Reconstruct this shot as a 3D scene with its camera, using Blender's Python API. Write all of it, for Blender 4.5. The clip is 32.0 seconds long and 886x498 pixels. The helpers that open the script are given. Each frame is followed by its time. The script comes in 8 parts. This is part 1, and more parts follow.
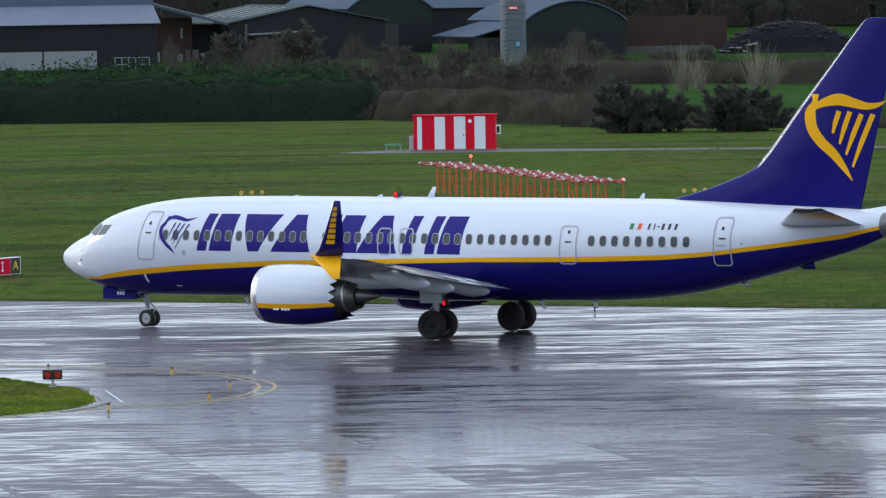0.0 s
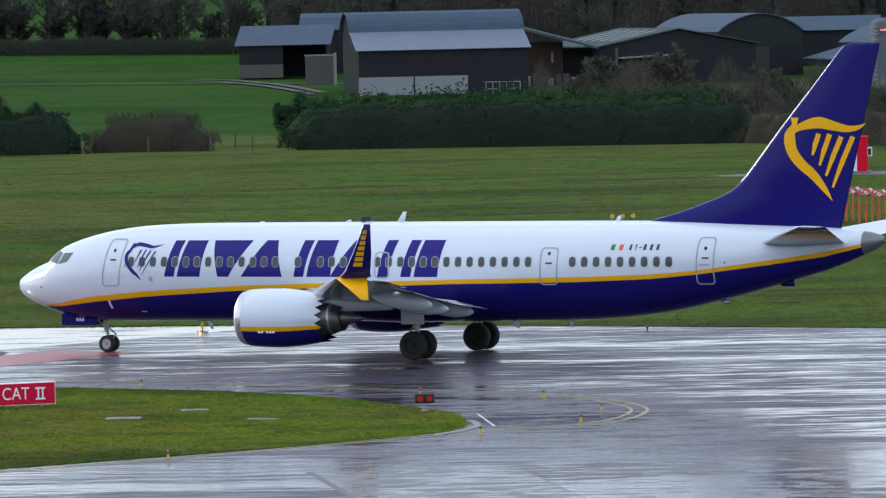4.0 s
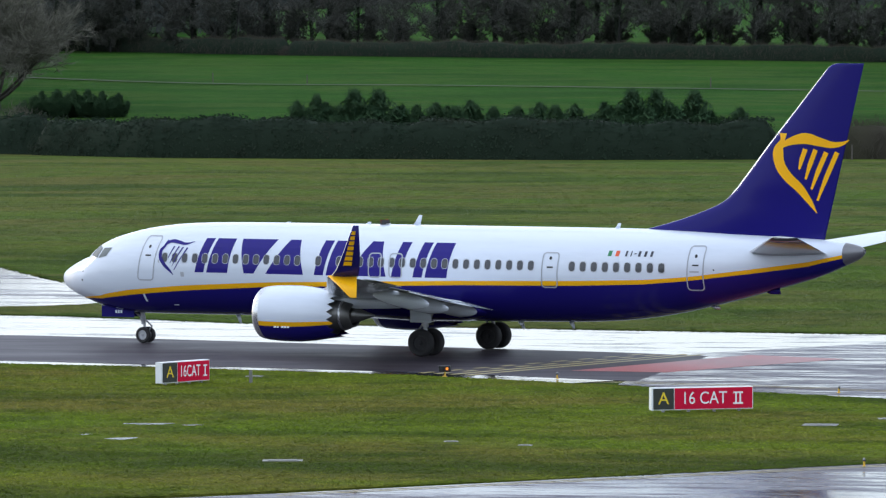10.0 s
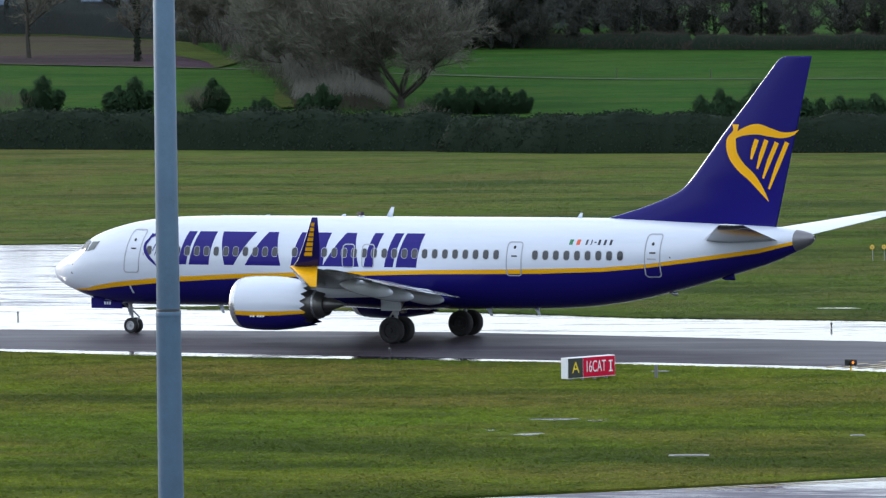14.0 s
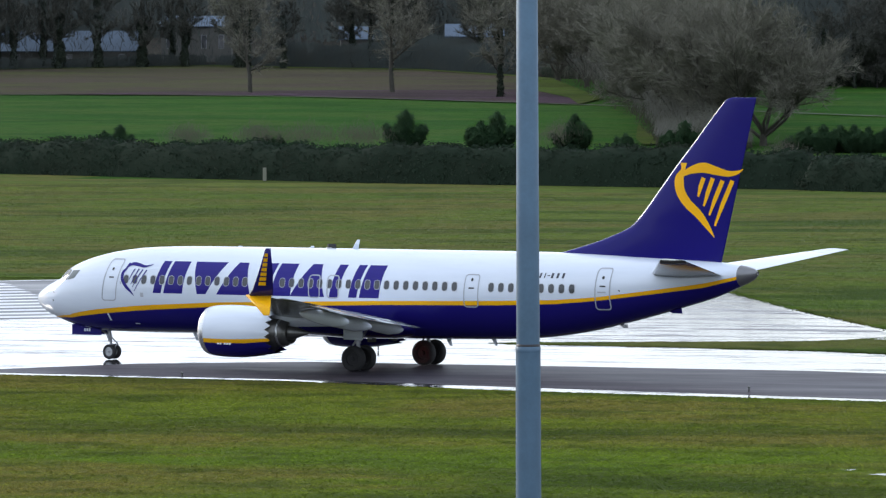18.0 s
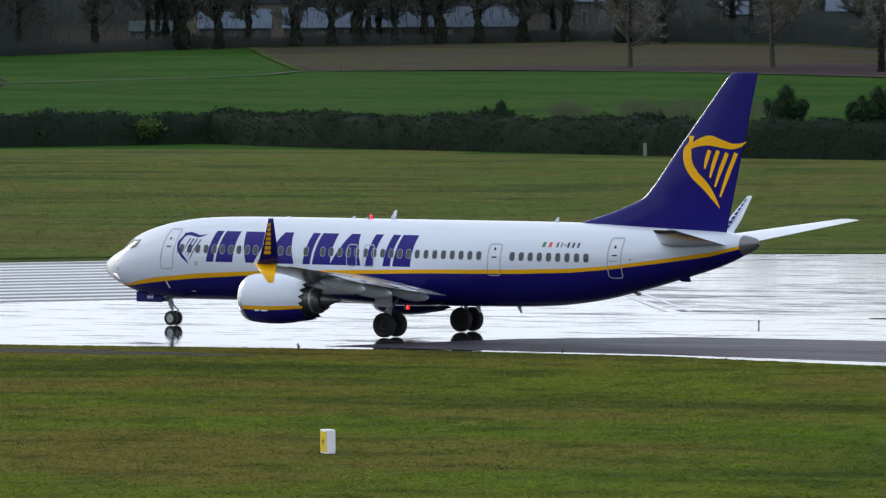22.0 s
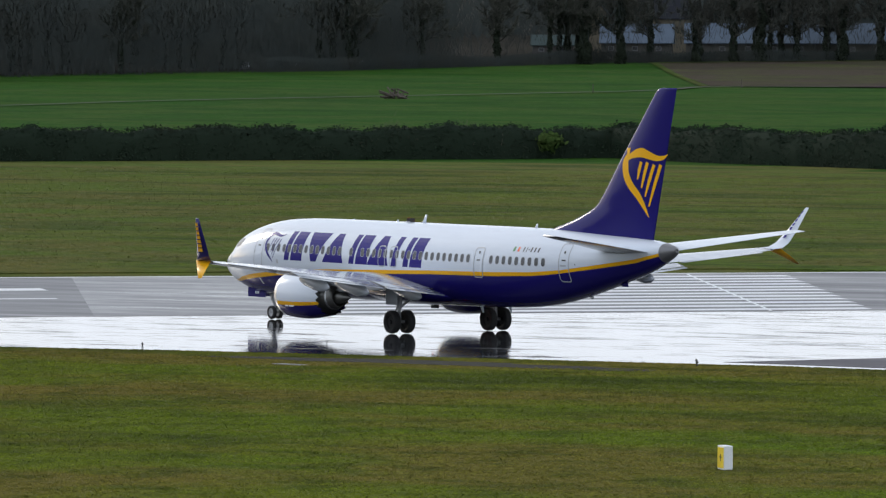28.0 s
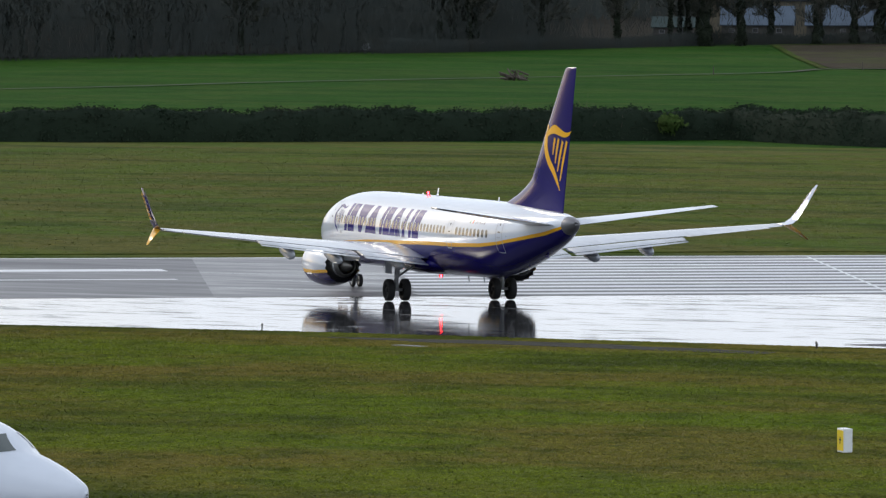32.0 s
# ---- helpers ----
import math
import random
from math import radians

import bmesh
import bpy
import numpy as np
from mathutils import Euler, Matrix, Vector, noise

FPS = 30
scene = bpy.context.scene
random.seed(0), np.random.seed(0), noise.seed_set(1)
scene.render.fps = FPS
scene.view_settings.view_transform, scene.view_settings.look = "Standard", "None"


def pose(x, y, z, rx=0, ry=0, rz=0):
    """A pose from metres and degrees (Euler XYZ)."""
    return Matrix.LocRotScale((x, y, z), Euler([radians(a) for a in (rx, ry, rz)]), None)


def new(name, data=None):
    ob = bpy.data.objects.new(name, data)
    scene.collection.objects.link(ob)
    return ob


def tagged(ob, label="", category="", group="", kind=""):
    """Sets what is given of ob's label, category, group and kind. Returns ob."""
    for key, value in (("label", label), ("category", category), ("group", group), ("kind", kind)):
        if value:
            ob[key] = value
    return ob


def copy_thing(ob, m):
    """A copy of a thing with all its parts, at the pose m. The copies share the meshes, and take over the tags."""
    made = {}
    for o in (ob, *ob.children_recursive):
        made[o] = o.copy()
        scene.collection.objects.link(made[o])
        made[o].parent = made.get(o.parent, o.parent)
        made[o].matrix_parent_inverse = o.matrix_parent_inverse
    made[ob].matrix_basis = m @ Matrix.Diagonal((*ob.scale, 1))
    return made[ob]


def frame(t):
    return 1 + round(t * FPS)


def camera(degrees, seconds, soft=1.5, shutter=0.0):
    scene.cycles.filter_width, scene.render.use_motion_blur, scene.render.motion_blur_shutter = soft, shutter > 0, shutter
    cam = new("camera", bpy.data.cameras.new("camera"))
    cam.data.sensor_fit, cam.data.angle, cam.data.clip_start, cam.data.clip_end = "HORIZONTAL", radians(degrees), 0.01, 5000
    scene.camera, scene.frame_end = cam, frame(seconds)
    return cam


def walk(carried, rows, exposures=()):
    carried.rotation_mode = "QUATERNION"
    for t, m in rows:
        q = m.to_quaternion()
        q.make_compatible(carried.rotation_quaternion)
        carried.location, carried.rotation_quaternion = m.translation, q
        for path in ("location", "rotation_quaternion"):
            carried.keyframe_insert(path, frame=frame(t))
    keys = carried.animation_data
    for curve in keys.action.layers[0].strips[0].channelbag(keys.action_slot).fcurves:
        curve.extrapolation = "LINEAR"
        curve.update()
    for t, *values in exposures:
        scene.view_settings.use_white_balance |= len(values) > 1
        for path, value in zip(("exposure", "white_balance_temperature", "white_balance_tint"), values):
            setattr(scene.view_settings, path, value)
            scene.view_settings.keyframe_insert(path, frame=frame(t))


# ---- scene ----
EYE_Z = 14.23
cam = camera(8.688, 32.0, soft=1.3)


def view(pan, tilt, roll):
    """A pose on the terrace: pan to the right, tilt up and lean, in degrees."""
    return pose(0, 0, EYE_Z, 90 + tilt, 0, -pan) @ pose(0, 0, 0, 0, 0, roll)


walk(cam, [(t, view(p, q, r)) for t, p, q, r in (
    (0, 0.01, -2.781, -0.9), (0.5, -0.414, -2.698, -0.81), (1, -0.768, -2.602, -0.79), (1.5, -1.171, -2.568, -0.99),
    (2, -1.654, -2.584, -0.86), (2.5, -2.147, -2.584, -1.02), (3, -2.648, -2.504, -1.12), (3.5, -3.157, -2.482, -1.27),
    (5.5, -5.251, -2.489, -0.62), (6, -5.944, -2.443, -0.54), (6.5, -6.545, -2.416, -0.75), (7, -7.191, -2.359, -0.89),
    (7.5, -7.745, -2.361, -0.82), (8, -8.071, -2.408, -0.82), (8.5, -8.452, -2.443, -1.04), (9, -9.33, -2.459, -0.31),
    (9.5, -9.815, -2.465, 0), (10, -10.52, -2.341, -0.14), (10.5, -10.977, -2.24, -0.13), (11, -11.644, -2.301, -0.26),
    (11.5, -12.282, -2.291, -0.7), (12, -12.79, -2.287, -0.58), (12.5, -13.163, -2.323, -0.63), (13, -13.245, -2.271, -0.38),
    (13.5, -13.975, -2.349, -0.5), (14, -14.497, -2.359, -0.74), (14.5, -15.011, -2.343, -0.79), (15, -15.529, -2.307, -0.72),
    (15.5, -16.01, -2.225, -0.64), (17.5, -17.692, -1.983, -0.56), (18, -18.038, -1.971, -0.21), (18.5, -18.36, -1.897, -0.18),
    (19, -18.739, -1.834, -0.19), (19.5, -19.098, -1.875, -0.24), (20, -19.526, -1.955, -0.21), (20.5, -20.072, -2.01, -0.32),
    (21, -20.699, -2.048, -0.3), (21.5, -21.296, -2.133, -0.24), (22, -21.778, -2.195, -0.35), (22.5, -22.123, -2.268, -0.39),
    (23, -22.472, -2.219, -0.32), (23.5, -22.855, -2.092, -0.08), (24, -23.233, -1.952, -0.01), (24.5, -23.611, -1.912, 0.03),
    (25, -23.955, -1.961, 0.18), (25.5, -24.228, -1.973, 0.4), (27.5, -25.387, -2.011, 0.15), (28, -25.704, -2.043, 0.17),
    (28.5, -25.95, -2.12, 0.31), (29, -26.141, -2.174, 0.54), (29.5, -26.307, -2.2, 0.58), (30, -26.488, -2.235, 0.56),
    (30.5, -26.666, -2.232, 0.44), (31, -26.733, -2.22, 0.35), (31.5, -26.814, -2.261, 0.24), (32, -26.881, -2.228, 0.27))], exposures=(
    (0, 0.0, 6300, 10), (6, 0.12, 6350, 10), (12, 0.26, 6350, 10), (19, 0.24, 6500, 10), (21, -0.03, 6600, 10),
    (23, -0.17, 6750, 10), (25, -0.18, 6800, 10), (28, -0.22, 6850, 10), (32, -0.24, 6850, 10)))



# ---- light: bright broken overcast, low sun to the left and beyond ----
SUN_AZ, SUN_EL = -64.0, 22.0
world = bpy.data.worlds.new("sky")
scene.world = world
world.use_nodes = True
wn = world.node_tree.nodes
wl = world.node_tree.links
sky = wn.new("ShaderNodeTexSky")
sky.sky_type = 'NISHITA'
sky.sun_disc = False
sky.sun_elevation = radians(SUN_EL)
sky.sun_rotation = radians(SUN_AZ)
sky.air_density = 1.0
sky.dust_density = 1.0
sky.ozone_density = 1.0
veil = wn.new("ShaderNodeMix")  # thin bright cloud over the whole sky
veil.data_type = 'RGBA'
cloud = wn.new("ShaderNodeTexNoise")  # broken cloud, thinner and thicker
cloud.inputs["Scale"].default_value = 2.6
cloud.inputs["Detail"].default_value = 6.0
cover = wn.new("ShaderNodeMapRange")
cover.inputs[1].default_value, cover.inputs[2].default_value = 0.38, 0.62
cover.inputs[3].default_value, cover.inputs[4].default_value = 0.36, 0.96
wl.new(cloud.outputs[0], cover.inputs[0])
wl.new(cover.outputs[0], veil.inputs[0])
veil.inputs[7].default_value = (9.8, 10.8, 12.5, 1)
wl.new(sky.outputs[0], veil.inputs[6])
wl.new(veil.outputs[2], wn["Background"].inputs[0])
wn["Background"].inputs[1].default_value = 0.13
sun_to = Vector((math.sin(radians(SUN_AZ)) * math.cos(radians(SUN_EL)), math.cos(radians(SUN_AZ)) * math.cos(radians(SUN_EL)), math.sin(radians(SUN_EL))))
sun = new("sun", bpy.data.lights.new("sun", 'SUN'))
sun.data.energy = 1.1
sun.data.angle = radians(10.0)
sun.data.color = (1.0, 0.95, 0.88)
sun.rotation_euler = sun_to.to_track_quat('Z', 'Y').to_euler()
scene.view_settings.exposure = 0.0


# ---- materials ----
def base_mat(name):
    m = bpy.data.materials.new(name)
    m.use_nodes = True
    return m, m.node_tree.nodes, m.node_tree.links, m.node_tree.nodes["Principled BSDF"]


def coords(n, l, scale=(1, 1, 1), space="Object"):
    tc = n.new("ShaderNodeTexCoord")
    mp = n.new("ShaderNodeMapping")
    mp.inputs["Scale"].default_value = scale
    l.new(tc.outputs[space], mp.inputs[0])
    return mp.outputs[0]


def noise_tex(n, l, vec, scale, detail=4.0, rough=0.55):
    t = n.new("ShaderNodeTexNoise")
    t.inputs["Scale"].default_value = scale
    t.inputs["Detail"].default_value = detail
    t.inputs["Roughness"].default_value = rough
    if vec is not None:
        l.new(vec, t.inputs["Vector"])
    return t.outputs[0]


def ramp(n, l, fac, stops):
    r = n.new("ShaderNodeValToRGB")
    e = r.color_ramp.elements
    while len(e) < len(stops):
        e.new(0.5)
    for k, (p, c) in zip(e, stops):
        k.position = p
        k.color = (*c, 1) if len(c) == 3 else c
    l.new(fac, r.inputs[0])
    return r.outputs[0]


def mixc(n, l, fac, a, b, mode='MIX'):
    m = n.new("ShaderNodeMix")
    m.data_type, m.blend_type = 'RGBA', mode
    for s, v in ((m.inputs[0], fac), (m.inputs[6], a), (m.inputs[7], b)):
        if hasattr(v, "is_output"):
            l.new(v, s)
        elif isinstance(v, (int, float)):
            s.default_value = v
        else:
            s.default_value = (*v, 1)
    return m.outputs[2]


def bump(n, l, p, height, strength, dist):
    b = n.new("ShaderNodeBump")
    b.inputs["Strength"].default_value = strength
    b.inputs["Distance"].default_value = dist
    l.new(height, b.inputs["Height"])
    l.new(b.outputs[0], p.inputs["Normal"])


def grey(v):
    return (v, v, v)


def simple(name, col, rough=0.5, metal=0.0, var=0.15, scale=3.0, coat=0.0, bumps=0.0):
    """Base colour with two scales of variation, uneven gloss and fine relief."""
    m, n, l, p = base_mat(name)
    v = coords(n, l)
    a = noise_tex(n, l, v, scale, 5)
    b = noise_tex(n, l, v, scale * 9, 3)
    c = mixc(n, l, a, [x * (1 - var) for x in col], [min(1, x * (1 + var)) for x in col])
    c = mixc(n, l, 0.35, c, mixc(n, l, b, [x * (1 - var) for x in col], [min(1, x * (1 + var)) for x in col]))
    l.new(c, p.inputs["Base Color"])
    r = n.new("ShaderNodeMapRange")
    r.inputs[3].default_value, r.inputs[4].default_value = max(0.02, rough * 0.8), min(1, rough * 1.2)
    l.new(b, r.inputs[0])
    l.new(r.outputs[0], p.inputs["Roughness"])
    p.inputs["Metallic"].default_value = metal
    p.inputs["Coat Weight"].default_value = coat
    p.inputs["Coat Roughness"].default_value = 0.06
    p.inputs["Specular IOR Level"].default_value = 0.5 if rough < 0.78 else 0.06
    if bumps:
        bump(n, l, p, b, bumps, 0.02)
    return m


def paint(name, col, rough=0.28, dirt=0.12, spec=0.4):
    """Aircraft paint: glossy coat, faint streaks of grime along the airflow."""
    m, n, l, p = base_mat(name)
    v = coords(n, l, (0.25, 1.2, 2.5))
    a = noise_tex(n, l, v, 2.0, 6, 0.6)
    v2 = coords(n, l)
    b = noise_tex(n, l, v2, 14.0, 3)
    f = ramp(n, l, a, [(0.45, grey(0)), (0.8, grey(1))])
    mm = n.new("ShaderNodeMath")
    mm.operation = 'MULTIPLY'
    mm.inputs[1].default_value = dirt
    l.new(f, mm.inputs[0])
    l.new(mixc(n, l, mm.outputs[0], col, [x * 0.55 + 0.01 for x in col]), p.inputs["Base Color"])
    r = n.new("ShaderNodeMapRange")
    r.inputs[3].default_value, r.inputs[4].default_value = rough * 0.75, rough * 1.3
    l.new(b, r.inputs[0])
    l.new(r.outputs[0], p.inputs["Roughness"])
    p.inputs["Specular IOR Level"].default_value = spec
    p.inputs["Coat Weight"].default_value = 0.25 * spec if spec > 0.3 else 0.0
    p.inputs["Coat Roughness"].default_value = 0.08
    bump(n, l, p, noise_tex(n, l, v2, 1.6, 2), 0.03, 0.03)
    return m


def wet(name, dark, light, streak=(0.03, 0.35), turn=0.0, wetness=(0.35, 0.6), r_dry=0.6, r_wet=0.12, ridge=0.25, spec=(0.5, 0.5), lane=0.0):
    """Wet asphalt: damp stone with streaks of standing water that mirror the sky."""
    m, n, l, p = base_mat(name)
    tc = n.new("ShaderNodeTexCoord")
    mp = n.new("ShaderNodeMapping")
    mp.inputs["Rotation"].default_value = (0, 0, turn)
    mp.inputs["Scale"].default_value = (streak[0], streak[1], 1)
    l.new(tc.outputs["Object"], mp.inputs[0])
    s = noise_tex(n, l, mp.outputs[0], 1.0, 10, 0.72)
    if lane:  # paving lanes laid along the runway's direction
        lp = n.new("ShaderNodeMapping")
        lp.inputs["Rotation"].default_value = (0, 0, -0.675)
        lp.inputs["Scale"].default_value = (0.012, 0.22, 1)
        l.new(tc.outputs["Object"], lp.inputs[0])
        s = mixc(n, l, lane, s, noise_tex(n, l, lp.outputs[0], 1.0, 8, 0.7))
    big = noise_tex(n, l, tc.outputs["Object"], 0.035, 4)
    fine = noise_tex(n, l, tc.outputs["Object"], 9.0, 5)
    mul = n.new("ShaderNodeMath")
    mul.operation = 'MULTIPLY_ADD'
    l.new(big, mul.inputs[0])
    mul.inputs[1].default_value = 0.14
    sub = n.new("ShaderNodeMath")
    sub.operation = 'ADD'
    l.new(s, mul.inputs[2])
    l.new(mul.outputs[0], sub.inputs[0])
    sub.inputs[1].default_value = -0.07
    w = ramp(n, l, sub.outputs[0], [(wetness[0], grey(0)), (wetness[1], grey(1))])
    dry = mixc(n, l, fine, [x * 0.75 for x in light], [min(1, x * 1.2) for x in light])
    l.new(mixc(n, l, w, dry, dark), p.inputs["Base Color"])
    rr = n.new("ShaderNodeMapRange")
    rr.inputs[3].default_value, rr.inputs[4].default_value = r_dry, r_wet
    l.new(w, rr.inputs[0])
    l.new(rr.outputs[0], p.inputs["Roughness"])
    sp = n.new("ShaderNodeMapRange")
    sp.inputs[3].default_value, sp.inputs[4].default_value = spec
    l.new(w, sp.inputs[0])
    l.new(sp.outputs[0], p.inputs["Specular IOR Level"])
    p.inputs["IOR"].default_value = 1.36
    bump(n, l, p, fine, ridge, 0.006)
    return m


def grass_mat(name, a, b, c, d, lush=None, blades=False):
    """Turf: broad drifts of colour, mown streaks, then finer clods and blades."""
    m, n, l, p = base_mat(name)
    v = coords(n, l)
    big = noise_tex(n, l, coords(n, l, (0.014, 0.024, 1)), 1.0, 5)
    mid = noise_tex(n, l, coords(n, l, (0.045, 0.075, 1)), 1.0, 5, 0.6)
    band = noise_tex(n, l, coords(n, l, (0.030, 0.075, 1)), 1.0, 6, 0.62)
    low = noise_tex(n, l, coords(n, l, (0.30, 0.30, 1)), 1.0, 7, 0.66)
    clod = noise_tex(n, l, coords(n, l, (1.3, 0.8, 1)), 1.0, 6, 0.7)
    fine = noise_tex(n, l, v, 5.0, 6, 0.7)
    col = mixc(n, l, ramp(n, l, big, [(0.36, grey(0)), (0.64, grey(1))]), a, b)
    col = mixc(n, l, ramp(n, l, mid, [(0.44, grey(0)), (0.58, grey(0.95))]), col, c)
    col = mixc(n, l, ramp(n, l, band, [(0.50, grey(0)), (0.63, grey(0.88))]), col, d)
    col = mixc(n, l, ramp(n, l, low, [(0.48, grey(0)), (0.62, grey(0.62))]), col, d)
    col = mixc(n, l, ramp(n, l, clod, [(0.48, grey(0)), (0.70, grey(0.42))]), col, d)
    col = mixc(n, l, ramp(n, l, fine, [(0.48, grey(0)), (0.78, grey(0.42))]), col, d)
    if lush is not None:  # greener turf to the east
        sep = n.new("ShaderNodeSeparateXYZ")
        l.new(v, sep.inputs[0])
        mr = n.new("ShaderNodeMapRange")
        mr.inputs[1].default_value, mr.inputs[2].default_value, mr.inputs[4].default_value = -170, -10, 0.9
        l.new(sep.outputs[0], mr.inputs[0])
        col = mixc(n, l, mr.outputs[0], col, mixc(n, l, 1.0, col, lush, 'MULTIPLY'))
    if blades:  # every clump a little different: straw, green or dark
        gm = n.new("ShaderNodeNewGeometry")
        tint = ramp(n, l, gm.outputs["Random Per Island"], [(0.0, (0.80, 0.85, 0.82)), (0.35, (0.97, 0.99, 0.97)), (0.75, (1.05, 1.04, 1.0)), (1.0, (1.24, 1.20, 1.16))])
        col = mixc(n, l, 1.0, col, tint, 'MULTIPLY')
    l.new(col, p.inputs["Base Color"])
    p.inputs["Roughness"].default_value = 1.0
    p.inputs["Specular IOR Level"].default_value = 0.03
    if not blades:
        bump(n, l, p, fine, 0.9, 0.15)
    return m


def glow(name, col, power):
    m, n, l, p = base_mat(name)
    p.inputs["Base Color"].default_value = (*col, 1)
    p.inputs["Emission Color"].default_value = (*col, 1)
    p.inputs["Emission Strength"].default_value = power
    return m


BEACON_GLOW = glow("beacon_red", (1.0, 0.008, 0.012), 130)
WHITE = paint("white_paint", (0.66, 0.715, 0.80), 0.15, 0.12, 0.5)
NAVY = paint("navy_paint", (0.012, 0.009, 0.135), 0.16, 0.1, 0.17)
YELLOW = paint("yellow_paint", (0.86, 0.43, 0.006), 0.3, 0.12, 0.2)
LETTER = paint("lettering_blue", (0.026, 0.020, 0.19), 0.16, 0.12, 0.15)
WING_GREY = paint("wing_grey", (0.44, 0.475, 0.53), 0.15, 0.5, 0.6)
# The wing's grey again, darkened so the colour carries the shade underneath.
WING_UNDER_SHADE = paint("wing_underside_shade", (0.09, 0.096, 0.102), 0.2, 0.5, 0.4)
# Tailplane underside: its shade is put into the paint colour too.
TAIL_UNDER_SHADE = paint("tail_underside_shade", (0.075, 0.075, 0.075), 0.12, 0.4, 0.5)
METAL = simple("bare_metal", (0.62, 0.63, 0.65), 0.28, 0.9, 0.1)
HOT_METAL = simple("exhaust_metal", (0.155, 0.155, 0.150), 0.36, 0.7, 0.3, 5)
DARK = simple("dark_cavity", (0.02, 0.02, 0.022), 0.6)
SOOT = simple("dark_marking", (0.03, 0.032, 0.05), 0.4)
TYRE = simple("tyre_rubber", (0.018, 0.018, 0.019), 0.75, 0, 0.3, 6)
RIM = simple("wheel_alloy", (0.42, 0.43, 0.45), 0.4, 0.6)
STRUT = simple("gear_grey", (0.30, 0.31, 0.33), 0.45, 0.3)
PANE = simple("window_pane", (0.055, 0.058, 0.065), 0.12)
FRAME_GREY = simple("window_surround", (0.40, 0.42, 0.46), 0.35)
LINE_GREY = simple("panel_line", (0.36, 0.38, 0.42), 0.4)
TAIL_METAL = simple("tail_cone_metal", (0.20, 0.20, 0.21), 0.4, 0.6)
# Main gear rims: backlit shade set as a near-black colour.
RIM_SHADE = simple("backlit_rim", (0.016, 0.016, 0.018), 0.7, 0.1)
COCKPIT = simple("cockpit_glass", (0.10, 0.12, 0.12), 0.06)
WET_BRIGHT = wet("runway_wet_shoulder", (0.03, 0.032, 0.036), (0.075, 0.075, 0.08), (0.16, 0.55), 0.10, (0.34, 0.47), 0.40, 0.06, 0.06, (0.35, 0.95))
RUNWAY = wet("runway_asphalt", (0.045, 0.046, 0.052), (0.105, 0.105, 0.118), (0.05, 0.3), -0.67, (0.40, 0.66), 0.58, 0.24, 0.15, (0.4, 0.75), 0.4)
PATCH = wet("runway_patch", (0.075, 0.075, 0.08), (0.17, 0.17, 0.185), (0.09, 0.4), -0.67, (0.38, 0.62), 0.58, 0.22, 0.15, (0.35, 0.75), 0.3)
TAXI = wet("taxiway_asphalt", (0.022, 0.019, 0.026), (0.042, 0.036, 0.048), (0.10, 0.4), -0.67, (0.42, 0.8), 0.6, 0.32, 0.3, (0.22, 0.5), 0.4)
APRON = wet("apron_asphalt", (0.036, 0.034, 0.046), (0.080, 0.072, 0.098), (0.30, 1.5), -0.5, (0.45, 0.55), 0.5, 0.10, 0.06, (0.18, 0.9), 0.45)
PAD = wet("wet_turning_pad", (0.03, 0.03, 0.034), (0.065, 0.06, 0.07), (0.15, 0.42), -0.5, (0.40, 0.50), 0.55, 0.08, 0.06, (0.15, 0.85), 0.35)
GRASS = grass_mat("airfield_grass", (0.096, 0.121, 0.0125), (0.134, 0.125, 0.016), (0.144, 0.104, 0.025), (0.041, 0.049, 0.0105), (0.84, 1.18, 1.02))
INFIELD = grass_mat("infield_grass", (0.074, 0.116, 0.020), (0.106, 0.128, 0.025), (0.116, 0.108, 0.032), (0.042, 0.063, 0.016), (0.80, 0.97, 0.92))
FIELD = grass_mat("pasture", (0.020, 0.077, 0.009), (0.031, 0.086, 0.011), (0.041, 0.084, 0.014), (0.015, 0.053, 0.007))
YELLOW_LINE = simple("yellow_line", (0.34, 0.28, 0.11), 0.5, 0, 0.4, 2)
WHITE_LINE = simple("white_line", (0.62, 0.63, 0.66), 0.4, 0, 0.3, 1.5)
RED_AREA = simple("red_surface", (0.30, 0.045, 0.05), 0.4, 0, 0.4, 1.5)


# ---- mesh helpers ----
def mesh_from(name, verts, faces, mats=(), idx=None, smooth=False):
    me = bpy.data.meshes.new(name)
    me.from_pydata([tuple(v) for v in verts], [], faces)
    for m in mats:
        me.materials.append(m)
    if idx is not None:
        me.polygons.foreach_set("material_index", idx)
    if smooth:
        me.polygons.foreach_set("use_smooth", [True] * len(me.polygons))
    me.update()
    return me


def part_mesh(name, me, parent=None, label="", loc=None):
    ob = new(name, me)
    if parent is not None:
        ob.parent = parent
    if loc is not None:
        ob.location = loc
    return tagged(ob, label)


def part(name, bm, material, parent=None, label="", smooth=False, loc=None):
    me = bpy.data.meshes.new(name)
    bm.normal_update()
    bm.to_mesh(me)
    bm.free()
    me.materials.append(material)
    if smooth:
        me.polygons.foreach_set("use_smooth", [True] * len(me.polygons))
    return part_mesh(name, me, parent, label, loc)


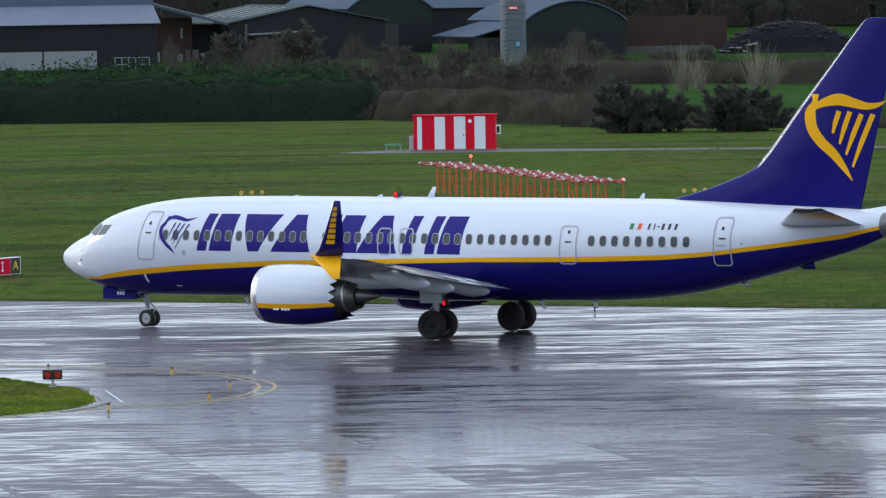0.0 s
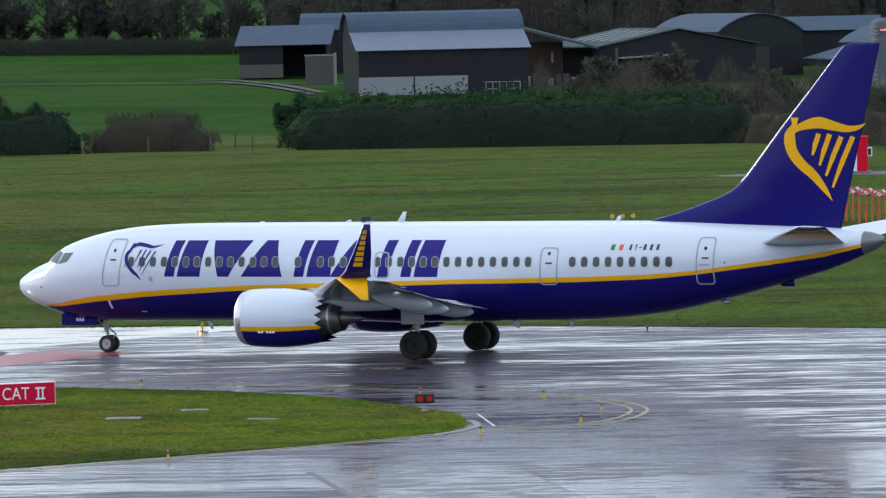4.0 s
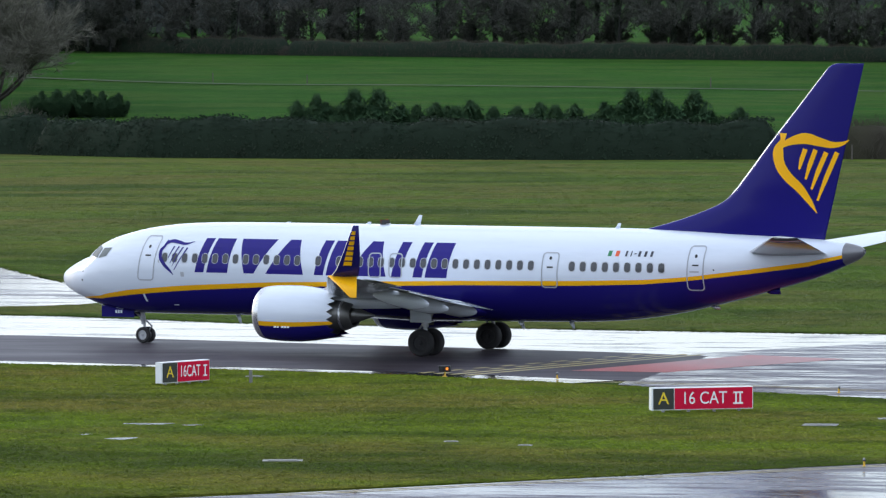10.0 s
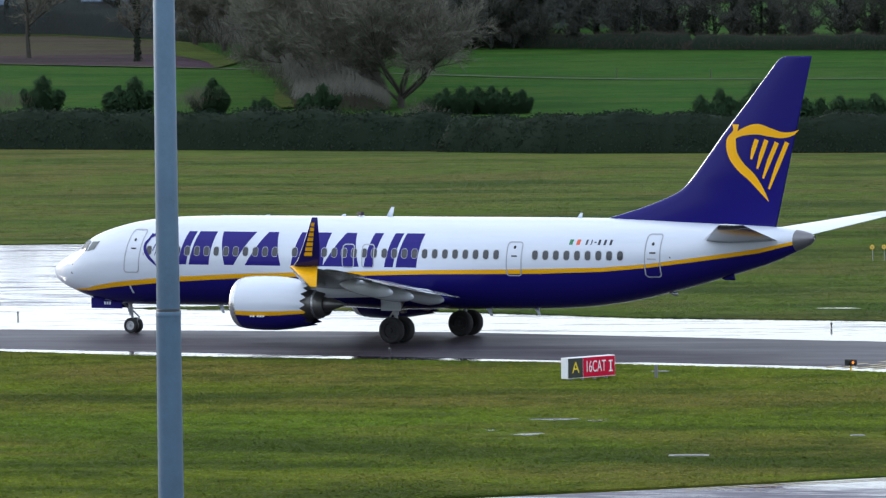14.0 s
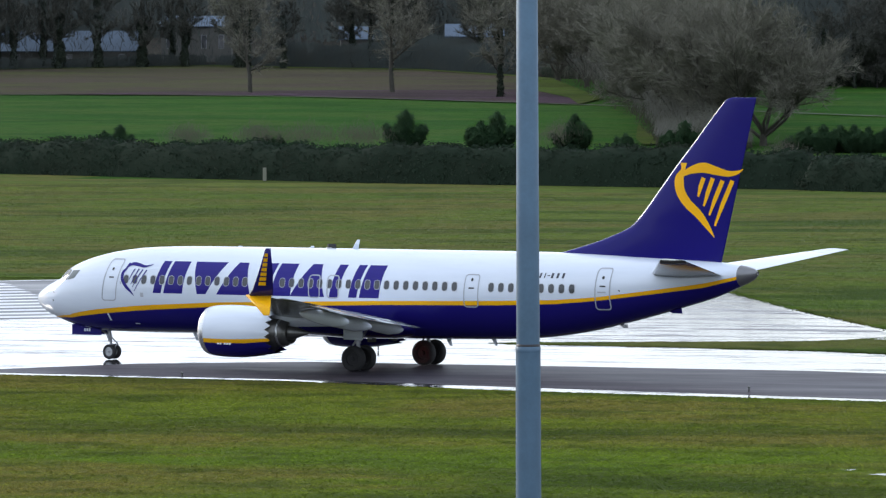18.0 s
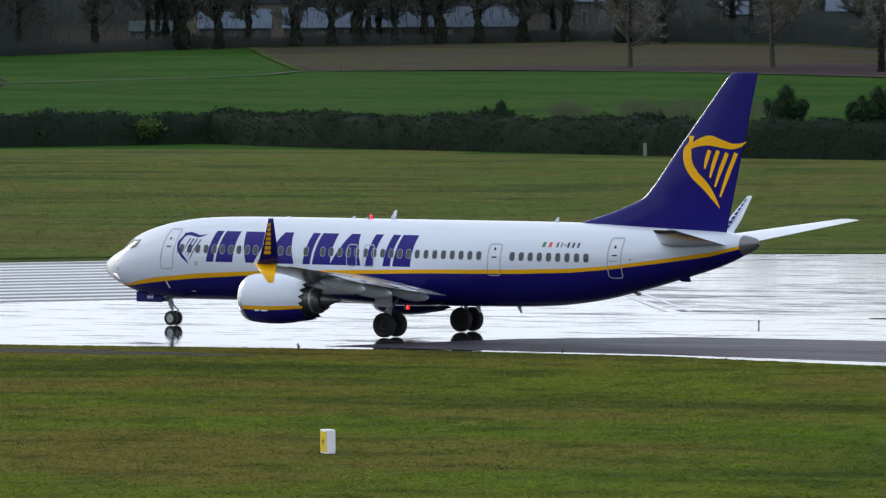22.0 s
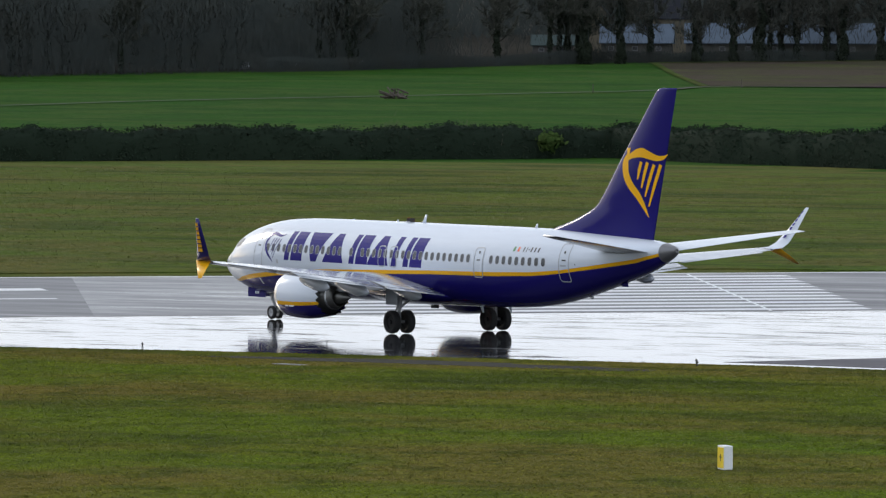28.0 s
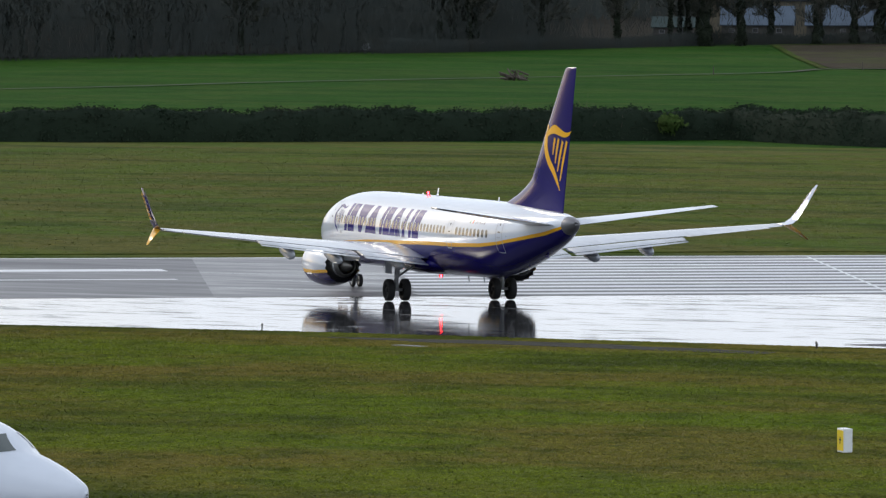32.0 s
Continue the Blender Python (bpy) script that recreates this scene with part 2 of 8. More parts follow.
def box(bm, x0, x1, y0, y1, z0, z1, bevel=0.0, m=None):
    r = bmesh.ops.create_cube(bm, size=1.0)
    mm = Matrix.Translation(((x0 + x1) / 2, (y0 + y1) / 2, (z0 + z1) / 2)) @ Matrix.Diagonal((x1 - x0, y1 - y0, z1 - z0, 1))
    bmesh.ops.transform(bm, matrix=(m @ mm) if m is not None else mm, verts=r["verts"])
    if bevel:
        e = {e for v in r["verts"] for e in v.link_edges}
        bmesh.ops.bevel(bm, geom=list(e), offset=bevel, segments=2, affect='EDGES', profile=0.6)


def tube(bm, a, b, r0, r1=None, seg=12, caps=True):
    a, b = Vector(a), Vector(b)
    r1 = r0 if r1 is None else r1
    d = b - a
    q = d.to_track_quat('Z', 'Y').to_matrix().to_4x4()
    bmesh.ops.create_cone(bm, cap_ends=caps, segments=seg, radius1=r0, radius2=max(r1, 1e-4), depth=d.length, matrix=Matrix.Translation((a + b) / 2) @ q)


def lathe(profile, seg=32, axis='X', full=True):
    """Verts and faces of a profile [(along, radius)] turned about an axis."""
    v, f = [], []
    for s, r in profile:
        for k in range(seg):
            a = 2 * math.pi * k / seg
            c, d = r * math.cos(a), r * math.sin(a)
            v.append((s, c, d) if axis == 'X' else ((c, s, d) if axis == 'Y' else (c, d, s)))
    for i in range(len(profile) - 1):
        for k in range(seg):
            k2 = (k + 1) % seg
            f.append((i * seg + k, i * seg + k2, (i + 1) * seg + k2, (i + 1) * seg + k))
    return v, f


def lerp_table(tab, x):
    if x <= tab[0][0]:
        return tab[0][1]
    for (a, b), (c, d) in zip(tab, tab[1:]):
        if x <= c:
            return b + (d - b) * (x - a) / (c - a)
    return tab[-1][1]


def smooth_table(tab, x):
    """Catmull-Rom through a table of (x, value)."""
    n = len(tab)
    if x <= tab[0][0]:
        return tab[0][1]
    if x >= tab[-1][0]:
        return tab[-1][1]
    i = 0
    while tab[i + 1][0] < x:
        i += 1
    x0, y0 = tab[i]
    x1, y1 = tab[i + 1]
    def slope(k):
        if k == 0:
            return (tab[1][1] - tab[0][1]) / (tab[1][0] - tab[0][0])
        if k == n - 1:
            return (tab[-1][1] - tab[-2][1]) / (tab[-1][0] - tab[-2][0])
        return (tab[k + 1][1] - tab[k - 1][1]) / (tab[k + 1][0] - tab[k - 1][0])
    h = x1 - x0
    t = (x - x0) / h
    m0, m1 = slope(i) * h, slope(i + 1) * h
    return (2 * t ** 3 - 3 * t * t + 1) * y0 + (t ** 3 - 2 * t * t + t) * m0 + (-2 * t ** 3 + 3 * t * t) * y1 + (t ** 3 - t * t) * m1


# ---- ground ----
def terrain(x, y):
    """Level airfield; beyond the boundary hedge the land climbs gently."""
    s = -0.242 * x + 0.970 * y
    u = max(0.0, s - 690)
    return 0.025 * (u * u / (u + 20.0))


def sheet(name, outline, z, material, label, category, thick=0.05, kind="structure"):
    """A flat layer with its own edge thickness from a plan outline."""
    bm = bmesh.new()
    vs = [bm.verts.new((x, y, z)) for x, y in outline]
    f = bm.faces.new(vs)
    if f.normal.z < 0:
        f.normal_flip()
    bm.normal_update()
    if f.normal.z < 0:
        bmesh.ops.reverse_faces(bm, faces=[f])
    r = bmesh.ops.extrude_face_region(bm, geom=[f])
    bmesh.ops.translate(bm, vec=(0, 0, -thick), verts=[v for v in r["geom"] if isinstance(v, bmesh.types.BMVert)])
    bmesh.ops.recalc_face_normals(bm, faces=bm.faces)
    bmesh.ops.triangulate(bm, faces=bm.faces)
    return tagged(part(name, bm, material), label, category, kind=kind)


def ground_sheet():
    xs = sorted(set([-3500, -2500, -1800, -1400, -1100] + list(range(-900, 260, 20)) + [300, 400, 600, 900, 1400, 2000, 2800]))
    ys = sorted(set([-1200, -600, -200, 0, 100, 200, 300, 400, 480, 500, 520, 540] + list(range(600, 1260, 20)) + [1350, 1500, 1800, 2300, 3000, 4200]))
    v = [(x, y, terrain(x, y) - 0.05) for y in ys for x in xs]
    w = len(xs)
    f, ix = [], []
    for j in range(len(ys) - 1):
        for i in range(w - 1):
            f.append((j * w + i, j * w + i + 1, (j + 1) * w + i + 1, (j + 1) * w + i))
            cx, cy = (xs[i] + xs[i + 1]) / 2, (ys[j] + ys[j + 1]) / 2
            ix.append(1 if (cx > 0 and cy > 505) or -0.242 * cx + 0.97 * cy > 610 + max(0, -cx - 150) * 0.45 else 0)
    ob = new("ground", mesh_from("ground", v, f, (INFIELD, FIELD), ix, True))
    return tagged(ob, "flat airfield grass rising to green farm fields behind", "ground", kind="structure")


ground_sheet()
sheet("runway_shoulder", [(-560, -84), (-520, -132), (-40, 214), (-33.9, 222), (-33.9, 239), (-22, 253.5), (-20, 256), (-46, 262), (-62, 276), (-78, 304), (-98, 350)], 0.0, WET_BRIGHT, "wet shiny runway shoulder mirroring the sky", "runway")
AX = Vector((0.78, 0.6258, 0)).normalized()
NX = Vector((-AX.y, AX.x, 0))


def on_runway(a, n, z=0.0):
    p = AX * a + NX * n
    return (p.x, p.y)


RUN_END0, RUN_END1 = 99.5, 111.0
sheet("runway_surface", [on_runway(a, n) for a, n in ((-500, 296), (RUN_END0, 296), (RUN_END1, 345), (-500, 345))], 0.004, RUNWAY, "grooved grey runway asphalt, damp and dull", "runway")
sheet("turning_pad", [on_runway(99.6, 296.0), on_runway(111.1, 344.9), (-98.5, 345), (-79, 303.5), (-67, 279), (-80, 270), (-96, 272)], 0.004, PAD, "wet streaked turning pad past the runway end", "runway")
sheet("apron", [(-330, -60), (-330, 136), (-110, 140), (-75, 144), (-60, 151), (-48, 159), (-36, 168), (-14, 187.2), (-12.2, 191), (-12.5, 195), (-15, 202), (-33.9, 219), (-33.9, 239), (-22, 254.5), (0, 246), (19, 237.5), (60, 212), (140, 175), (160, 60), (60, -60)], 0.004, APRON, "wet streaked grey apron asphalt", "apron")
sheet("taxiway", [(-101, 238.6), (-95, 246.5), (-88, 250), (-64, 248.3), (-37, 239.5), (-33, 237.4), (-33.5, 221), (-42, 225), (-56, 229), (-71, 233), (-84, 236.5)], 0.008, TAXI, "dark damp taxiway asphalt", "taxiway")
sheet("grass_island", [(-330, 225), (-140, 233.4), (-127, 235.2), (-97, 236.5), (-84, 235), (-73, 230.8), (-55, 227), (-43, 223.2), (-31, 216.6), (-21.6, 211.3), (-18.3, 208.2), (-15.7, 204.6), (-13.8, 200.9), (-12.5, 198.6), (-11.9, 195.5), (-11.6, 192.5), (-12.1, 189.7), (-13.5, 187.7), (-15.5, 185.5), (-19.3, 182.2), (-36, 168.8), (-48, 160), (-60, 152), (-75, 146), (-110, 142), (-330, 138)], 0.022, GRASS, "short wet olive grass beside the taxiway", "grass", 0.09)
sheet("grass_infield", [(-98, 346.5), (-78, 303), (-66, 279), (-70, 273), (-85, 268), (-79, 266.8), (-68, 265), (-58, 260), (-40, 256.5), (-22, 254), (0, 244.7), (18, 237), (60, 211), (140, 174), (400, 100), (700, 380), (80, 469), (22, 499), (12, 507), (-6, 540), (-140, 540), (-260, 580), (-420, 590), (-600, 430), on_runway(-360, 352), on_runway(100, 352)], 0.03, INFIELD, "rough olive airfield grass with dull patches", "grass", 0.08)

# ---- aircraft: lengths from the nose tip, y to starboard, z above the tarmac ----
X0 = 19.6
TOP = [(0.0, 2.78), (0.04, 2.93), (0.12, 3.02), (0.3, 3.14), (0.67, 3.36), (1.24, 3.62), (1.6, 3.76), (1.85, 4.0), (2.15, 4.24), (2.55, 4.44), (3.1, 4.63), (3.7, 4.79), (4.5, 4.96), (5.9, 5.14), (7.6, 5.23), (10.0, 5.27), (19.6, 5.29), (27.4, 5.30), (30.0, 5.26), (32.5, 5.16), (36.5, 4.98), (37.5, 4.86), (38.0, 4.74), (38.2, 4.62)]
BOT = [(0.0, 2.70), (0.04, 2.56), (0.12, 2.42), (0.3, 2.28), (0.8, 2.01), (1.65, 1.71), (2.5, 1.47), (3.5, 1.33), (4.8, 1.29), (8.7, 1.31), (19.6, 1.33), (24.8, 1.40), (26.5, 1.46), (27.5, 1.53), (28.7, 1.67), (30.0, 1.88), (31.3, 2.17), (32.5, 2.46), (35.0, 3.13), (36.3, 3.52), (37.5, 4.02), (38.0, 4.26), (38.2, 4.46)]
HALF = [(0.0, 0.05), (0.04, 0.18), (0.12, 0.32), (0.3, 0.50), (0.67, 0.74), (1.24, 1.03), (1.85, 1.27), (2.5, 1.46), (3.1, 1.59), (3.7, 1.68), (4.5, 1.77), (5.9, 1.86), (7.6, 1.88), (10.0, 1.88), (25.0, 1.88), (27.0, 1.83), (29.0, 1.73), (31.0, 1.55), (33.0, 1.30), (35.0, 0.98), (36.5, 0.70), (37.5, 0.45), (38.0, 0.28), (38.2, 0.10)]
BAND_T = [(1.2, 1.93), (2.55, 2.05), (2.83, 2.13), (4.25, 2.35), (7.05, 2.60), (11.2, 2.82), (20.6, 3.08), (25.8, 3.18), (29.0, 3.28), (30.9, 3.42), (33.4, 3.74), (35.9, 4.08), (38.2, 4.57)]
BAND_B = [(1.2, 1.90), (2.55, 1.92), (2.83, 1.96), (4.25, 2.13), (7.05, 2.38), (11.2, 2.62), (20.6, 2.90), (25.8, 2.98), (29.0, 3.10), (30.9, 3.26), (33.4, 3.57), (35.9, 3.90), (38.2, 4.46)]


def section(x):
    zt, zb, w = smooth_table(TOP, x), smooth_table(BOT, x), smooth_table(HALF, x)
    return zt, zb, zb + 0.53 * (zt - zb), w


def hull_y(x, z):
    """Half width of the hull at a station and height."""
    zt, zb, zm, w = section(x)
    k = (z - zm) / (zt - zm) if z > zm else (zm - z) / (zm - zb)
    return w * math.sqrt(max(0.0, 1 - min(1.0, abs(k)) ** 2))


def hull_point(x, z, off=0.0, side=-1):
    """A point on the hull's side, lifted off along the surface normal."""
    y = hull_y(x, z)
    e = 0.02
    dz = (hull_y(x, z + e) - hull_y(x, z - e)) / (2 * e)
    dx = (hull_y(x + e, z) - hull_y(x - e, z)) / (2 * e)
    n = Vector((-dx, 1.0, -dz)).normalized() * off
    return Vector((x + n.x - X0, side * (y + n.y), z + n.z))


def fuselage_mesh(mats):
    xs = [0.0, 0.02, 0.05, 0.1, 0.18, 0.3, 0.45, 0.67, 0.9, 1.24, 1.45, 1.6, 1.72, 1.85, 2.0, 2.15, 2.35, 2.55, 2.8, 3.1, 3.4, 3.7, 4.1, 4.5, 5.2, 5.9, 6.7, 7.6] + [8.5 + k * 1.1 for k in range(17)] + [27.4, 28.2, 29, 29.7, 30.4, 31.2, 32, 32.8, 33.6, 34.4, 35.2, 36, 36.7, 37.4, 37.7, 38.0, 38.15, 38.2]
    NU, NB, NL = 22, 2, 16
    rows, v, f, ix = 2 * (NU + NB + NL), [], [], []
    for x in xs:
        zt, zb, zm, w = section(x)
        def ang(z):
            k = (z - zm) / (zt - zm) if z > zm else (z - zm) / (zm - zb)
            return math.asin(max(-1.0, min(1.0, k)))
        at = ang(lerp_table(BAND_T, x)) if x > 1.2 else -math.pi / 2 + 0.02 * 2
        ab = ang(lerp_table(BAND_B, x)) if x > 1.2 else -math.pi / 2 + 0.02
        at = max(at, -math.pi / 2 + 0.04)
        ab = min(max(ab, -math.pi / 2 + 0.02), at - 0.01)
        angs = [math.pi / 2 + (at - math.pi / 2) * k / NU for k in range(NU)] + [at + (ab - at) * k / NB for k in range(NB)] + [ab + (-math.pi / 2 - ab) * k / NL for k in range(NL + 1)]
        ring = []
        for a in angs:
            z = zm + math.sin(a) * ((zt - zm) if a > 0 else (zm - zb))
            ring.append((w * math.cos(a), z))
        full = [(x - X0, -y, z) for y, z in ring] + [(x - X0, y, z) for y, z in ring[-2:0:-1]]
        v += full
    n = rows
    for i in range(len(xs) - 1):
        for k in range(n):
            k2 = (k + 1) % n
            f.append((i * n + k, (i + 1) * n + k, (i + 1) * n + k2, i * n + k2))
            s = k if k < n // 2 else n - 1 - k
            ix.append(0 if s < NU else (1 if s < NU + NB else 2))
    f.append(tuple(range(n - 1, -1, -1)))
    f.append(tuple((len(xs) - 1) * n + k for k in range(n)))
    ix += [0, 3]
    tail = len(xs) - 5
    for q in range(len(f) - 2):
        if q // n >= tail:
            ix[q] = 3
    return mesh_from("fuselage", v, f, mats, ix, True)


def quad_on(fn, corners, nx, nz, off, thick=0.0):
    """A patch between four corners (x, z), in order round, laid on a surface fn."""
    (ax, az), (bx, bz), (cx, cz), (dx, dz) = corners
    v, f = [], []
    for j in range(nz + 1):
        t = j / nz
        for i in range(nx + 1):
            s = i / nx
            x = (ax * (1 - s) + bx * s) * (1 - t) + (dx * (1 - s) + cx * s) * t
            z = (az * (1 - s) + bz * s) * (1 - t) + (dz * (1 - s) + cz * s) * t
            v.append(fn(x, z, off))
    w = nx + 1
    for j in range(nz):
        for i in range(nx):
            f.append((j * w + i, j * w + i + 1, (j + 1) * w + i + 1, (j + 1) * w + i))
    return v, f


def join(pieces):
    v, f = [], []
    for a, b in pieces:
        n = len(v)
        v += a
        f += [tuple(k + n for k in q) for q in b]
    return v, f


def stroke_on(fn, pts, widths, off, closed=False, sub=4):
    """A ribbon of given widths along points (x, z), laid on a surface fn."""
    if not closed and len(pts) > 3:  # round the course and the widths
        m = len(pts)
        tabs = [[(i, p[0]) for i, p in enumerate(pts)], [(i, p[1]) for i, p in enumerate(pts)], list(enumerate(widths))]
        us = [i / 6 for i in range((m - 1) * 6 + 1)]
        pts = [(smooth_table(tabs[0], u), smooth_table(tabs[1], u)) for u in us]
        widths = [max(0.01, smooth_table(tabs[2], u)) for u in us]
        sub = 1
    P, W = [], []
    n = len(pts)
    for i in range(n if closed else n - 1):
        a, b = pts[i], pts[(i + 1) % n]
        wa, wb = widths[i % len(widths)], widths[(i + 1) % len(widths)]
        for k in range(sub):
            t = k / sub
            P.append((a[0] + (b[0] - a[0]) * t, a[1] + (b[1] - a[1]) * t))
            W.append(wa + (wb - wa) * t)
    if not closed:
        P.append(pts[-1])
        W.append(widths[-1])
    v, f = [], []
    m = len(P)
    for i in range(m):
        a = P[(i - 1) % m] if closed or i > 0 else P[i]
        b = P[(i + 1) % m] if closed or i < m - 1 else P[i]
        dx, dz = b[0] - a[0], b[1] - a[1]
        L = math.hypot(dx, dz) or 1
        nx, nz = -dz / L * W[i] / 2, dx / L * W[i] / 2
        v += [fn(P[i][0] + nx, P[i][1] + nz, off), fn(P[i][0] - nx, P[i][1] - nz, off)]
    for i in range(m if closed else m - 1):
        j = (i + 1) % m
        f.append((2 * i, 2 * i + 1, 2 * j + 1, 2 * j))
    return v, f


def round_rect(x0, x1, z0, z1, r, lean=0.0, n=4):
    pts = []
    for cx, cz, a0 in ((x1 - r, z1 - r, 0), (x0 + r, z1 - r, 90), (x0 + r, z0 + r, 180), (x1 - r, z0 + r, 270)):
        for k in range(n + 1):
            a = radians(a0 + 90 * k / n)
            z = cz + r * math.sin(a)
            pts.append((cx + r * math.cos(a) + lean * (z - z0), z))
    return pts


def fan_on(fn, pts, off):
    cx = sum(p[0] for p in pts) / len(pts)
    cz = sum(p[1] for p in pts) / len(pts)
    v = [fn(cx, cz, off)] + [fn(x, z, off) for x, z in pts]
    n = len(pts)
    return v, [(0, 1 + k, 1 + (k + 1) % n) for k in range(n)]


def airfoil(n=12, t=0.12):
    """Closed section, chord 0 to 1: upper from nose to tail, then lower back."""
    def th(x):
        return 5 * t * (0.2969 * math.sqrt(x) - 0.126 * x - 0.3516 * x * x + 0.2843 * x ** 3 - 0.1036 * x ** 4)
    xs = [(1 - math.cos(math.pi * k / n)) / 2 for k in range(n + 1)]
    return [(x, th(x)) for x in xs] + [(x, -th(x)) for x in xs[-2:0:-1]]


def loft(stations, n=12, mats=(), pick=None, smooth=True, name="wing"):
    """stations: (leading point, chord vector, thickness vector, thickness ratio)."""
    v, f, ix = [], [], []
    m = 2 * n
    for le, ch, up, t in stations:
        for s, h in airfoil(n, t):
            v.append(Vector(le) + Vector(ch) * s + Vector(up) * h * Vector(ch).length)
    for i in range(len(stations) - 1):
        for k in range(m):
            k2 = (k + 1) % m
            f.append((i * m + k, i * m + k2, (i + 1) * m + k2, (i + 1) * m + k))
            ix.append(pick(i, k) if pick else 0)
    f += [tuple(range(m - 1, -1, -1)), tuple((len(stations) - 1) * m + k for k in range(m))]
    ix += [ix[0], ix[-1]]
    return mesh_from(name, v, f, mats, ix, smooth)


ENG_X = 13.0


def wing_at(y):
    """Leading edge x, trailing edge x and height of the wing at a half span."""
    y = abs(y)
    le = lerp_table([(0, 12.3), (1.88, 13.9), (4.83, 16.0), (16.5, 22.95)], y)
    te = lerp_table([(0, 21.3), (5.6, 21.75), (16.5, 24.75)], y)
    return le, te, 2.24 + 0.100 * y


def build_aircraft(livery=True):
    skin, belly, band = (WHITE, NAVY, YELLOW) if livery else (WHITE, WHITE, WHITE)
    plane = new("aircraft")
    part_mesh("fuselage", fuselage_mesh((skin, band, belly, TAIL_METAL if livery else skin)), plane, "white above, navy below, split by a yellow band" if livery else "plain glossy white hull")
    for side in (-1, 1):
        # wing
        ys = [1.0, 1.88, 3.2, 4.83, 7.0, 9.5, 12.0, 14.5, 16.0, 16.5]
        st = []
        for y in ys:
            le, te, z = wing_at(y)
            te -= 0.9 if y < 11.5 else 0.45
            st.append(((le - X0, side * y, z), (te - le, 0, -0.03 * (te - le)), (0, 0, 1), lerp_table([(1, 0.145), (6, 0.12), (16.5, 0.10)], y)))
        wing = part_mesh("wing", loft(st, 12, (WING_GREY, METAL, WING_UNDER_SHADE), lambda i, k: 1 if k < 2 or k > 21 else (2 if k > 11 else 0)), plane, "grey swept wing with bare metal leading edge and shade-toned underside")
        # flaps: inboard, outboard, then aileron
        for nm, y0, y1, droop, chord in (("flap", 2.1, 5.5, 0.10, 1.6), ("flap", 5.8, 11.4, 0.13, 1.3), ("aileron", 11.6, 15.6, 0.02, 0.75)):
            st = []
            for k in range(4):
                y = y0 + (y1 - y0) * k / 3
                le, te, z = wing_at(y)
                c = chord * lerp_table([(2, 1), (5.6, 1), (11.4, 0.72), (16, 0.8)], y)
                zz = z - 0.03 * (te - le) - (0.05 if nm == "flap" else 0.0)
                st.append(((te - c * 0.8 - X0 + (0.15 if nm == "flap" else 0), side * y, zz + 0.02), (c, 0, -c * droop), (0, 0, 1), 0.11))
            main = part_mesh(nm, loft(st, 8, (WING_GREY, WING_UNDER_SHADE), lambda i, k: 1 if k > 7 else 0, name=nm), wing)
            if nm == "flap":  # aft segment behind a narrow slot
                aft = [((le[0] + ch[0] * 1.0, le[1], le[2] + ch[2] - 0.03), (ch[0] * 0.30, 0, -ch[0] * 0.06), up, 0.12) for le, ch, up, _ in st]
                part_mesh("aft_flap", loft(aft, 8, (WING_GREY,), name="aft_flap"), main)
        # flap track fairings
        for y, ln in ((3.4, 2.6), (6.9, 3.0), (9.6, 2.6)):
            le, te, z = wing_at(y)
            prof = [(0, 0.01), (0.15, 0.10), (0.5, 0.19), (1.2, 0.26), (ln * 0.7, 0.27), (ln * 0.90, 0.17), (ln * 0.98, 0.07), (ln, 0.01)]
            v, f = lathe(prof, 12)
            v = [(te - ln * 0.72 + a - X0, side * y + b * 0.8, z - 0.34 + c * 1.25 - a * 0.13) for a, b, c in v]
            part_mesh("flap_fairing", mesh_from("flap_fairing", v, f, (WING_GREY,), None, True), wing)
        # split winglet
        z0 = wing_at(16.5)[2]
        up = [((22.95, 16.5, z0), 1.36, 0.0), ((23.35, 16.85, z0 + 0.08), 1.22, 0.5), ((23.7, 17.08, z0 + 0.32), 1.05, 1.0), ((24.2, 17.42, z0 + 0.95), 0.78, 1.0), ((24.97, 17.96, z0 + 2.08), 0.27, 1.0)]
        st = [((x - X0, side * y, z), (c, 0, 0), (0, -side * k * 0.85, 1 - 0.5 * k), 0.09) for (x, y, z), c, k in up]
        blade = part_mesh("winglet", loft(st, 8, (WHITE, NAVY if livery else WHITE, METAL), lambda i, k: 2 if k in (0, 15) else (1 if k >= 8 and i > 0 else 0), name="winglet"), plane, "navy outside and white inside" if livery else "")
        lo = [((23.15, 16.78, z0 + 0.05), 1.30), ((23.9, 17.2, z0 - 0.32), 0.80), ((24.62, 17.6, z0 - 0.72), 0.30)]
        st = [((x - X0, side * y, z), (c, 0, 0), (0, side * 0.6, 0.8), 0.09) for (x, y, z), c in lo]
        part_mesh("winglet_strake", loft(st, 8, (YELLOW if livery else WHITE,), name="winglet_strake"), plane, "yellow lower winglet blade" if livery else "")
        if livery:
            for off, m, o in ((1, YELLOW, 0.085), (-1, LETTER, 0.085)):
                e0, e1 = (0.30, 0.72) if off > 0 else (0.38, 0.62)
                pc = []
                for k in range(7):
                    t0, t1 = 0.12 + 0.115 * k, 0.205 + 0.115 * k
                    q = []
                    for t, e in ((t0, e0), (t0, e1), (t1, e1), (t1, e0)):
                        xx = 23.7 + 1.27 * t + e * (1.0 - 0.72 * t)
                        yy = 17.08 + 0.88 * t
                        zz = z0 + 0.32 + 1.76 * t
                        q.append(Vector((xx - X0, side * (yy + off * o), zz - off * o * 0.4)))
                    pc.append((q, [(0, 1, 2, 3)]))
                v, f = join(pc)
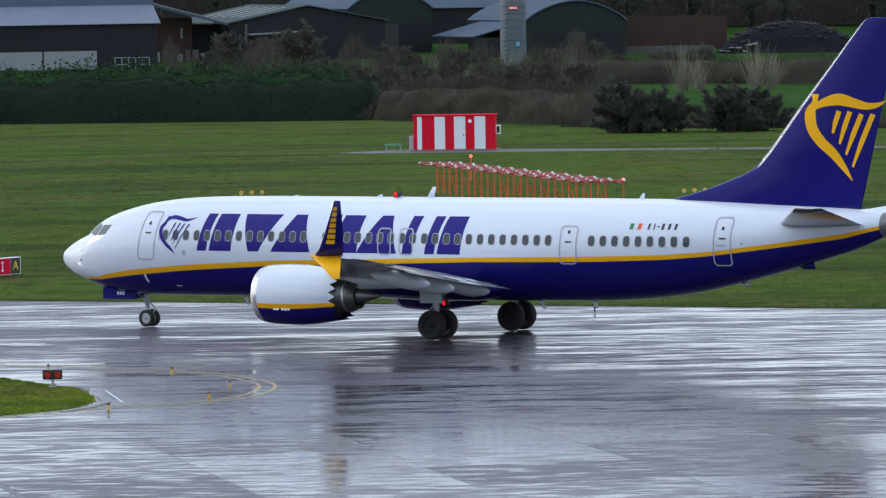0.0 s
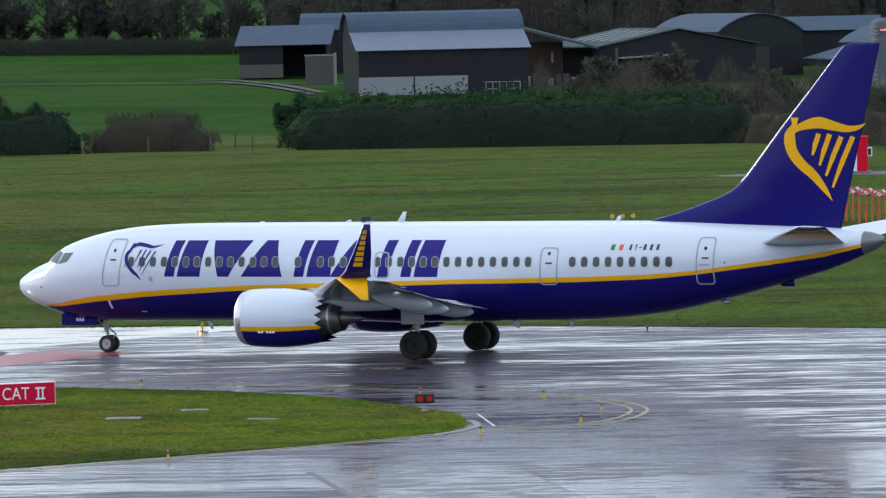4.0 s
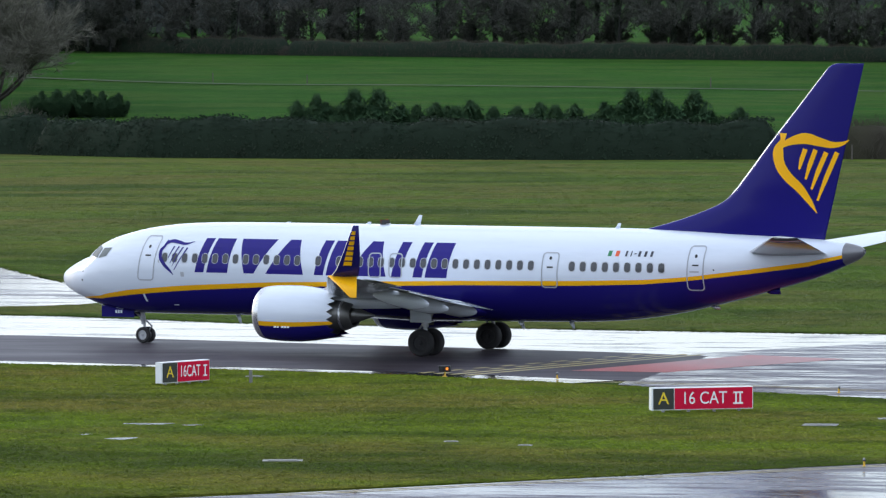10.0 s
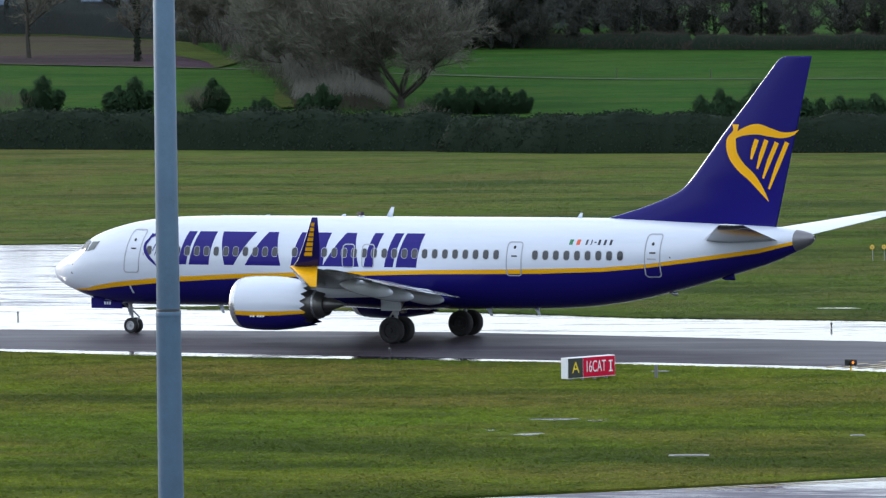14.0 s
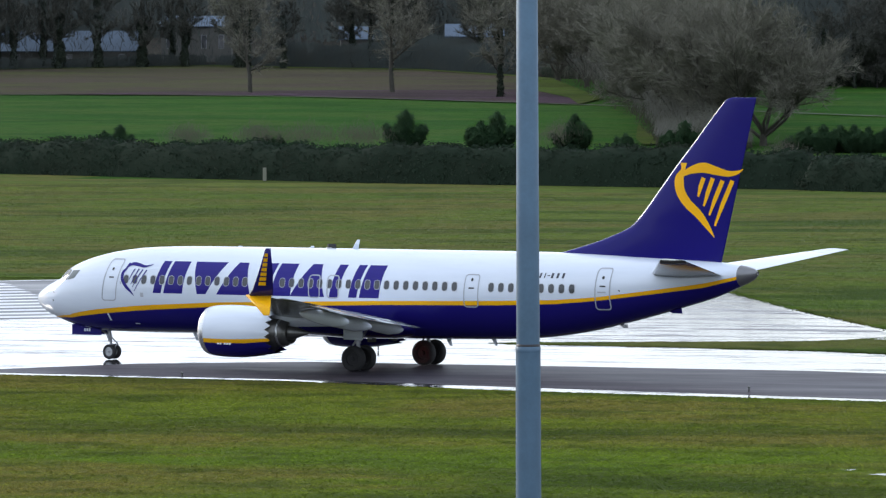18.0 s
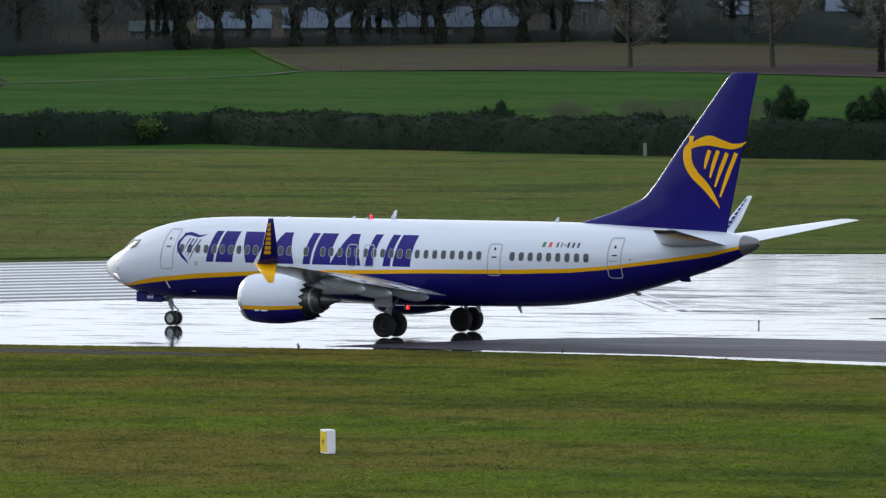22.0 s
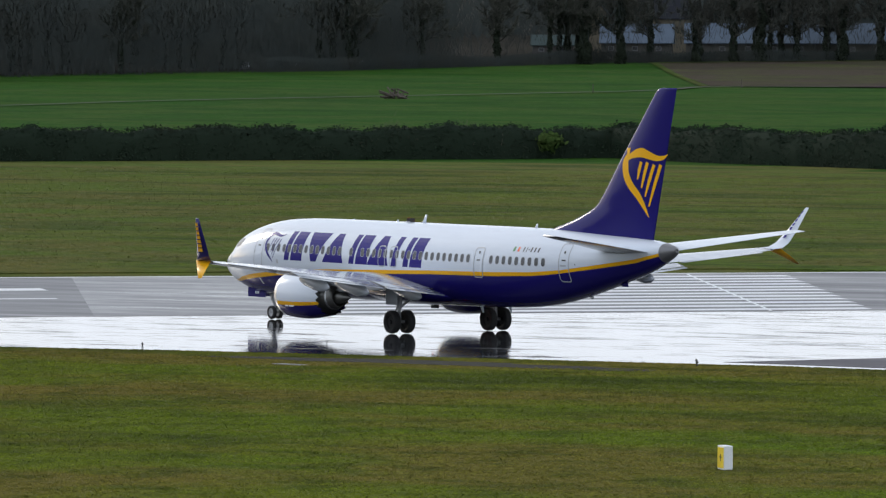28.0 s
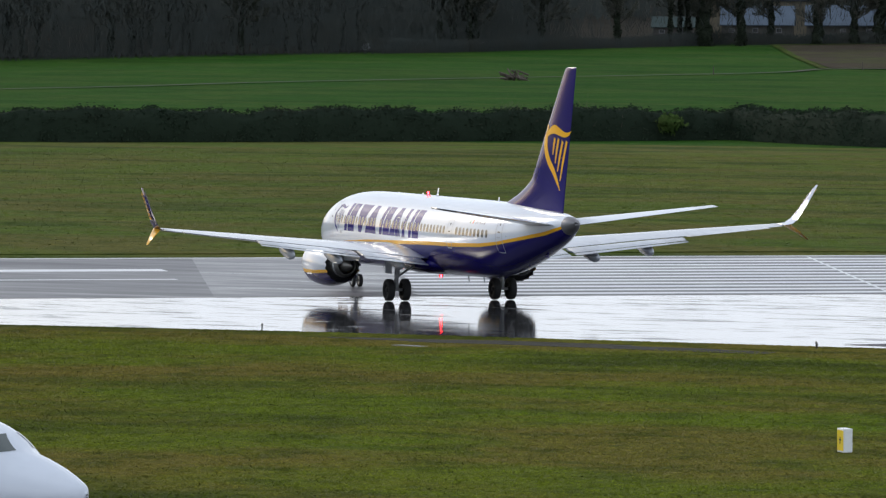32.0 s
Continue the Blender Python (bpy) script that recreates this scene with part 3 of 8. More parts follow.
                part_mesh("lettering_bar", mesh_from("lettering_bar", v, f, (m,)), blade)
        # engine
        cy, cz = side * 4.83, 1.73
        lip = [(0.35, 0.88), (0.12, 0.93), (0.02, 0.97), (0.0, 1.01), (0.04, 1.05), (0.16, 1.09), (0.34, 1.115)]
        v, f = lathe(lip, 48)
        nac = part_mesh("engine", mesh_from("engine", [(a + ENG_X - X0, cy + b, cz + c) for a, b, c in v], f, (METAL,), None, True), plane, "nacelle with polished inlet lip")
        prof = [(0.34, 1.115), (0.7, 1.145), (1.2, 1.165), (1.8, 1.16), (2.5, 1.10), (3.0, 1.02), (3.5, 0.92)]
        seg = 72
        v, f, ix = [], [], []
        for i, (a, r) in enumerate(prof):
            for k in range(seg):
                # more lines near the colour band, which sits a little below the middle
                g = 2 * math.pi * k / seg
                aa = a + (0.30 * (1.0, 0.5, 0.0, 0.5)[k % 4] if i == len(prof) - 1 else 0)
                v.append((aa + ENG_X - X0, cy + r * math.cos(g), cz + r * math.sin(g) * (1.0 if math.sin(g) > 0 else 1.0)))
        for i in range(len(prof) - 1):
            for k in range(seg):
                k2 = (k + 1) % seg
                f.append((i * seg + k, i * seg + k2, (i + 1) * seg + k2, (i + 1) * seg + k))
                s = math.sin(2 * math.pi * (k + 0.5) / seg)
                ix.append(2 if s < -0.42 else (1 if s < -0.27 else 0))
        part_mesh("cowl", mesh_from("cowl", v, f, (skin, band, belly), ix, True), nac, "white cowl, yellow line, navy underside, serrated rear edge" if livery else "")
        v, f = lathe([(0.3, 0.9), (0.9, 0.86), (0.9, 0.1)], 32)
        part_mesh("fan", mesh_from("fan", [(a + ENG_X - X0, cy + b, cz + c) for a, b, c in v], f, (DARK,), None, True), nac)
        v, f = lathe([(2.9, 0.95), (3.4, 0.86), (3.45, 0.66), (3.9, 0.60), (4.35, 0.50), (4.36, 0.44), (4.0, 0.42)], 40)
        part_mesh("core_nozzle", mesh_from("core_nozzle", [(a + ENG_X - X0, cy + b, cz + c) for a, b, c in v], f, (HOT_METAL,), None, True), nac, "scorched metal core nozzle")
        v, f = lathe([(3.86, 0.60), (3.87, 0.635), (3.95, 0.625), (3.96, 0.58)], 40)
        part_mesh("nozzle_ring", mesh_from("nozzle_ring", [(a + ENG_X - X0, cy + b, cz + c) for a, b, c in v], f, (METAL,), None, True), nac, "bright metal ring")
        v, f = lathe([(3.9, 0.40), (4.4, 0.32), (4.9, 0.16), (5.3, 0.03)], 28)
        part_mesh("exhaust_cone", mesh_from("exhaust_cone", [(a + ENG_X - X0, cy + b, cz + c) for a, b, c in v], f, (HOT_METAL,), None, True), nac)
        le, te, z = wing_at(4.83)
        st = [((14.5 - X0, cy, 2.86), (4.2, 0, -0.35), (0, 1, 0), 0.07), ((15.0 - X0, cy, 2.45), (4.6, 0, -0.25), (0, 1, 0), 0.09), ((15.7 - X0, cy, 1.95), (3.8, 0, 0.1), (0, 1, 0), 0.08)]
        part_mesh("pylon", loft(st, 8, (WING_GREY,), name="pylon"), nac)
        # horizontal tail
        st = []
        for k in range(6):
            y = 0.5 + (7.17 - 0.5) * k / 5
            le = 33.2 + (y - 0.5) * 0.655
            te = 36.75 + (y - 0.5) * 0.29
            st.append(((le - X0, side * y, 4.42 + (y - 0.5) * 0.139), (te - le, 0, 0), (0, 0, 1), 0.09))
        part_mesh("tailplane", loft(st, 10, (WHITE, METAL, TAIL_UNDER_SHADE), lambda i, k: 1 if k < 1 or k > 18 else (2 if k > 9 else 0), name="tailplane"), plane)
    # belly fairing
    prof = [(0, 0.05), (0.8, 0.55), (2.0, 0.85), (4.5, 1.0), (7.0, 0.92), (8.6, 0.5), (9.6, 0.05)]
    v, f = lathe(prof, 28)
    part_mesh("belly_fairing", mesh_from("belly_fairing", [(a + 13.2 - X0, b * 2.0, 1.85 + c * 0.57) for a, b, c in v], f, (belly,), None, True), plane)
    # fin
    FIN_LE = [(5.1, 27.6), (5.31, 28.45), (5.7, 29.9), (6.15, 31.2), (6.45, 31.85), (6.8, 32.25), (7.2, 32.62), (8.8, 33.92), (10.35, 35.25), (11.85, 36.52), (12.0, 36.70), (12.07, 36.95)]
    def fin_te(z):
        return 36.42 + (z - 5.0) * (38.15 - 36.42) / 7.07
    def fin_half(x, z):
        le, te = smooth_table(FIN_LE, z), fin_te(z)
        c = te - le
        t = max(0.0, min(1.0, (x - le) / c))
        tt = lerp_table([(5.1, 0.055), (7.2, 0.10), (12.07, 0.10)], z)
        return 5 * tt * c * (0.2969 * math.sqrt(t) - 0.126 * t - 0.3516 * t * t + 0.2843 * t ** 3 - 0.1036 * t ** 4)
    zs = [4.6, 5.1, 5.31, 5.5, 5.7, 5.9, 6.15, 6.3, 6.45, 6.6, 6.8, 7.0, 7.2, 7.8, 8.8, 9.6, 10.35, 11.1, 11.85, 12.0, 12.07]
    st = [((smooth_table(FIN_LE, z) - X0, 0, z), (fin_te(z) - smooth_table(FIN_LE, z), 0, 0), (0, 1, 0), lerp_table([(5.1, 0.055), (7.2, 0.10), (12.07, 0.10)], z)) for z in zs]
    fin = part_mesh("fin", loft(st, 12, (belly, METAL), lambda i, k: 1 if (k < 1 or k > 22) and i > 9 else 0, name="fin"), plane, "tall navy tail fin with bare leading edge" if livery else "")
    def fin_point(x, z, off):
        return Vector((x - X0, -fin_half(x, z) - off, z))
    if livery:
        harp = [stroke_on(fin_point, [(34.62, 9.25), (34.60, 8.95), (34.42, 8.55), (34.50, 8.0), (34.85, 7.5), (35.35, 7.05), (35.75, 6.55), (36.09, 6.05)], [0.34, 0.22, 0.46, 0.44, 0.40, 0.36, 0.24, 0.03], 0.012),
                stroke_on(fin_point, [(34.55, 8.72), (34.95, 8.92), (35.6, 9.05), (36.2, 8.92), (36.75, 8.80), (37.2, 8.85), (37.5, 9.0)], [0.16, 0.30, 0.44, 0.36, 0.26, 0.16, 0.02], 0.014)]
        for a, b in (((35.62, 8.62), (35.35, 7.8)), ((36.06, 8.60), (35.62, 7.4)), ((36.52, 8.5), (35.87, 7.0)), ((36.98, 8.5), (36.12, 6.55))):
            harp.append(stroke_on(fin_point, [a, ((a[0] + b[0]) / 2 - 0.02, (a[1] + b[1]) / 2), b], [0.20, 0.20, 0.09], 0.012))
        v, f = join(harp)
        part_mesh("emblem", mesh_from("emblem", v, f, (YELLOW,)), fin, "yellow harp-like emblem")
    # cockpit windows
    panes = [[(2.02, 3.76), (2.5, 3.66), (2.62, 4.08), (2.33, 4.17)], [(2.56, 3.66), (3.02, 3.76), (3.22, 4.12), (2.72, 4.09)], [(1.72, 3.80), (1.97, 3.77), (2.27, 4.17), (2.1, 4.185)]]
    for side in (-1, 1):
        for c in panes:
            v, f = quad_on(lambda x, z, o, s=side: hull_point(x, z, o, s), c, 4, 4, 0.012)
            part_mesh("windshield_pane", mesh_from("windshield_pane", v, f, (COCKPIT,), None, True), plane)
    if livery:
        dress_hull(plane)
        small_fittings(plane)
    gears(plane)
    return plane


def dress_hull(plane):
    # cabin windows
    wx = [6.22 + 0.507 * k for k in range(36)] + [25.86 + 0.502 * k for k in range(9)]
    gaps = (13.32, 14.33)
    for x in wx:
        if any(abs(x - g) < 0.2 for g in gaps):
            continue
        ring = stroke_on(hull_point, round_rect(x - 0.145, x + 0.145, 3.57, 3.98, 0.12), [0.02], 0.010, True, 1)
        win = part_mesh("cabin_window", mesh_from("cabin_window", *ring, (FRAME_GREY,)), plane)
        v, f = fan_on(hull_point, round_rect(x - 0.13, x + 0.13, 3.585, 3.965, 0.11), 0.008)
        part_mesh("pane", mesh_from("pane", v, f, (PANE,)), win)
    # doors
    for nm, x0, x1, z0, z1, lean in (("door", 4.83, 5.62, 2.80, 4.66, 0.12), ("door", 24.46, 25.18, 2.90, 4.31, 0.03), ("door", 30.95, 31.63, 2.90, 4.68, 0.05), ("overwing_exit", 16.28, 16.85, 3.15, 4.14, 0.0), ("overwing_exit", 17.27, 17.86, 3.15, 4.14, 0.0)):
        v, f = stroke_on(hull_point, round_rect(x0, x1, z0, z1, 0.14, lean), [0.05], 0.012, True, 10)
        d = part_mesh(nm, mesh_from(nm, v, f, (LINE_GREY,)), plane, "outlined in grey")
        if nm == "door":
            xm, zm = (x0 + x1) / 2 + lean * 1.1, (z0 + z1) / 2 + 0.12
            v, f = quad_on(hull_point, [(xm - 0.14, zm - 0.03), (xm + 0.14, zm - 0.03), (xm + 0.14, zm + 0.03), (xm - 0.14, zm + 0.03)], 2, 1, 0.012)
            part_mesh("door_handle", mesh_from("door_handle", v, f, (DARK,)), d)
            v, f = fan_on(hull_point, round_rect(xm - 0.06, xm + 0.06, zm + 0.30, zm + 0.44, 0.06), 0.012)
            part_mesh("door_port", mesh_from("door_port", v, f, (DARK,)), d)
    # plain slabs and wedges in place of the airline's name
    Z0, Z1, SL = 3.18, 4.62, 0.25

    def block(c0, c1, d1, d0, za=Z0, zb=Z1):
        """Four-sided patch: bottom from c0 to c1, top from d0 to d1, leaning forward."""
        la, lb = (za - Z0) * SL, (zb - Z0) * SL
        return quad_on(hull_point, [(c0 + la, za), (c1 + la, za), (d1 + lb, zb), (d0 + lb, zb)], 4, 8, 0.006)

    def slab(x, w):
        return [block(x, x + 0.44, x + 0.44, x), block(x + 0.58, x + w, x + w - 0.12, x + 0.58)]

    def wedge(x, w):
        return [block(x, x + w, x + w * 0.5 + 0.26, x + w * 0.5 - 0.26)]

    def vee(x, w):
        return [block(x + w * 0.5 - 0.24, x + w * 0.5 + 0.24, x + w, x)]

    for form, x0, w in ((slab, 7.75, 1.62), (vee, 9.55, 1.75), (wedge, 11.25, 1.85), (slab, 13.62, 1.65), (wedge, 15.25, 1.85), (None, 17.35, 0.45), (slab, 18.38, 1.62)):
        v, f = join(form(x0, w) if form else [block(x0, x0 + w, x0 + w, x0)])
        part_mesh("lettering_block", mesh_from("lettering_block", v, f, (LETTER,)), plane, "slanted blue slab in the livery")
    # emblem ahead of it
    s = [stroke_on(hull_point, [(6.22, 4.50), (6.12, 4.25), (5.98, 4.05), (6.02, 3.75), (6.25, 3.45), (6.48, 3.25), (6.68, 3.04)], [0.10, 0.12, 0.16, 0.16, 0.15, 0.11, 0.02], 0.0125),
         stroke_on(hull_point, [(6.1, 4.30), (6.4, 4.46), (6.8, 4.42), (7.15, 4.36), (7.58, 4.46)], [0.08, 0.14, 0.14, 0.10, 0.01], 0.0125)]
    for a, b in (((6.62, 4.25), (6.40, 3.75)), ((6.85, 4.25), (6.52, 3.55)), ((7.07, 4.22), (6.62, 3.42)), ((7.3, 4.2), (6.72, 3.25))):
        s.append(stroke_on(hull_point, [a, b], [0.07, 0.03], 0.0125))
    v, f = join(s)
    part_mesh("emblem", mesh_from("emblem", v, f, (LETTER,)), plane, "blue harp-like emblem")
    # flag and registration bars
    for k, m in enumerate((simple("flag_green", (0.02, 0.20, 0.07), 0.4), WHITE, simple("flag_orange", (0.75, 0.10, 0.03), 0.4))):
        v, f = quad_on(hull_point, [(27.42 + 0.17 * k, 4.22), (27.59 + 0.17 * k, 4.22), (27.59 + 0.17 * k + 0.03, 4.44), (27.42 + 0.17 * k + 0.03, 4.44)], 1, 3, 0.007)
        part_mesh("flag_stripe", mesh_from("flag_stripe", v, f, (m,)), plane)
    for k, w in enumerate((0.09, 0.05, 0.12, 0.11, 0.11, 0.11)):
        x = 28.2 + (0, 0.24, 0.39, 0.58, 0.85, 1.12)[k]
        h0, h1 = (4.22, 4.44) if k != 2 else (4.31, 4.35)
        v, f = quad_on(hull_point, [(x, h0), (x + w, h0), (x + w + 0.03, h1), (x + 0.03, h1)], 1, 3, 0.007)
        part_mesh("registration_bar", mesh_from("registration_bar", v, f, (SOOT,)), plane)


def wheel(r, w, alloy=None):
    """A tyre as a turned ring about the axle; rim and hub are parts of it."""
    prof = [(-w * 0.36, r * 0.60), (-w * 0.48, r * 0.72), (-w * 0.5, r * 0.84), (-w * 0.40, r * 0.96), (-w * 0.2, r), (w * 0.2, r), (w * 0.40, r * 0.96), (w * 0.5, r * 0.84), (w * 0.48, r * 0.72), (w * 0.36, r * 0.60)]
    v, f = lathe(prof, 36, 'Y')
    t = mesh_from("wheel", v, f, (TYRE,), None, True)
    v, f = lathe([(-w * 0.36, r * 0.61), (-w * 0.40, r * 0.56), (-w * 0.22, r * 0.50), (-w * 0.20, r * 0.2), (-w * 0.42, r * 0.16), (-w * 0.44, 0.01)], 24, 'Y')
    v2, f2 = lathe([(w * 0.36, r * 0.61), (w * 0.40, r * 0.56), (w * 0.22, r * 0.50), (w * 0.20, r * 0.2), (w * 0.42, r * 0.16), (w * 0.44, 0.01)], 24, 'Y')
    v, f = join([(v, f), (v2, f2)])
    return t, mesh_from("rim", v, f, (alloy or RIM,), None, False)


WHEELS = []
SPINNERS = []


def small_fittings(plane):
    # blade antennas and drain masts
    for x, z, h, c, m in ((17.35, 5.27, 0.42, 0.34, WHITE), (26.85, 5.28, 0.22, 0.26, WHITE), (15.0, 5.27, 0.10, 0.3, WHITE), (11.0, 5.25, 0.06, 0.4, WHITE), (8.6, 1.36, -0.40, 0.26, WHITE), (24.7, 1.42, -0.30, 0.26, WHITE), (22.3, 1.40, -0.34, 0.3, WHITE), (31.2, 2.18, -0.12, 0.5, METAL), (33.3, 2.98, -0.24, 1.1, NAVY)):
        st = [((x - X0, 0, z - 0.03 * (1 if h > 0 else -1)), (c, 0, 0), (0, 1, 0), 0.10), ((x + c * 0.55 + abs(h) * 0.25 - X0, 0, z + h), (c * 0.45, 0, 0), (0, 1, 0), 0.10)]
        part_mesh("blade_antenna" if c < 0.5 else "tail_skid", loft(st, 6, (m,), name="blade_antenna"), plane)
    # rotating beacons on crown and belly: a lit slot turns inside a red cap
    for z, s in ((5.36, 1), (1.22, -1)):
        x = 16.13 if s > 0 else 18.26
        v, f = lathe([(0, 0.13), (0.02 * s, 0.13), (0.03 * s, 0.11)], 16, 'Z')
        base = part_mesh("beacon", mesh_from("beacon", [(a + x - X0, b, c + z - 0.07 * s) for a, b, c in v], f, (METAL,)), plane)
        bm = bmesh.new()
        box(bm, -0.32, 0.02, -0.072, -0.060, -0.11, 0.11)
        box(bm, -0.32, 0.02, 0.060, 0.072, -0.11, 0.11)
        box(bm, 0.02, 0.05, -0.072, 0.072, -0.11, 0.11)
        rotor = part("beacon_rotor", bm, DARK, base, loc=(x - X0, 0, z))
        bm = bmesh.new()
        box(bm, 0.0, 0.018, -0.058, 0.058, -0.10, 0.10)
        part("lamp_slot", bm, BEACON_GLOW, rotor)
        SPINNERS.append(rotor)
    # static ports, probes and placards on the hull
    for x0, x1, z0, z1, m in ((1.65, 1.72, 3.05, 3.10, DARK), (1.62, 1.70, 2.66, 2.74, DARK), (7.05, 7.22, 2.98, 3.18, FRAME_GREY), (4.95, 5.05, 1.86, 2.20, WHITE), (6.3, 6.55, 1.72, 1.76, WHITE), (5.9, 5.98, 3.55, 3.68, FRAME_GREY), (31.1, 31.5, 3.62, 3.68, FRAME_GREY), (32.1, 32.16, 3.7, 3.76, DARK)):
        v, f = quad_on(hull_point, [(x0, z0), (x1, z0), (x1 - 0.02, z1), (x0 - 0.02, z1)], 2, 3, 0.008)
        part_mesh("hull_placard", mesh_from("hull_placard", v, f, (m,)), plane)
    for k in range(5):
        v, f = [], []
        cy = -4.83
        a = radians(205) + 0.0
        y, zc = cy + 1.178 * math.cos(a), 1.73 + 1.178 * math.sin(a)
        x = ENG_X + 1.15 + 0.14 * k + (0.08 if k > 1 else 0)
        bm = bmesh.new()
        box(bm, -0.05, 0.05, -0.004, 0.004, -0.05, 0.05, 0, Matrix.Translation((x - X0, y, zc)) @ Matrix.Rotation(-radians(25), 4, 'X'))
        part("cowl_marking", bm, WHITE, plane)



def gears(plane):
    tn, rn = wheel(0.345, 0.2)
    tm, rm = wheel(0.565, 0.38, RIM_SHADE)
    # nose gear
    bm = bmesh.new()
    tube(bm, (4.1 - X0, 0, 0.35), (4.0 - X0, 0, 1.0), 0.06)
    tube(bm, (4.0 - X0, 0, 0.8), (3.9 - X0, 0, 1.6), 0.10)
    tube(bm, (4.1 - X0, -0.3, 0.345), (4.1 - X0, 0.3, 0.345), 0.05)
    tube(bm, (4.0 - X0, 0, 1.0), (3.2 - X0, 0, 1.6), 0.05)
    tube(bm, (4.2 - X0, 0, 0.45), (4.42 - X0, 0, 0.72), 0.035)
    tube(bm, (4.42 - X0, 0, 0.72), (4.08 - X0, 0, 1.0), 0.035)
    box(bm, 3.92 - X0, 4.0 - X0, -0.16, 0.16, 0.95, 1.15, 0.02)
    leg = part("nose_gear", bm, STRUT, plane, "grey oleo leg with twin wheels")
    for y in (-0.2, 0.2):
        w = part_mesh("wheel", tn, leg, loc=(4.1 - X0, y, 0.345))
        part_mesh("rim", rn, w)
        WHEELS.append((w, 0.345))
    for y in (-0.36, 0.36):
        bm = bmesh.new()
        box(bm, 2.1 - X0, 3.75 - X0, y - 0.015, y + 0.015, 1.10, 1.58, 0.01)
        d = part("gear_door", bm, NAVY, plane, "navy nose gear door")
        bm = bmesh.new()
        for k in range(3):
            box(bm, 2.80 + 0.13 * k - X0, 2.89 + 0.13 * k - X0, y - 0.022, y + 0.022, 1.27, 1.40)
        part("marking_bar", bm, WHITE, d)
    for s in (-1, 1):
        bm = bmesh.new()
        tube(bm, (19.6 - X0, s * 2.86, 0.565), (19.55 - X0, s * 2.86, 1.3), 0.09)
        tube(bm, (19.55 - X0, s * 2.86, 1.2), (19.5 - X0, s * 2.75, 2.2), 0.14)
        tube(bm, (19.6 - X0, s * 2.45, 0.565), (19.6 - X0, s * 3.27, 0.565), 0.07)
        tube(bm, (19.55 - X0, s * 2.8, 1.25), (19.3 - X0, s * 1.5, 2.0), 0.06)
        tube(bm, (19.5 - X0, s * 2.86, 0.7), (19.2 - X0, s * 2.86, 1.0), 0.04)
        tube(bm, (19.2 - X0, s * 2.86, 1.0), (19.45 - X0, s * 2.86, 1.35), 0.04)
        leg = part("main_gear", bm, STRUT, plane, "grey oleo leg with twin wheels")
        for y in (-0.43, 0.43):
            w = part_mesh("wheel", tm, leg, loc=(0, s * 2.86 + y, 0.565))
            part_mesh("rim", rm, w)
            WHEELS.append((w, 0.565))
        bm = bmesh.new()
        box(bm, 19.1 - X0, 20.1 - X0, s * 3.32 - 0.02, s * 3.32 + 0.02, 1.40, 2.15, 0.015, )
        part("gear_door", bm, WING_GREY, plane, "grey main gear door")


aircraft = tagged(build_aircraft(True), "white and navy twin-jet airliner with yellow band taxiing on wet tarmac", "airliner")

# ---- markings on the tarmac ----
def strip_path(name, pts, width, z, material, label, smooth_n=0):
    """A painted line along plan points, as one thin raised ribbon."""
    if smooth_n:
        xs = [(k, p[0]) for k, p in enumerate(pts)]
        ys = [(k, p[1]) for k, p in enumerate(pts)]
        pts = [(smooth_table(xs, t / smooth_n), smooth_table(ys, t / smooth_n)) for t in range((len(pts) - 1) * smooth_n + 1)]
    v, f = [], []
    for i, (x, y) in enumerate(pts):
        a, b = pts[max(0, i - 1)], pts[min(len(pts) - 1, i + 1)]
        d = Vector((b[0] - a[0], b[1] - a[1])).normalized()
        v += [(x - d.y * width / 2, y + d.x * width / 2, z), (x + d.y * width / 2, y - d.x * width / 2, z)]
    for i in range(len(pts) - 1):
        f.append((2 * i, 2 * i + 1, 2 * i + 3, 2 * i + 2))
    ob = new(name, mesh_from(name, v, f, (material,)))
    return tagged(ob, label, "road marking", kind="structure")


for k in range(12):
    n0 = 298.5 + 3.85 * k
    a1 = 92 + 0.19 * (n0 - 296)
    strip_path("threshold_stripe", [on_runway(60.9 + 0.175 * (n0 - 296.6), n0), on_runway(a1, n0)], 1.75, 0.012, WHITE_LINE, "worn white threshold stripe on wet runway")
strip_path("runway_line", [on_runway(86.5, 296.5), on_runway(95, 344)], 0.17, 0.015, WHITE_LINE, "thin white line across the runway")
sheet("runway_patch", [on_runway(a, n) for a, n in ((50.2, 296.4), (60.6, 296.4), (68.9, 344.6), (57.0, 344.6))], 0.008, PATCH, "paler worn asphalt patch across the runway", "runway", 0.004)
for o in (0.0, 1.3):
    strip_path("shoulder_line", [(x + o, y) for x, y in [(-122.8, 325.1), (-113.5, 305.6), (-105.6, 289.6), (-96.9, 272.3)]], 0.26, 0.012, WHITE_LINE, "worn white line on the wet shoulder")
for a0, a1, n, w in ((22, 41, 328.2, 1.0), (22, 41, 331.0, 0.9), (41, 52.8, 328.8, 3.0), (20, 51.6, 317.0, 0.9)):
    strip_path("runway_numeral_bar", [on_runway(a0, n), on_runway(a1, n)], w, 0.012, WHITE_LINE, "white bar of a painted runway marking")
strip_path("runway_edge_line", [on_runway(-400, 345.3), on_runway(128, 345.3)], 0.9, 0.012, WHITE_LINE, "white runway edge line")
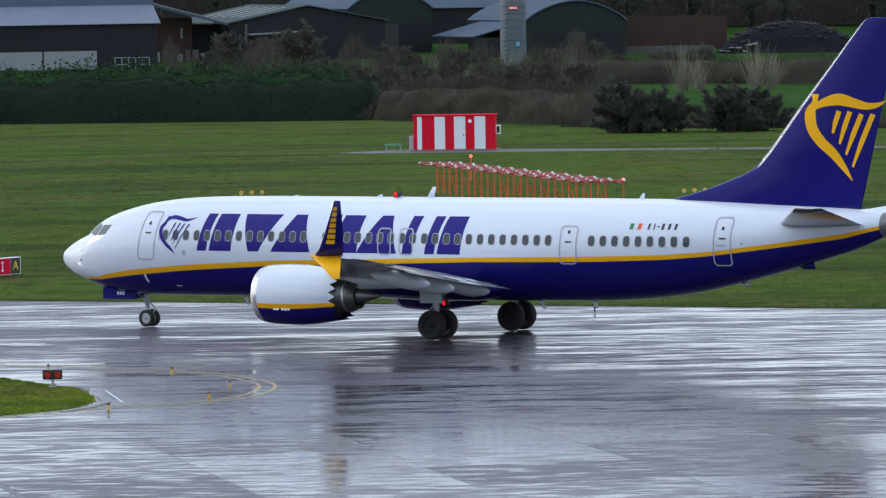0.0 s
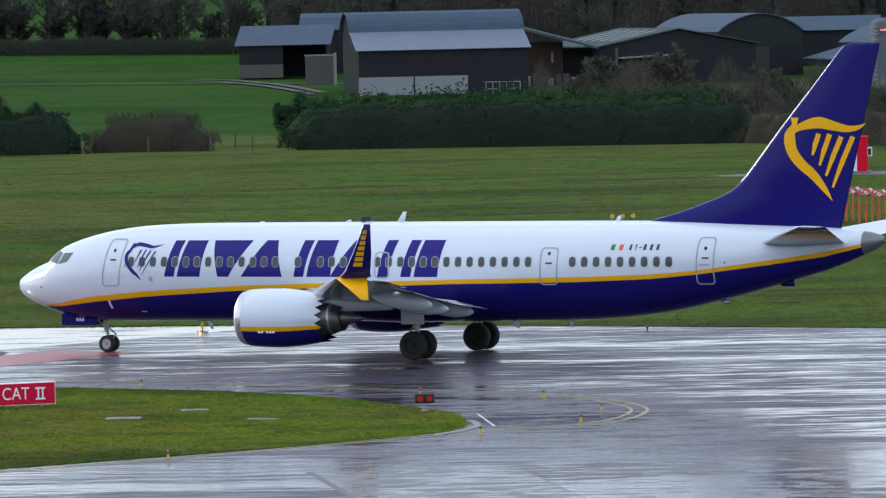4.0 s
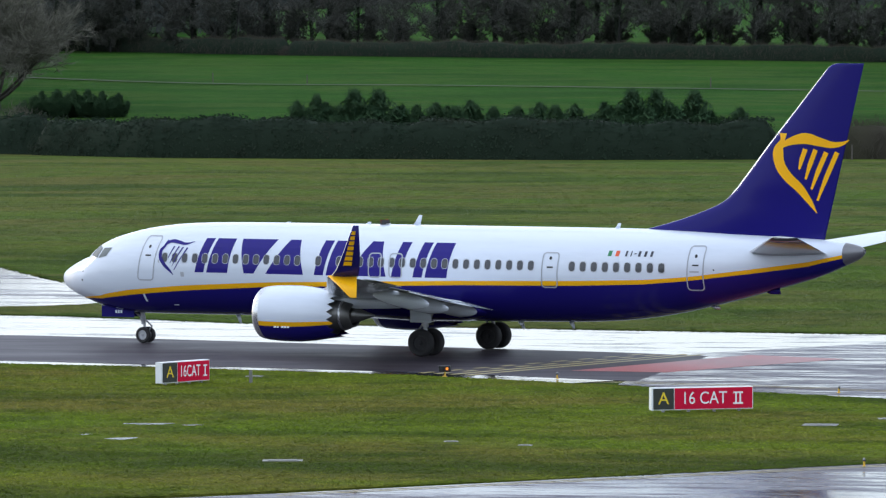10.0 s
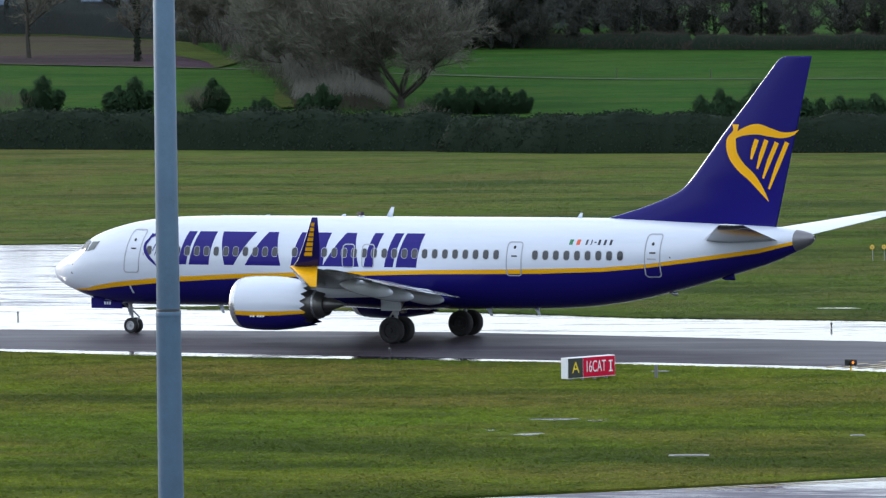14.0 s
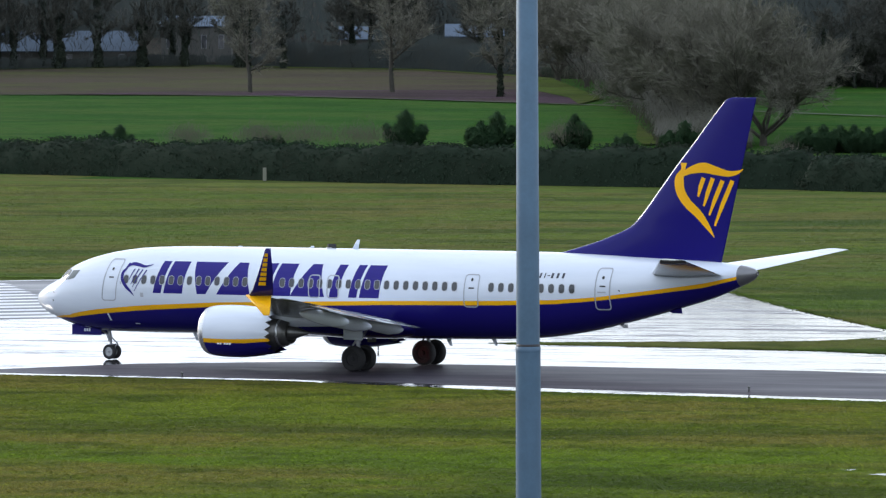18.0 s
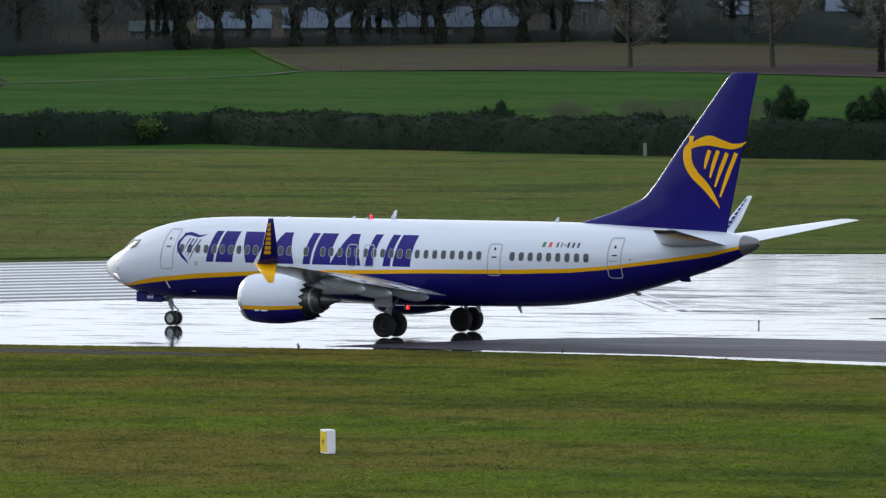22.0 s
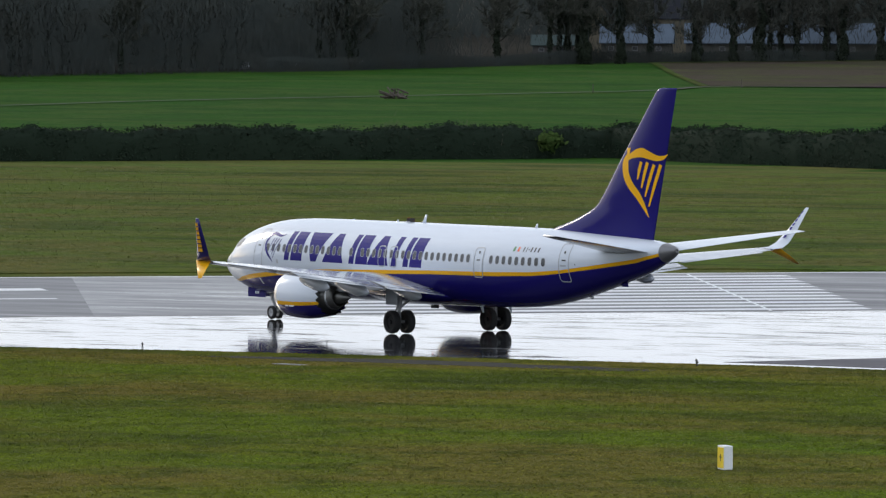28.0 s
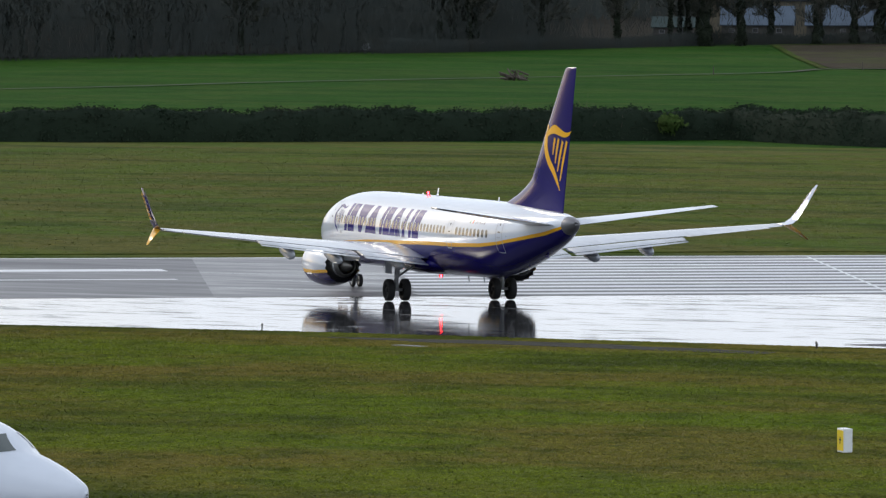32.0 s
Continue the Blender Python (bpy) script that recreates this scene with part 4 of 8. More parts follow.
for k, (dx, dash) in enumerate(((0.0, 0), (0.75, 0), (1.5, 1), (2.25, 1))):
    p0, p1 = Vector((-40.6 + 0, 223.6)), Vector((-33.4, 238.3))
    d = (p1 - p0).normalized()
    nrm = Vector((-d.y, d.x))
    a, b = p0 + nrm * dx, p1 + nrm * dx
    if not dash:
        strip_path("holding_line", [tuple(a), tuple(b)], 0.32, 0.014, YELLOW_LINE, "solid yellow holding line")
    else:
        for j in range(9):
            s = a + d * (j * 1.8)
            strip_path("holding_dash", [tuple(s), tuple(s + d * 0.9)], 0.32, 0.014, YELLOW_LINE, "yellow holding line dash")
for k, o in enumerate((0.0, 0.55)):
    strip_path("taxi_edge_line", [(-40 + o, 221.6 + o), (-25.6 + o * 0.4, 217.2 + o), (-16.5 + o * 0.4, 211.0 + o), (-9.6 + o * 0.5, 206.2 + o), (-7.0 + o * 0.8, 201.5 + o * 0.7), (-6.3 + o, 197.3), (-7.6 + o * 0.8, 192.3 - o * 0.6), (-11.7 + o * 0.3, 189.3 - o), (-20, 181.0 - o), (-36, 167.6 - o)], 0.13, 0.012, YELLOW_LINE, "double yellow taxiway edge line", 8)
strip_path("taxi_tick", [(-11.5, 197.6), (-10.6, 191.8)], 0.07, 0.013, WHITE_LINE, "thin white line on the apron")
sheet("red_surface", [(-37.0, 227.0), (-33.2, 226.5), (-27.2, 236.2), (-31.4, 238.4)], 0.0125, RED_AREA, "worn red painted warning area", "road marking", 0.004)
sheet("kerb_edge", [(-11.5, 194.6), (-11.3, 194.0), (-11.0, 191.9), (-11.5, 189.7), (-12.3, 188.2), (-12.5, 188.5), (-11.75, 189.9), (-11.25, 191.9), (-11.5, 193.8), (-11.65, 194.5)], 0.03, simple("kerb_concrete", (0.20, 0.20, 0.20), 0.6, 0, 0.25, 2), "pale concrete kerb round the grass tip", "kerb", 0.05)
WATER = wet("puddle_water", (0.02, 0.022, 0.02), (0.03, 0.03, 0.025), (0.3, 0.3), 0, (0.0, 0.1), 0.10, 0.06, 1.0)


def blob(name, cx, cy, rx, ry, z, material, label, category, seed, thick=0.004, turn=0.0, kind="structure"):
    rnd = random.Random(seed)
    ph = [rnd.uniform(0, 6.28) for _ in range(4)]
    pts = []
    for k in range(36):
        a = 2 * math.pi * k / 36
        r = 1 + 0.22 * math.sin(2 * a + ph[0]) + 0.16 * math.sin(3 * a + ph[1]) + 0.12 * math.sin(5 * a + ph[2]) + 0.08 * math.sin(9 * a + ph[3])
        x, y = rx * r * math.cos(a), ry * r * math.sin(a)
        pts.append((cx + x * math.cos(turn) - y * math.sin(turn), cy + x * math.sin(turn) + y * math.cos(turn)))
    return sheet(name, pts, z, material, label, category, thick, kind)


for k, (x, y, rx, ry) in enumerate(((-45.9, 188.5, 0.75, 0.7), (-46.6, 195.4, 1.0, 0.8), (-45.0, 195.0, 0.5, 0.4), (-50.2, 267.8, 1.1, 0.9), (-66.7, 276.5, 2.6, 2.4), (-16.1, 222.6, 1.7, 1.3), (-47.6, 190.2, 0.4, 0.3))):
    blob("puddle", x, y, rx * 0.7, ry * 0.55, (0.034 if y > 250 else 0.027) if k != 5 else 0.012, WATER, "shallow puddle mirroring the bright sky", "puddle", k)
SLAB = simple("slab_concrete", (0.16, 0.16, 0.15), 0.55, 0, 0.3, 2.5, bumps=0.3)
for k, (x, y, w, d) in enumerate(((-23.7, 198.3, 1.5, 1.6), (-21.6, 201.7, 1.2, 1.0), (-18.8, 196.8, 1.3, 0.8), (-38.6, 180.0, 1.6, 1.1), (-32.1, 187.5, 0.6, 0.6), (-116.9, 227.4, 2.2, 0.8), (-34.8, 188.8, 0.6, 0.7), (-48.6, 221.5, 0.8, 0.8))):
    bm = bmesh.new()
    d *= 0.6
    w *= 0.8
    box(bm, -w / 2, w / 2, -d / 2, d / 2, -0.05, 0.03, 0.015)
    ob = part("drain_cover", bm, SLAB, None, "", loc=(x, y, 0.005))
    ob.rotation_euler = (0, 0, 0.3 * math.sin(k * 2.3))
    bm = bmesh.new()
    box(bm, -w * 0.36, w * 0.36, -d * 0.36, d * 0.36, 0.025, 0.042, 0.006)
    part("lid", bm, simple("lid_iron", (0.14, 0.14, 0.13), 0.5, 0.4), ob)
    tagged(ob, "pale concrete drain cover set flush in grass", "drain cover", group="drain covers in the grass")
blob("bare_patch", -112, 231.5, 10, 1.6, 0.027, simple("wet_mud", (0.035, 0.033, 0.026), 0.8, 0, 0.4, 1.5, bumps=0.5), "dark bare muddy strip in the grass edge", "soil", 11)


BARE = [(-45.9, 188.5, 0.9, 0.9), (-46.6, 195.4, 1.2, 1.0), (-45.0, 195.0, 0.6, 0.6), (-50.2, 267.8, 1.3, 1.2), (-66.7, 276.5, 2.8, 2.6), (-112, 231.5, 10, 1.5), (3, 446, 12, 6)]
BARE += [(x, y, 0.8, 0.9) for x, y in ((-23.7, 198.3), (-21.6, 201.7), (-18.8, 196.8), (-38.6, 180.0), (-32.1, 187.5), (-116.9, 227.4), (-34.8, 188.8), (-48.6, 221.5))]


# ---- grass tufts ----
def tufts(name, poly, count, seed, base, hmin, hmax, mat, edge=0, blades=3, wide=(1.5, 4.0)):
    """Low clumps of bent grass, scattered over a plan outline, clear of the bare spots."""
    rng = np.random.default_rng(seed)
    P = np.array(poly)
    lo, hi = P.min(0), P.max(0)
    pts = np.zeros((0, 2))
    while len(pts) < count:
        q = rng.uniform(lo, hi, (count * 2, 2))
        x, y = q[:, 0], q[:, 1]
        c = np.zeros(len(q), bool)
        for (x0, y0), (x1, y1) in zip(poly, poly[1:] + poly[:1]):
            if y0 == y1:
                continue
            c ^= ((y0 > y) != (y1 > y)) & (x < (x1 - x0) * (y - y0) / (y1 - y0) + x0)
        for hx, hy, rx, ry in BARE:
            c &= ((x - hx) / rx) ** 2 + ((y - hy) / ry) ** 2 > 1
        pts = np.concatenate([pts, q[c]])
    pts = pts[:count]
    if edge:
        e = []
        for (x0, y0), (x1, y1) in zip(poly, poly[1:]):
            L = math.hypot(x1 - x0, y1 - y0)
            t = rng.uniform(0, 1, int(L * edge))
            e.append(np.stack([x0 + (x1 - x0) * t, y0 + (y1 - y0) * t], 1) + rng.normal(0, 0.10, (len(t), 2)))
        pts = np.concatenate([pts] + e)
    n = len(pts)
    v = np.zeros((n, blades, 3, 3))
    for b in range(blades):
        a = rng.uniform(-1.45, 1.45, n)
        hgt = rng.uniform(hmin, hmax, n)
        w = hgt * rng.uniform(*wide, n)
        ca, sa = np.cos(a), np.sin(a)
        off = rng.normal(0, 0.08, (n, 2))
        cx, cy = pts[:, 0] + off[:, 0], pts[:, 1] + off[:, 1]
        v[:, b, 0] = np.stack([cx - ca * w / 2, cy - sa * w / 2, np.full(n, base)], 1)
        v[:, b, 1] = np.stack([cx + ca * w / 2, cy + sa * w / 2, np.full(n, base)], 1)
        ln = rng.normal(0, 0.7, (n, 2)) * hgt[:, None]
        v[:, b, 2] = np.stack([cx + ln[:, 0], cy + ln[:, 1], base + hgt], 1)
    v = v.reshape(-1, 3)
    me = stuff_mesh(name, v, np.arange(len(v)).reshape(-1, 3), mat)
    me.normals_split_custom_set_from_vertices(np.tile([0.0, -0.2, 0.98], (len(v), 1)).tolist())  # clumps shade as turf
    return tagged(new(name, me), "short wet clumps of olive airfield grass", "grass", kind="stuff")


def stuff_mesh(name, v, f, mat):
    me = bpy.data.meshes.new(name)
    me.from_pydata(np.asarray(v).tolist(), [], np.asarray(f).tolist())
    me.materials.append(mat)
    me.update()
    return me


BLADE = grass_mat("grass_blade", (0.142, 0.178, 0.016), (0.189, 0.180, 0.0195), (0.204, 0.150, 0.034), (0.062, 0.077, 0.0132), (0.84, 1.18, 1.02), True)
FAR_BLADE = grass_mat("infield_blade", (0.096, 0.154, 0.025), (0.136, 0.168, 0.031), (0.148, 0.138, 0.042), (0.056, 0.085, 0.020), (0.80, 0.97, 0.92), True)
tufts("grass_tufts", [(-140, 233.2), (-127, 235), (-97, 236.3), (-84, 234.8), (-73, 230.6), (-55, 226.8), (-43, 223), (-31, 216.4), (-21.7, 211.1), (-18.4, 208.0), (-15.8, 204.4), (-13.9, 200.7), (-12.6, 198.4), (-12.0, 195.3), (-11.7, 192.5), (-12.2, 189.8), (-13.6, 187.8), (-15.6, 185.6), (-19.4, 182.4), (-36, 169), (-48, 160.5), (-60, 153), (-90, 150), (-120, 175)], 130000, 3, 0.02, 0.014, 0.042, BLADE, 25)
tufts("grass_tufts", [(18, 237.3), (0, 245), (-22, 254.3), (-40, 256.8), (-58, 260.3), (-68, 265.2), (-84, 268), (-70, 272.8), (-66, 279), (-78, 303), (-97, 345), (-60, 360), (30, 330), (60, 228)], 110000, 4, 0.028, 0.016, 0.050, FAR_BLADE, 25, 2)
tufts("grass_tufts", [(-97, 347), (-60, 360), (30, 330), (60, 300), (60, 440), (20, 495), (-10, 535), (-140, 535), (-230, 575), (-330, 570), on_runway(-130, 353), on_runway(90, 353)], 170000, 5, 0.028, 0.016, 0.048, FAR_BLADE, 0, 1, (6.0, 14.0))


# ---- signs, lights and markers ----
def text_mesh(body, size, material):
    cu = bpy.data.curves.new("writing", 'FONT')
    cu.body, cu.size, cu.align_x, cu.align_y = body, size, 'CENTER', 'CENTER'
    cu.extrude = 0.004
    ob = new("writing", cu)
    me = bpy.data.meshes.new_from_object(ob.evaluated_get(bpy.context.evaluated_depsgraph_get()))
    bpy.data.objects.remove(ob)
    me.materials.clear()
    me.materials.append(material)
    return me


SIGN_RED = simple("sign_red", (0.55, 0.012, 0.045), 0.8, 0, 0.08)
SIGN_BLACK = simple("sign_black", (0.02, 0.025, 0.02), 0.4)
SIGN_WHITE = simple("sign_white", (0.78, 0.80, 0.82), 0.4, 0, 0.05)
SIGN_YELLOW = simple("sign_yellow", (0.75, 0.55, 0.02), 0.4)


def roman(count, wide, tall, material):
    """Roman numeral: uprights between two cross strokes, centred."""
    bm = bmesh.new()
    t = tall * 0.13
    for k in range(count):
        x = 0 if count == 1 else wide * (-0.22 + 0.44 * k / (count - 1))
        box(bm, x - t / 2, x + t / 2, -tall / 2, tall / 2, -0.004, 0.004)
    for z in (-tall / 2 + t / 2, tall / 2 - t / 2):
        box(bm, -wide / 2, wide / 2, z - t / 2, z + t / 2, -0.005, 0.005)
    me = bpy.data.meshes.new("numeral")
    bm.to_mesh(me)
    bm.free()
    me.materials.append(material)
    return me


def taxi_sign(p0, p1, words, cut, text0, text1, numeral, at, flip=1):
    """A lit-box sign between two base points, black panel first, on short legs."""
    a, b = Vector((*p0, 0)), Vector((*p1, 0))
    L = (b - a).length
    d = (b - a).normalized()
    m = Matrix.Translation((a + b) / 2) @ Matrix.Rotation(math.atan2(d.y, d.x), 4, 'Z')
    bm = bmesh.new()
    box(bm, -L / 2, L / 2, -0.02, 0.30, 0.10, 0.90, 0.015)
    ob = part("taxiway_sign", bm, SIGN_WHITE)
    ob.matrix_world = m
    for x0, x1, mt in ((-L / 2 + 0.06, -L / 2 + cut, SIGN_BLACK), (-L / 2 + cut + 0.03, L / 2 - 0.03, SIGN_RED)):
        x0, x1 = sorted((x0 * flip, x1 * flip))
        bm = bmesh.new()
        box(bm, x0, x1, -0.034, -0.015, 0.13, 0.87)
        part("sign_face", bm, mt, ob, "black face" if mt is SIGN_BLACK else "red face")
    stand = Matrix.Rotation(math.pi / 2, 4, 'X')
    for body, x, wide, mt in (("A", (-L / 2 + 0.03 + cut / 2) * flip, 0.40, SIGN_YELLOW), (words, -L / 2 + (text0 + text1) / 2 * L, (text1 - text0) * L, SIGN_WHITE)):
        me = text_mesh(body, 0.62, mt)
        xs = [q.co.x for q in me.vertices]
        mid = (max(xs) + min(xs)) / 2
        t = part_mesh("sign_writing", me, ob)
        sx = wide / (max(xs) - min(xs))
        t.matrix_local = Matrix.Translation((x - mid * sx, -0.040, 0.50)) @ stand @ Matrix.Diagonal((sx, 1, 1, 1))
    t = part_mesh("sign_numeral", roman(numeral, 0.36 if numeral == 2 else 0.20, 0.44, SIGN_WHITE), ob)
    t.matrix_local = Matrix.Translation((-L / 2 + at * L, -0.040, 0.50)) @ stand
    for k in range(4):
        x = -L / 2 + L * (k + 0.5) / 4
        bm = bmesh.new()
        box(bm, x - 0.05, x + 0.05, 0.08, 0.18, -0.02, 0.12)
        part("leg", bm, STRUT, ob)
    return tagged(ob, f"red and black airfield sign reading A {words} {numeral * 'I'}", "sign")


taxi_sign((-30.3, 203.4), (-26.9, 205.0), "16 CAT", 0.82, 0.32, 0.74, 2, 0.85)
taxi_sign((-50.9, 215.4), (-49.55, 217.7), "16CAT", 0.86, 0.40, 0.80, 1, 0.90)
taxi_sign((-21.8, 270.5), (-19.8, 273.4), "16CAT", 0.75, 0.10, 0.52, 1, 0.61, -1)
LAMP_RED = simple("red_lens", (0.55, 0.02, 0.015), 0.15)
BLACK_BOX = simple("black_housing", (0.015, 0.015, 0.016), 0.45)
AMBER = glow("amber_lamp", (1.0, 0.45, 0.10), 6)
AMBER_DIM = glow("amber_lamp_dim", (1.0, 0.26, 0.03), 0.9)
RED_GLOW = glow("red_lamp", (1.0, 0.05, 0.06), 8)
POST_YELLOW = simple("post_yellow", (0.70, 0.42, 0.02), 0.45)


def guard_light(x, y, lens_a, lens_b, post, turn=0.0, size=1.0, label=""):
    bm = bmesh.new()
    tube(bm, (0, 0, 0), (0, 0, 0.30), 0.05, 0.045, 10)
    tube(bm, (0, 0, 0.0), (0, 0, 0.03), 0.14, 0.14, 12)
    ob = part("guard_light", bm, post, loc=(x, y, 0.035))
    ob.rotation_euler = (0, 0, turn)
    bm = bmesh.new()
    box(bm, -0.34, 0.34, -0.09, 0.12, 0.26, 0.60, 0.05)
    part("housing", bm, BLACK_BOX, ob)
    for sx, mt in ((-0.165, lens_a), (0.165, lens_b)):
        v, f = lathe([(-0.10, 0.135), (-0.16, 0.14), (-0.17, 0.13), (-0.115, 0.115)], 18, 'Y')
        part_mesh("hood", mesh_from("hood", [(a + sx, b, c + 0.43) for a, b, c in v], f, (BLACK_BOX,), None, True), ob)
        bm = bmesh.new()
        q = 0.075 if mt is AMBER_DIM else 0.115
        tube(bm, (sx, -0.09, 0.43), (sx, -0.118, 0.43), q, q * 0.9, 18)
        part("lens", bm, mt, ob)
    ob.scale = (size, size, size)
    return tagged(ob, label, "guard light", group="runway guard lights")


guard_light(-13.4, 199.2, LAMP_RED, LAMP_RED, STRUT, 0.1, 1.0, "unlit twin red warning light in black housing on grass")
guard_light(-41.2, 222.2, BLACK_BOX, AMBER_DIM, POST_YELLOW, -0.2, 0.72, "twin guard light on a yellow post, one lamp lit")
guard_light(-26.8, 254.3, AMBER, simple("blue_lens", (0.25, 0.35, 0.40), 0.1), POST_YELLOW, 0.0, 0.72, "twin guard light on a yellow post, one lamp lit amber")


def edge_light(x, y, z, tall=0.34, band=True):
    bm = bmesh.new()
    tube(bm, (0, 0, 0), (0, 0, tall * 0.62), 0.035, 0.03, 8)
    tube(bm, (0, 0, 0), (0, 0, 0.02), 0.06, 0.06, 10)
    ob = part("edge_light", bm, POST_YELLOW if band else BLACK_BOX, loc=(x, y, z))
    bm = bmesh.new()
    tube(bm, (0, 0, tall * 0.60), (0, 0, tall * 0.78), 0.06, 0.055, 10)
    part("collar", bm, BLACK_BOX, ob)
    bm = bmesh.new()
    tube(bm, (0, 0, tall * 0.78), (0, 0, tall), 0.045, 0.02, 10)
    part("lens", bm, simple_lens, ob)
    return tagged(ob, "small yellow and black edge light at the tarmac edge" if band else "small dark edge light at the tarmac edge", "edge light", group="edge lights along the tarmac")


simple_lens = simple("lens_glass", (0.20, 0.21, 0.20), 0.5)
for x, y in ((-14.1, 207.4), (-9.6, 205.3), (-7.3, 198.2), (-7.8, 193.1), (-10.9, 188.7), (-20.2, 180.5), (-36.7, 221.7), (-25.0, 215.0)):
    edge_light(x, y, 0.02, 0.27)
for x, y in ((6.2, 237.8), (-21.2, 246.8), (-7.0, 243.9), (-47.5, 251.6), (-88.0, 260.3), (-62.4, 232.3), (-101.2, 236.0), (-88.9, 236.4), (-129.3, 236.6), (-100.6, 234.7)):
    edge_light(x, y, 0.02, 0.26, False)


def marker_board(x, y):
    bm = bmesh.new()
    box(bm, -0.28, 0.28, -0.16, 0.16, 0.0, 0.80, 0.03)
    ob = part("marker_board", bm, SIGN_WHITE, loc=(x, y, 0.03))
    ob.rotation_euler = (0, 0, -0.75)
    bm = bmesh.new()
    box(bm, -0.24, 0.24, -0.172, -0.155, 0.06, 0.74)
    part("sign_face", bm, SIGN_YELLOW, ob, "yellow face")
    bm = bmesh.new()
    box(bm, -0.08, 0.08, -0.18, -0.165, 0.40, 0.44)
    box(bm, -0.02, 0.02, -0.18, -0.165, 0.28, 0.52)
    part("marking_bar", bm, SIGN_BLACK, ob)
    return tagged(ob, "white box marker with yellow face standing in grass", "marker")


marker_board(-75.4, 178.3)
bm = bmesh.new()
box(bm, -0.28, 0.28, -0.16, 0.16, 0.0, 0.62, 0.04)
ob = part("equipment_box", bm, SIGN_WHITE, loc=(-63.2, 276.0, 0.03))
bm = bmesh.new()
box(bm, -0.30, 0.30, -0.18, 0.18, 0.60, 0.66, 0.01)
part("lid", bm, SIGN_WHITE, ob)
tagged(ob, "small pale equipment box standing in the infield grass", "box")
bm = bmesh.new()
box(bm, -0.06, 0.06, -0.05, 0.05, 0, 0.5, 0.01)
tagged(part("grass_stake", bm, SLAB, loc=(-47.9, 217.6, 0.02)), "weathered grey stake standing in the grass", "stake")

# lamp post close to the terrace
GALV = simple("galvanised_steel", (0.064, 0.122, 0.180), 0.5, 0.15, 0.42, 4.0, bumps=0.05)
v, f = lathe([(0, 0.115), (11.9, 0.092), (12.02, 0.092)], 24, 'Z')
pole = part_mesh("lamp_post", mesh_from("lamp_post", v, f, (GALV,), None, True), None, loc=(-12.72, 41.08, 0.0))
v, f = lathe([(11.985, 0.092), (11.99, 0.0935), (12.025, 0.0935), (12.03, 0.087)], 24, 'Z')
part_mesh("joint_collar", mesh_from("joint_collar", v, f, (GALV,), None, True), pole)
v, f = lathe([(12.02, 0.0870), (12.022, 0.0895), (12.045, 0.0895), (12.047, 0.0850)], 24, 'Z')
part_mesh("joint_seal", mesh_from("joint_seal", v, f, (BLACK_BOX,), None, True), pole, "thin dark seal at the joint")
v, f = lathe([(12.03, 0.0865), (18.0, 0.068), (18.0, 0.001)], 24, 'Z')
part_mesh("upper_tube", mesh_from("upper_tube", v, f, (GALV,), None, True), pole)
tagged(pole, "tall tapered galvanised steel lamp post with a collar", "lamp post")


# ---- equipment cabin and antenna array in the infield ----
RED_PAINT = simple("cabin_red", (0.62, 0.012, 0.03), 0.8, 0, 0.12)
WHITE_PAINT = simple("cabin_white", (0.72, 0.75, 0.78), 0.45, 0, 0.08)


def equipment_cabin():
    bm = bmesh.new()
    box(bm, -3.15, 3.15, -1.2, 1.2, 0.12, 2.72, 0.03)
    ob = part("equipment_cabin", bm, RED_PAINT)
    ob.matrix_world = Matrix.Translation((1.15, 448.4, 0)) @ Matrix.Rotation(-0.05, 4, 'Z')
    for x0, x1 in ((-1.52, -0.72), (-0.02, 0.85), (1.55, 2.38)):
        bm = bmesh.new()
        box(bm, x0, x1, -1.215, -1.19, 0.16, 2.66)
        part("white_panel", bm, WHITE_PAINT, ob)
    bm = bmesh.new()
    box(bm, -3.165, -3.14, -0.5, 0.3, 0.16, 2.66)
    box(bm, -2.85, -2.5, -1.214, -1.19, 0.16, 2.66)
    part("white_panel", bm, WHITE_PAINT, ob)
    bm = bmesh.new()
    box(bm, -3.22, 3.22, -1.27, 1.27, 2.70, 2.80, 0.02)
    part("roof", bm, RED_PAINT, ob)
    bm = bmesh.new()
    box(bm, 0.04, 0.80, -1.232, -1.21, 0.2, 2.25, 0.01)
    d = part("door", bm, WHITE_PAINT, ob)
    bm = bmesh.new()
    box(bm, 0.68, 0.74, -1.26, -1.23, 1.15, 1.3)
    part("door_handle", bm, DARK, d)
    bm = bmesh.new()
    tube(bm, (1.2, -1.26, 2.30), (1.2, -1.19, 2.30), 0.14, 0.14, 14)
    part("lamp", bm, SIGN_WHITE, ob)
    bm = bmesh.new()
    box(bm, 3.15, 3.5, -0.5, 0.3, 1.25, 1.95, 0.03)
    part("cooling_unit", bm, SIGN_WHITE, ob)
    bm = bmesh.new()
    box(bm, 3.22, 3.45, -0.512, -0.49, 1.35, 1.85)
    part("vent", bm, DARK, ob)
    bm = bmesh.new()
    box(bm, -3.5, -3.16, -0.9, -0.1, 0.1, 1.2, 0.02)
    part("meter_box", bm, FRAME_GREY, ob)
    bm = bmesh.new()
    box(bm, -3.4, 3.4, -1.35, 1.35, 0.0, 0.13)
    part("plinth", bm, SLAB, ob)
    return tagged(ob, "red and white striped equipment cabin on a concrete base", "cabin")


equipment_cabin()
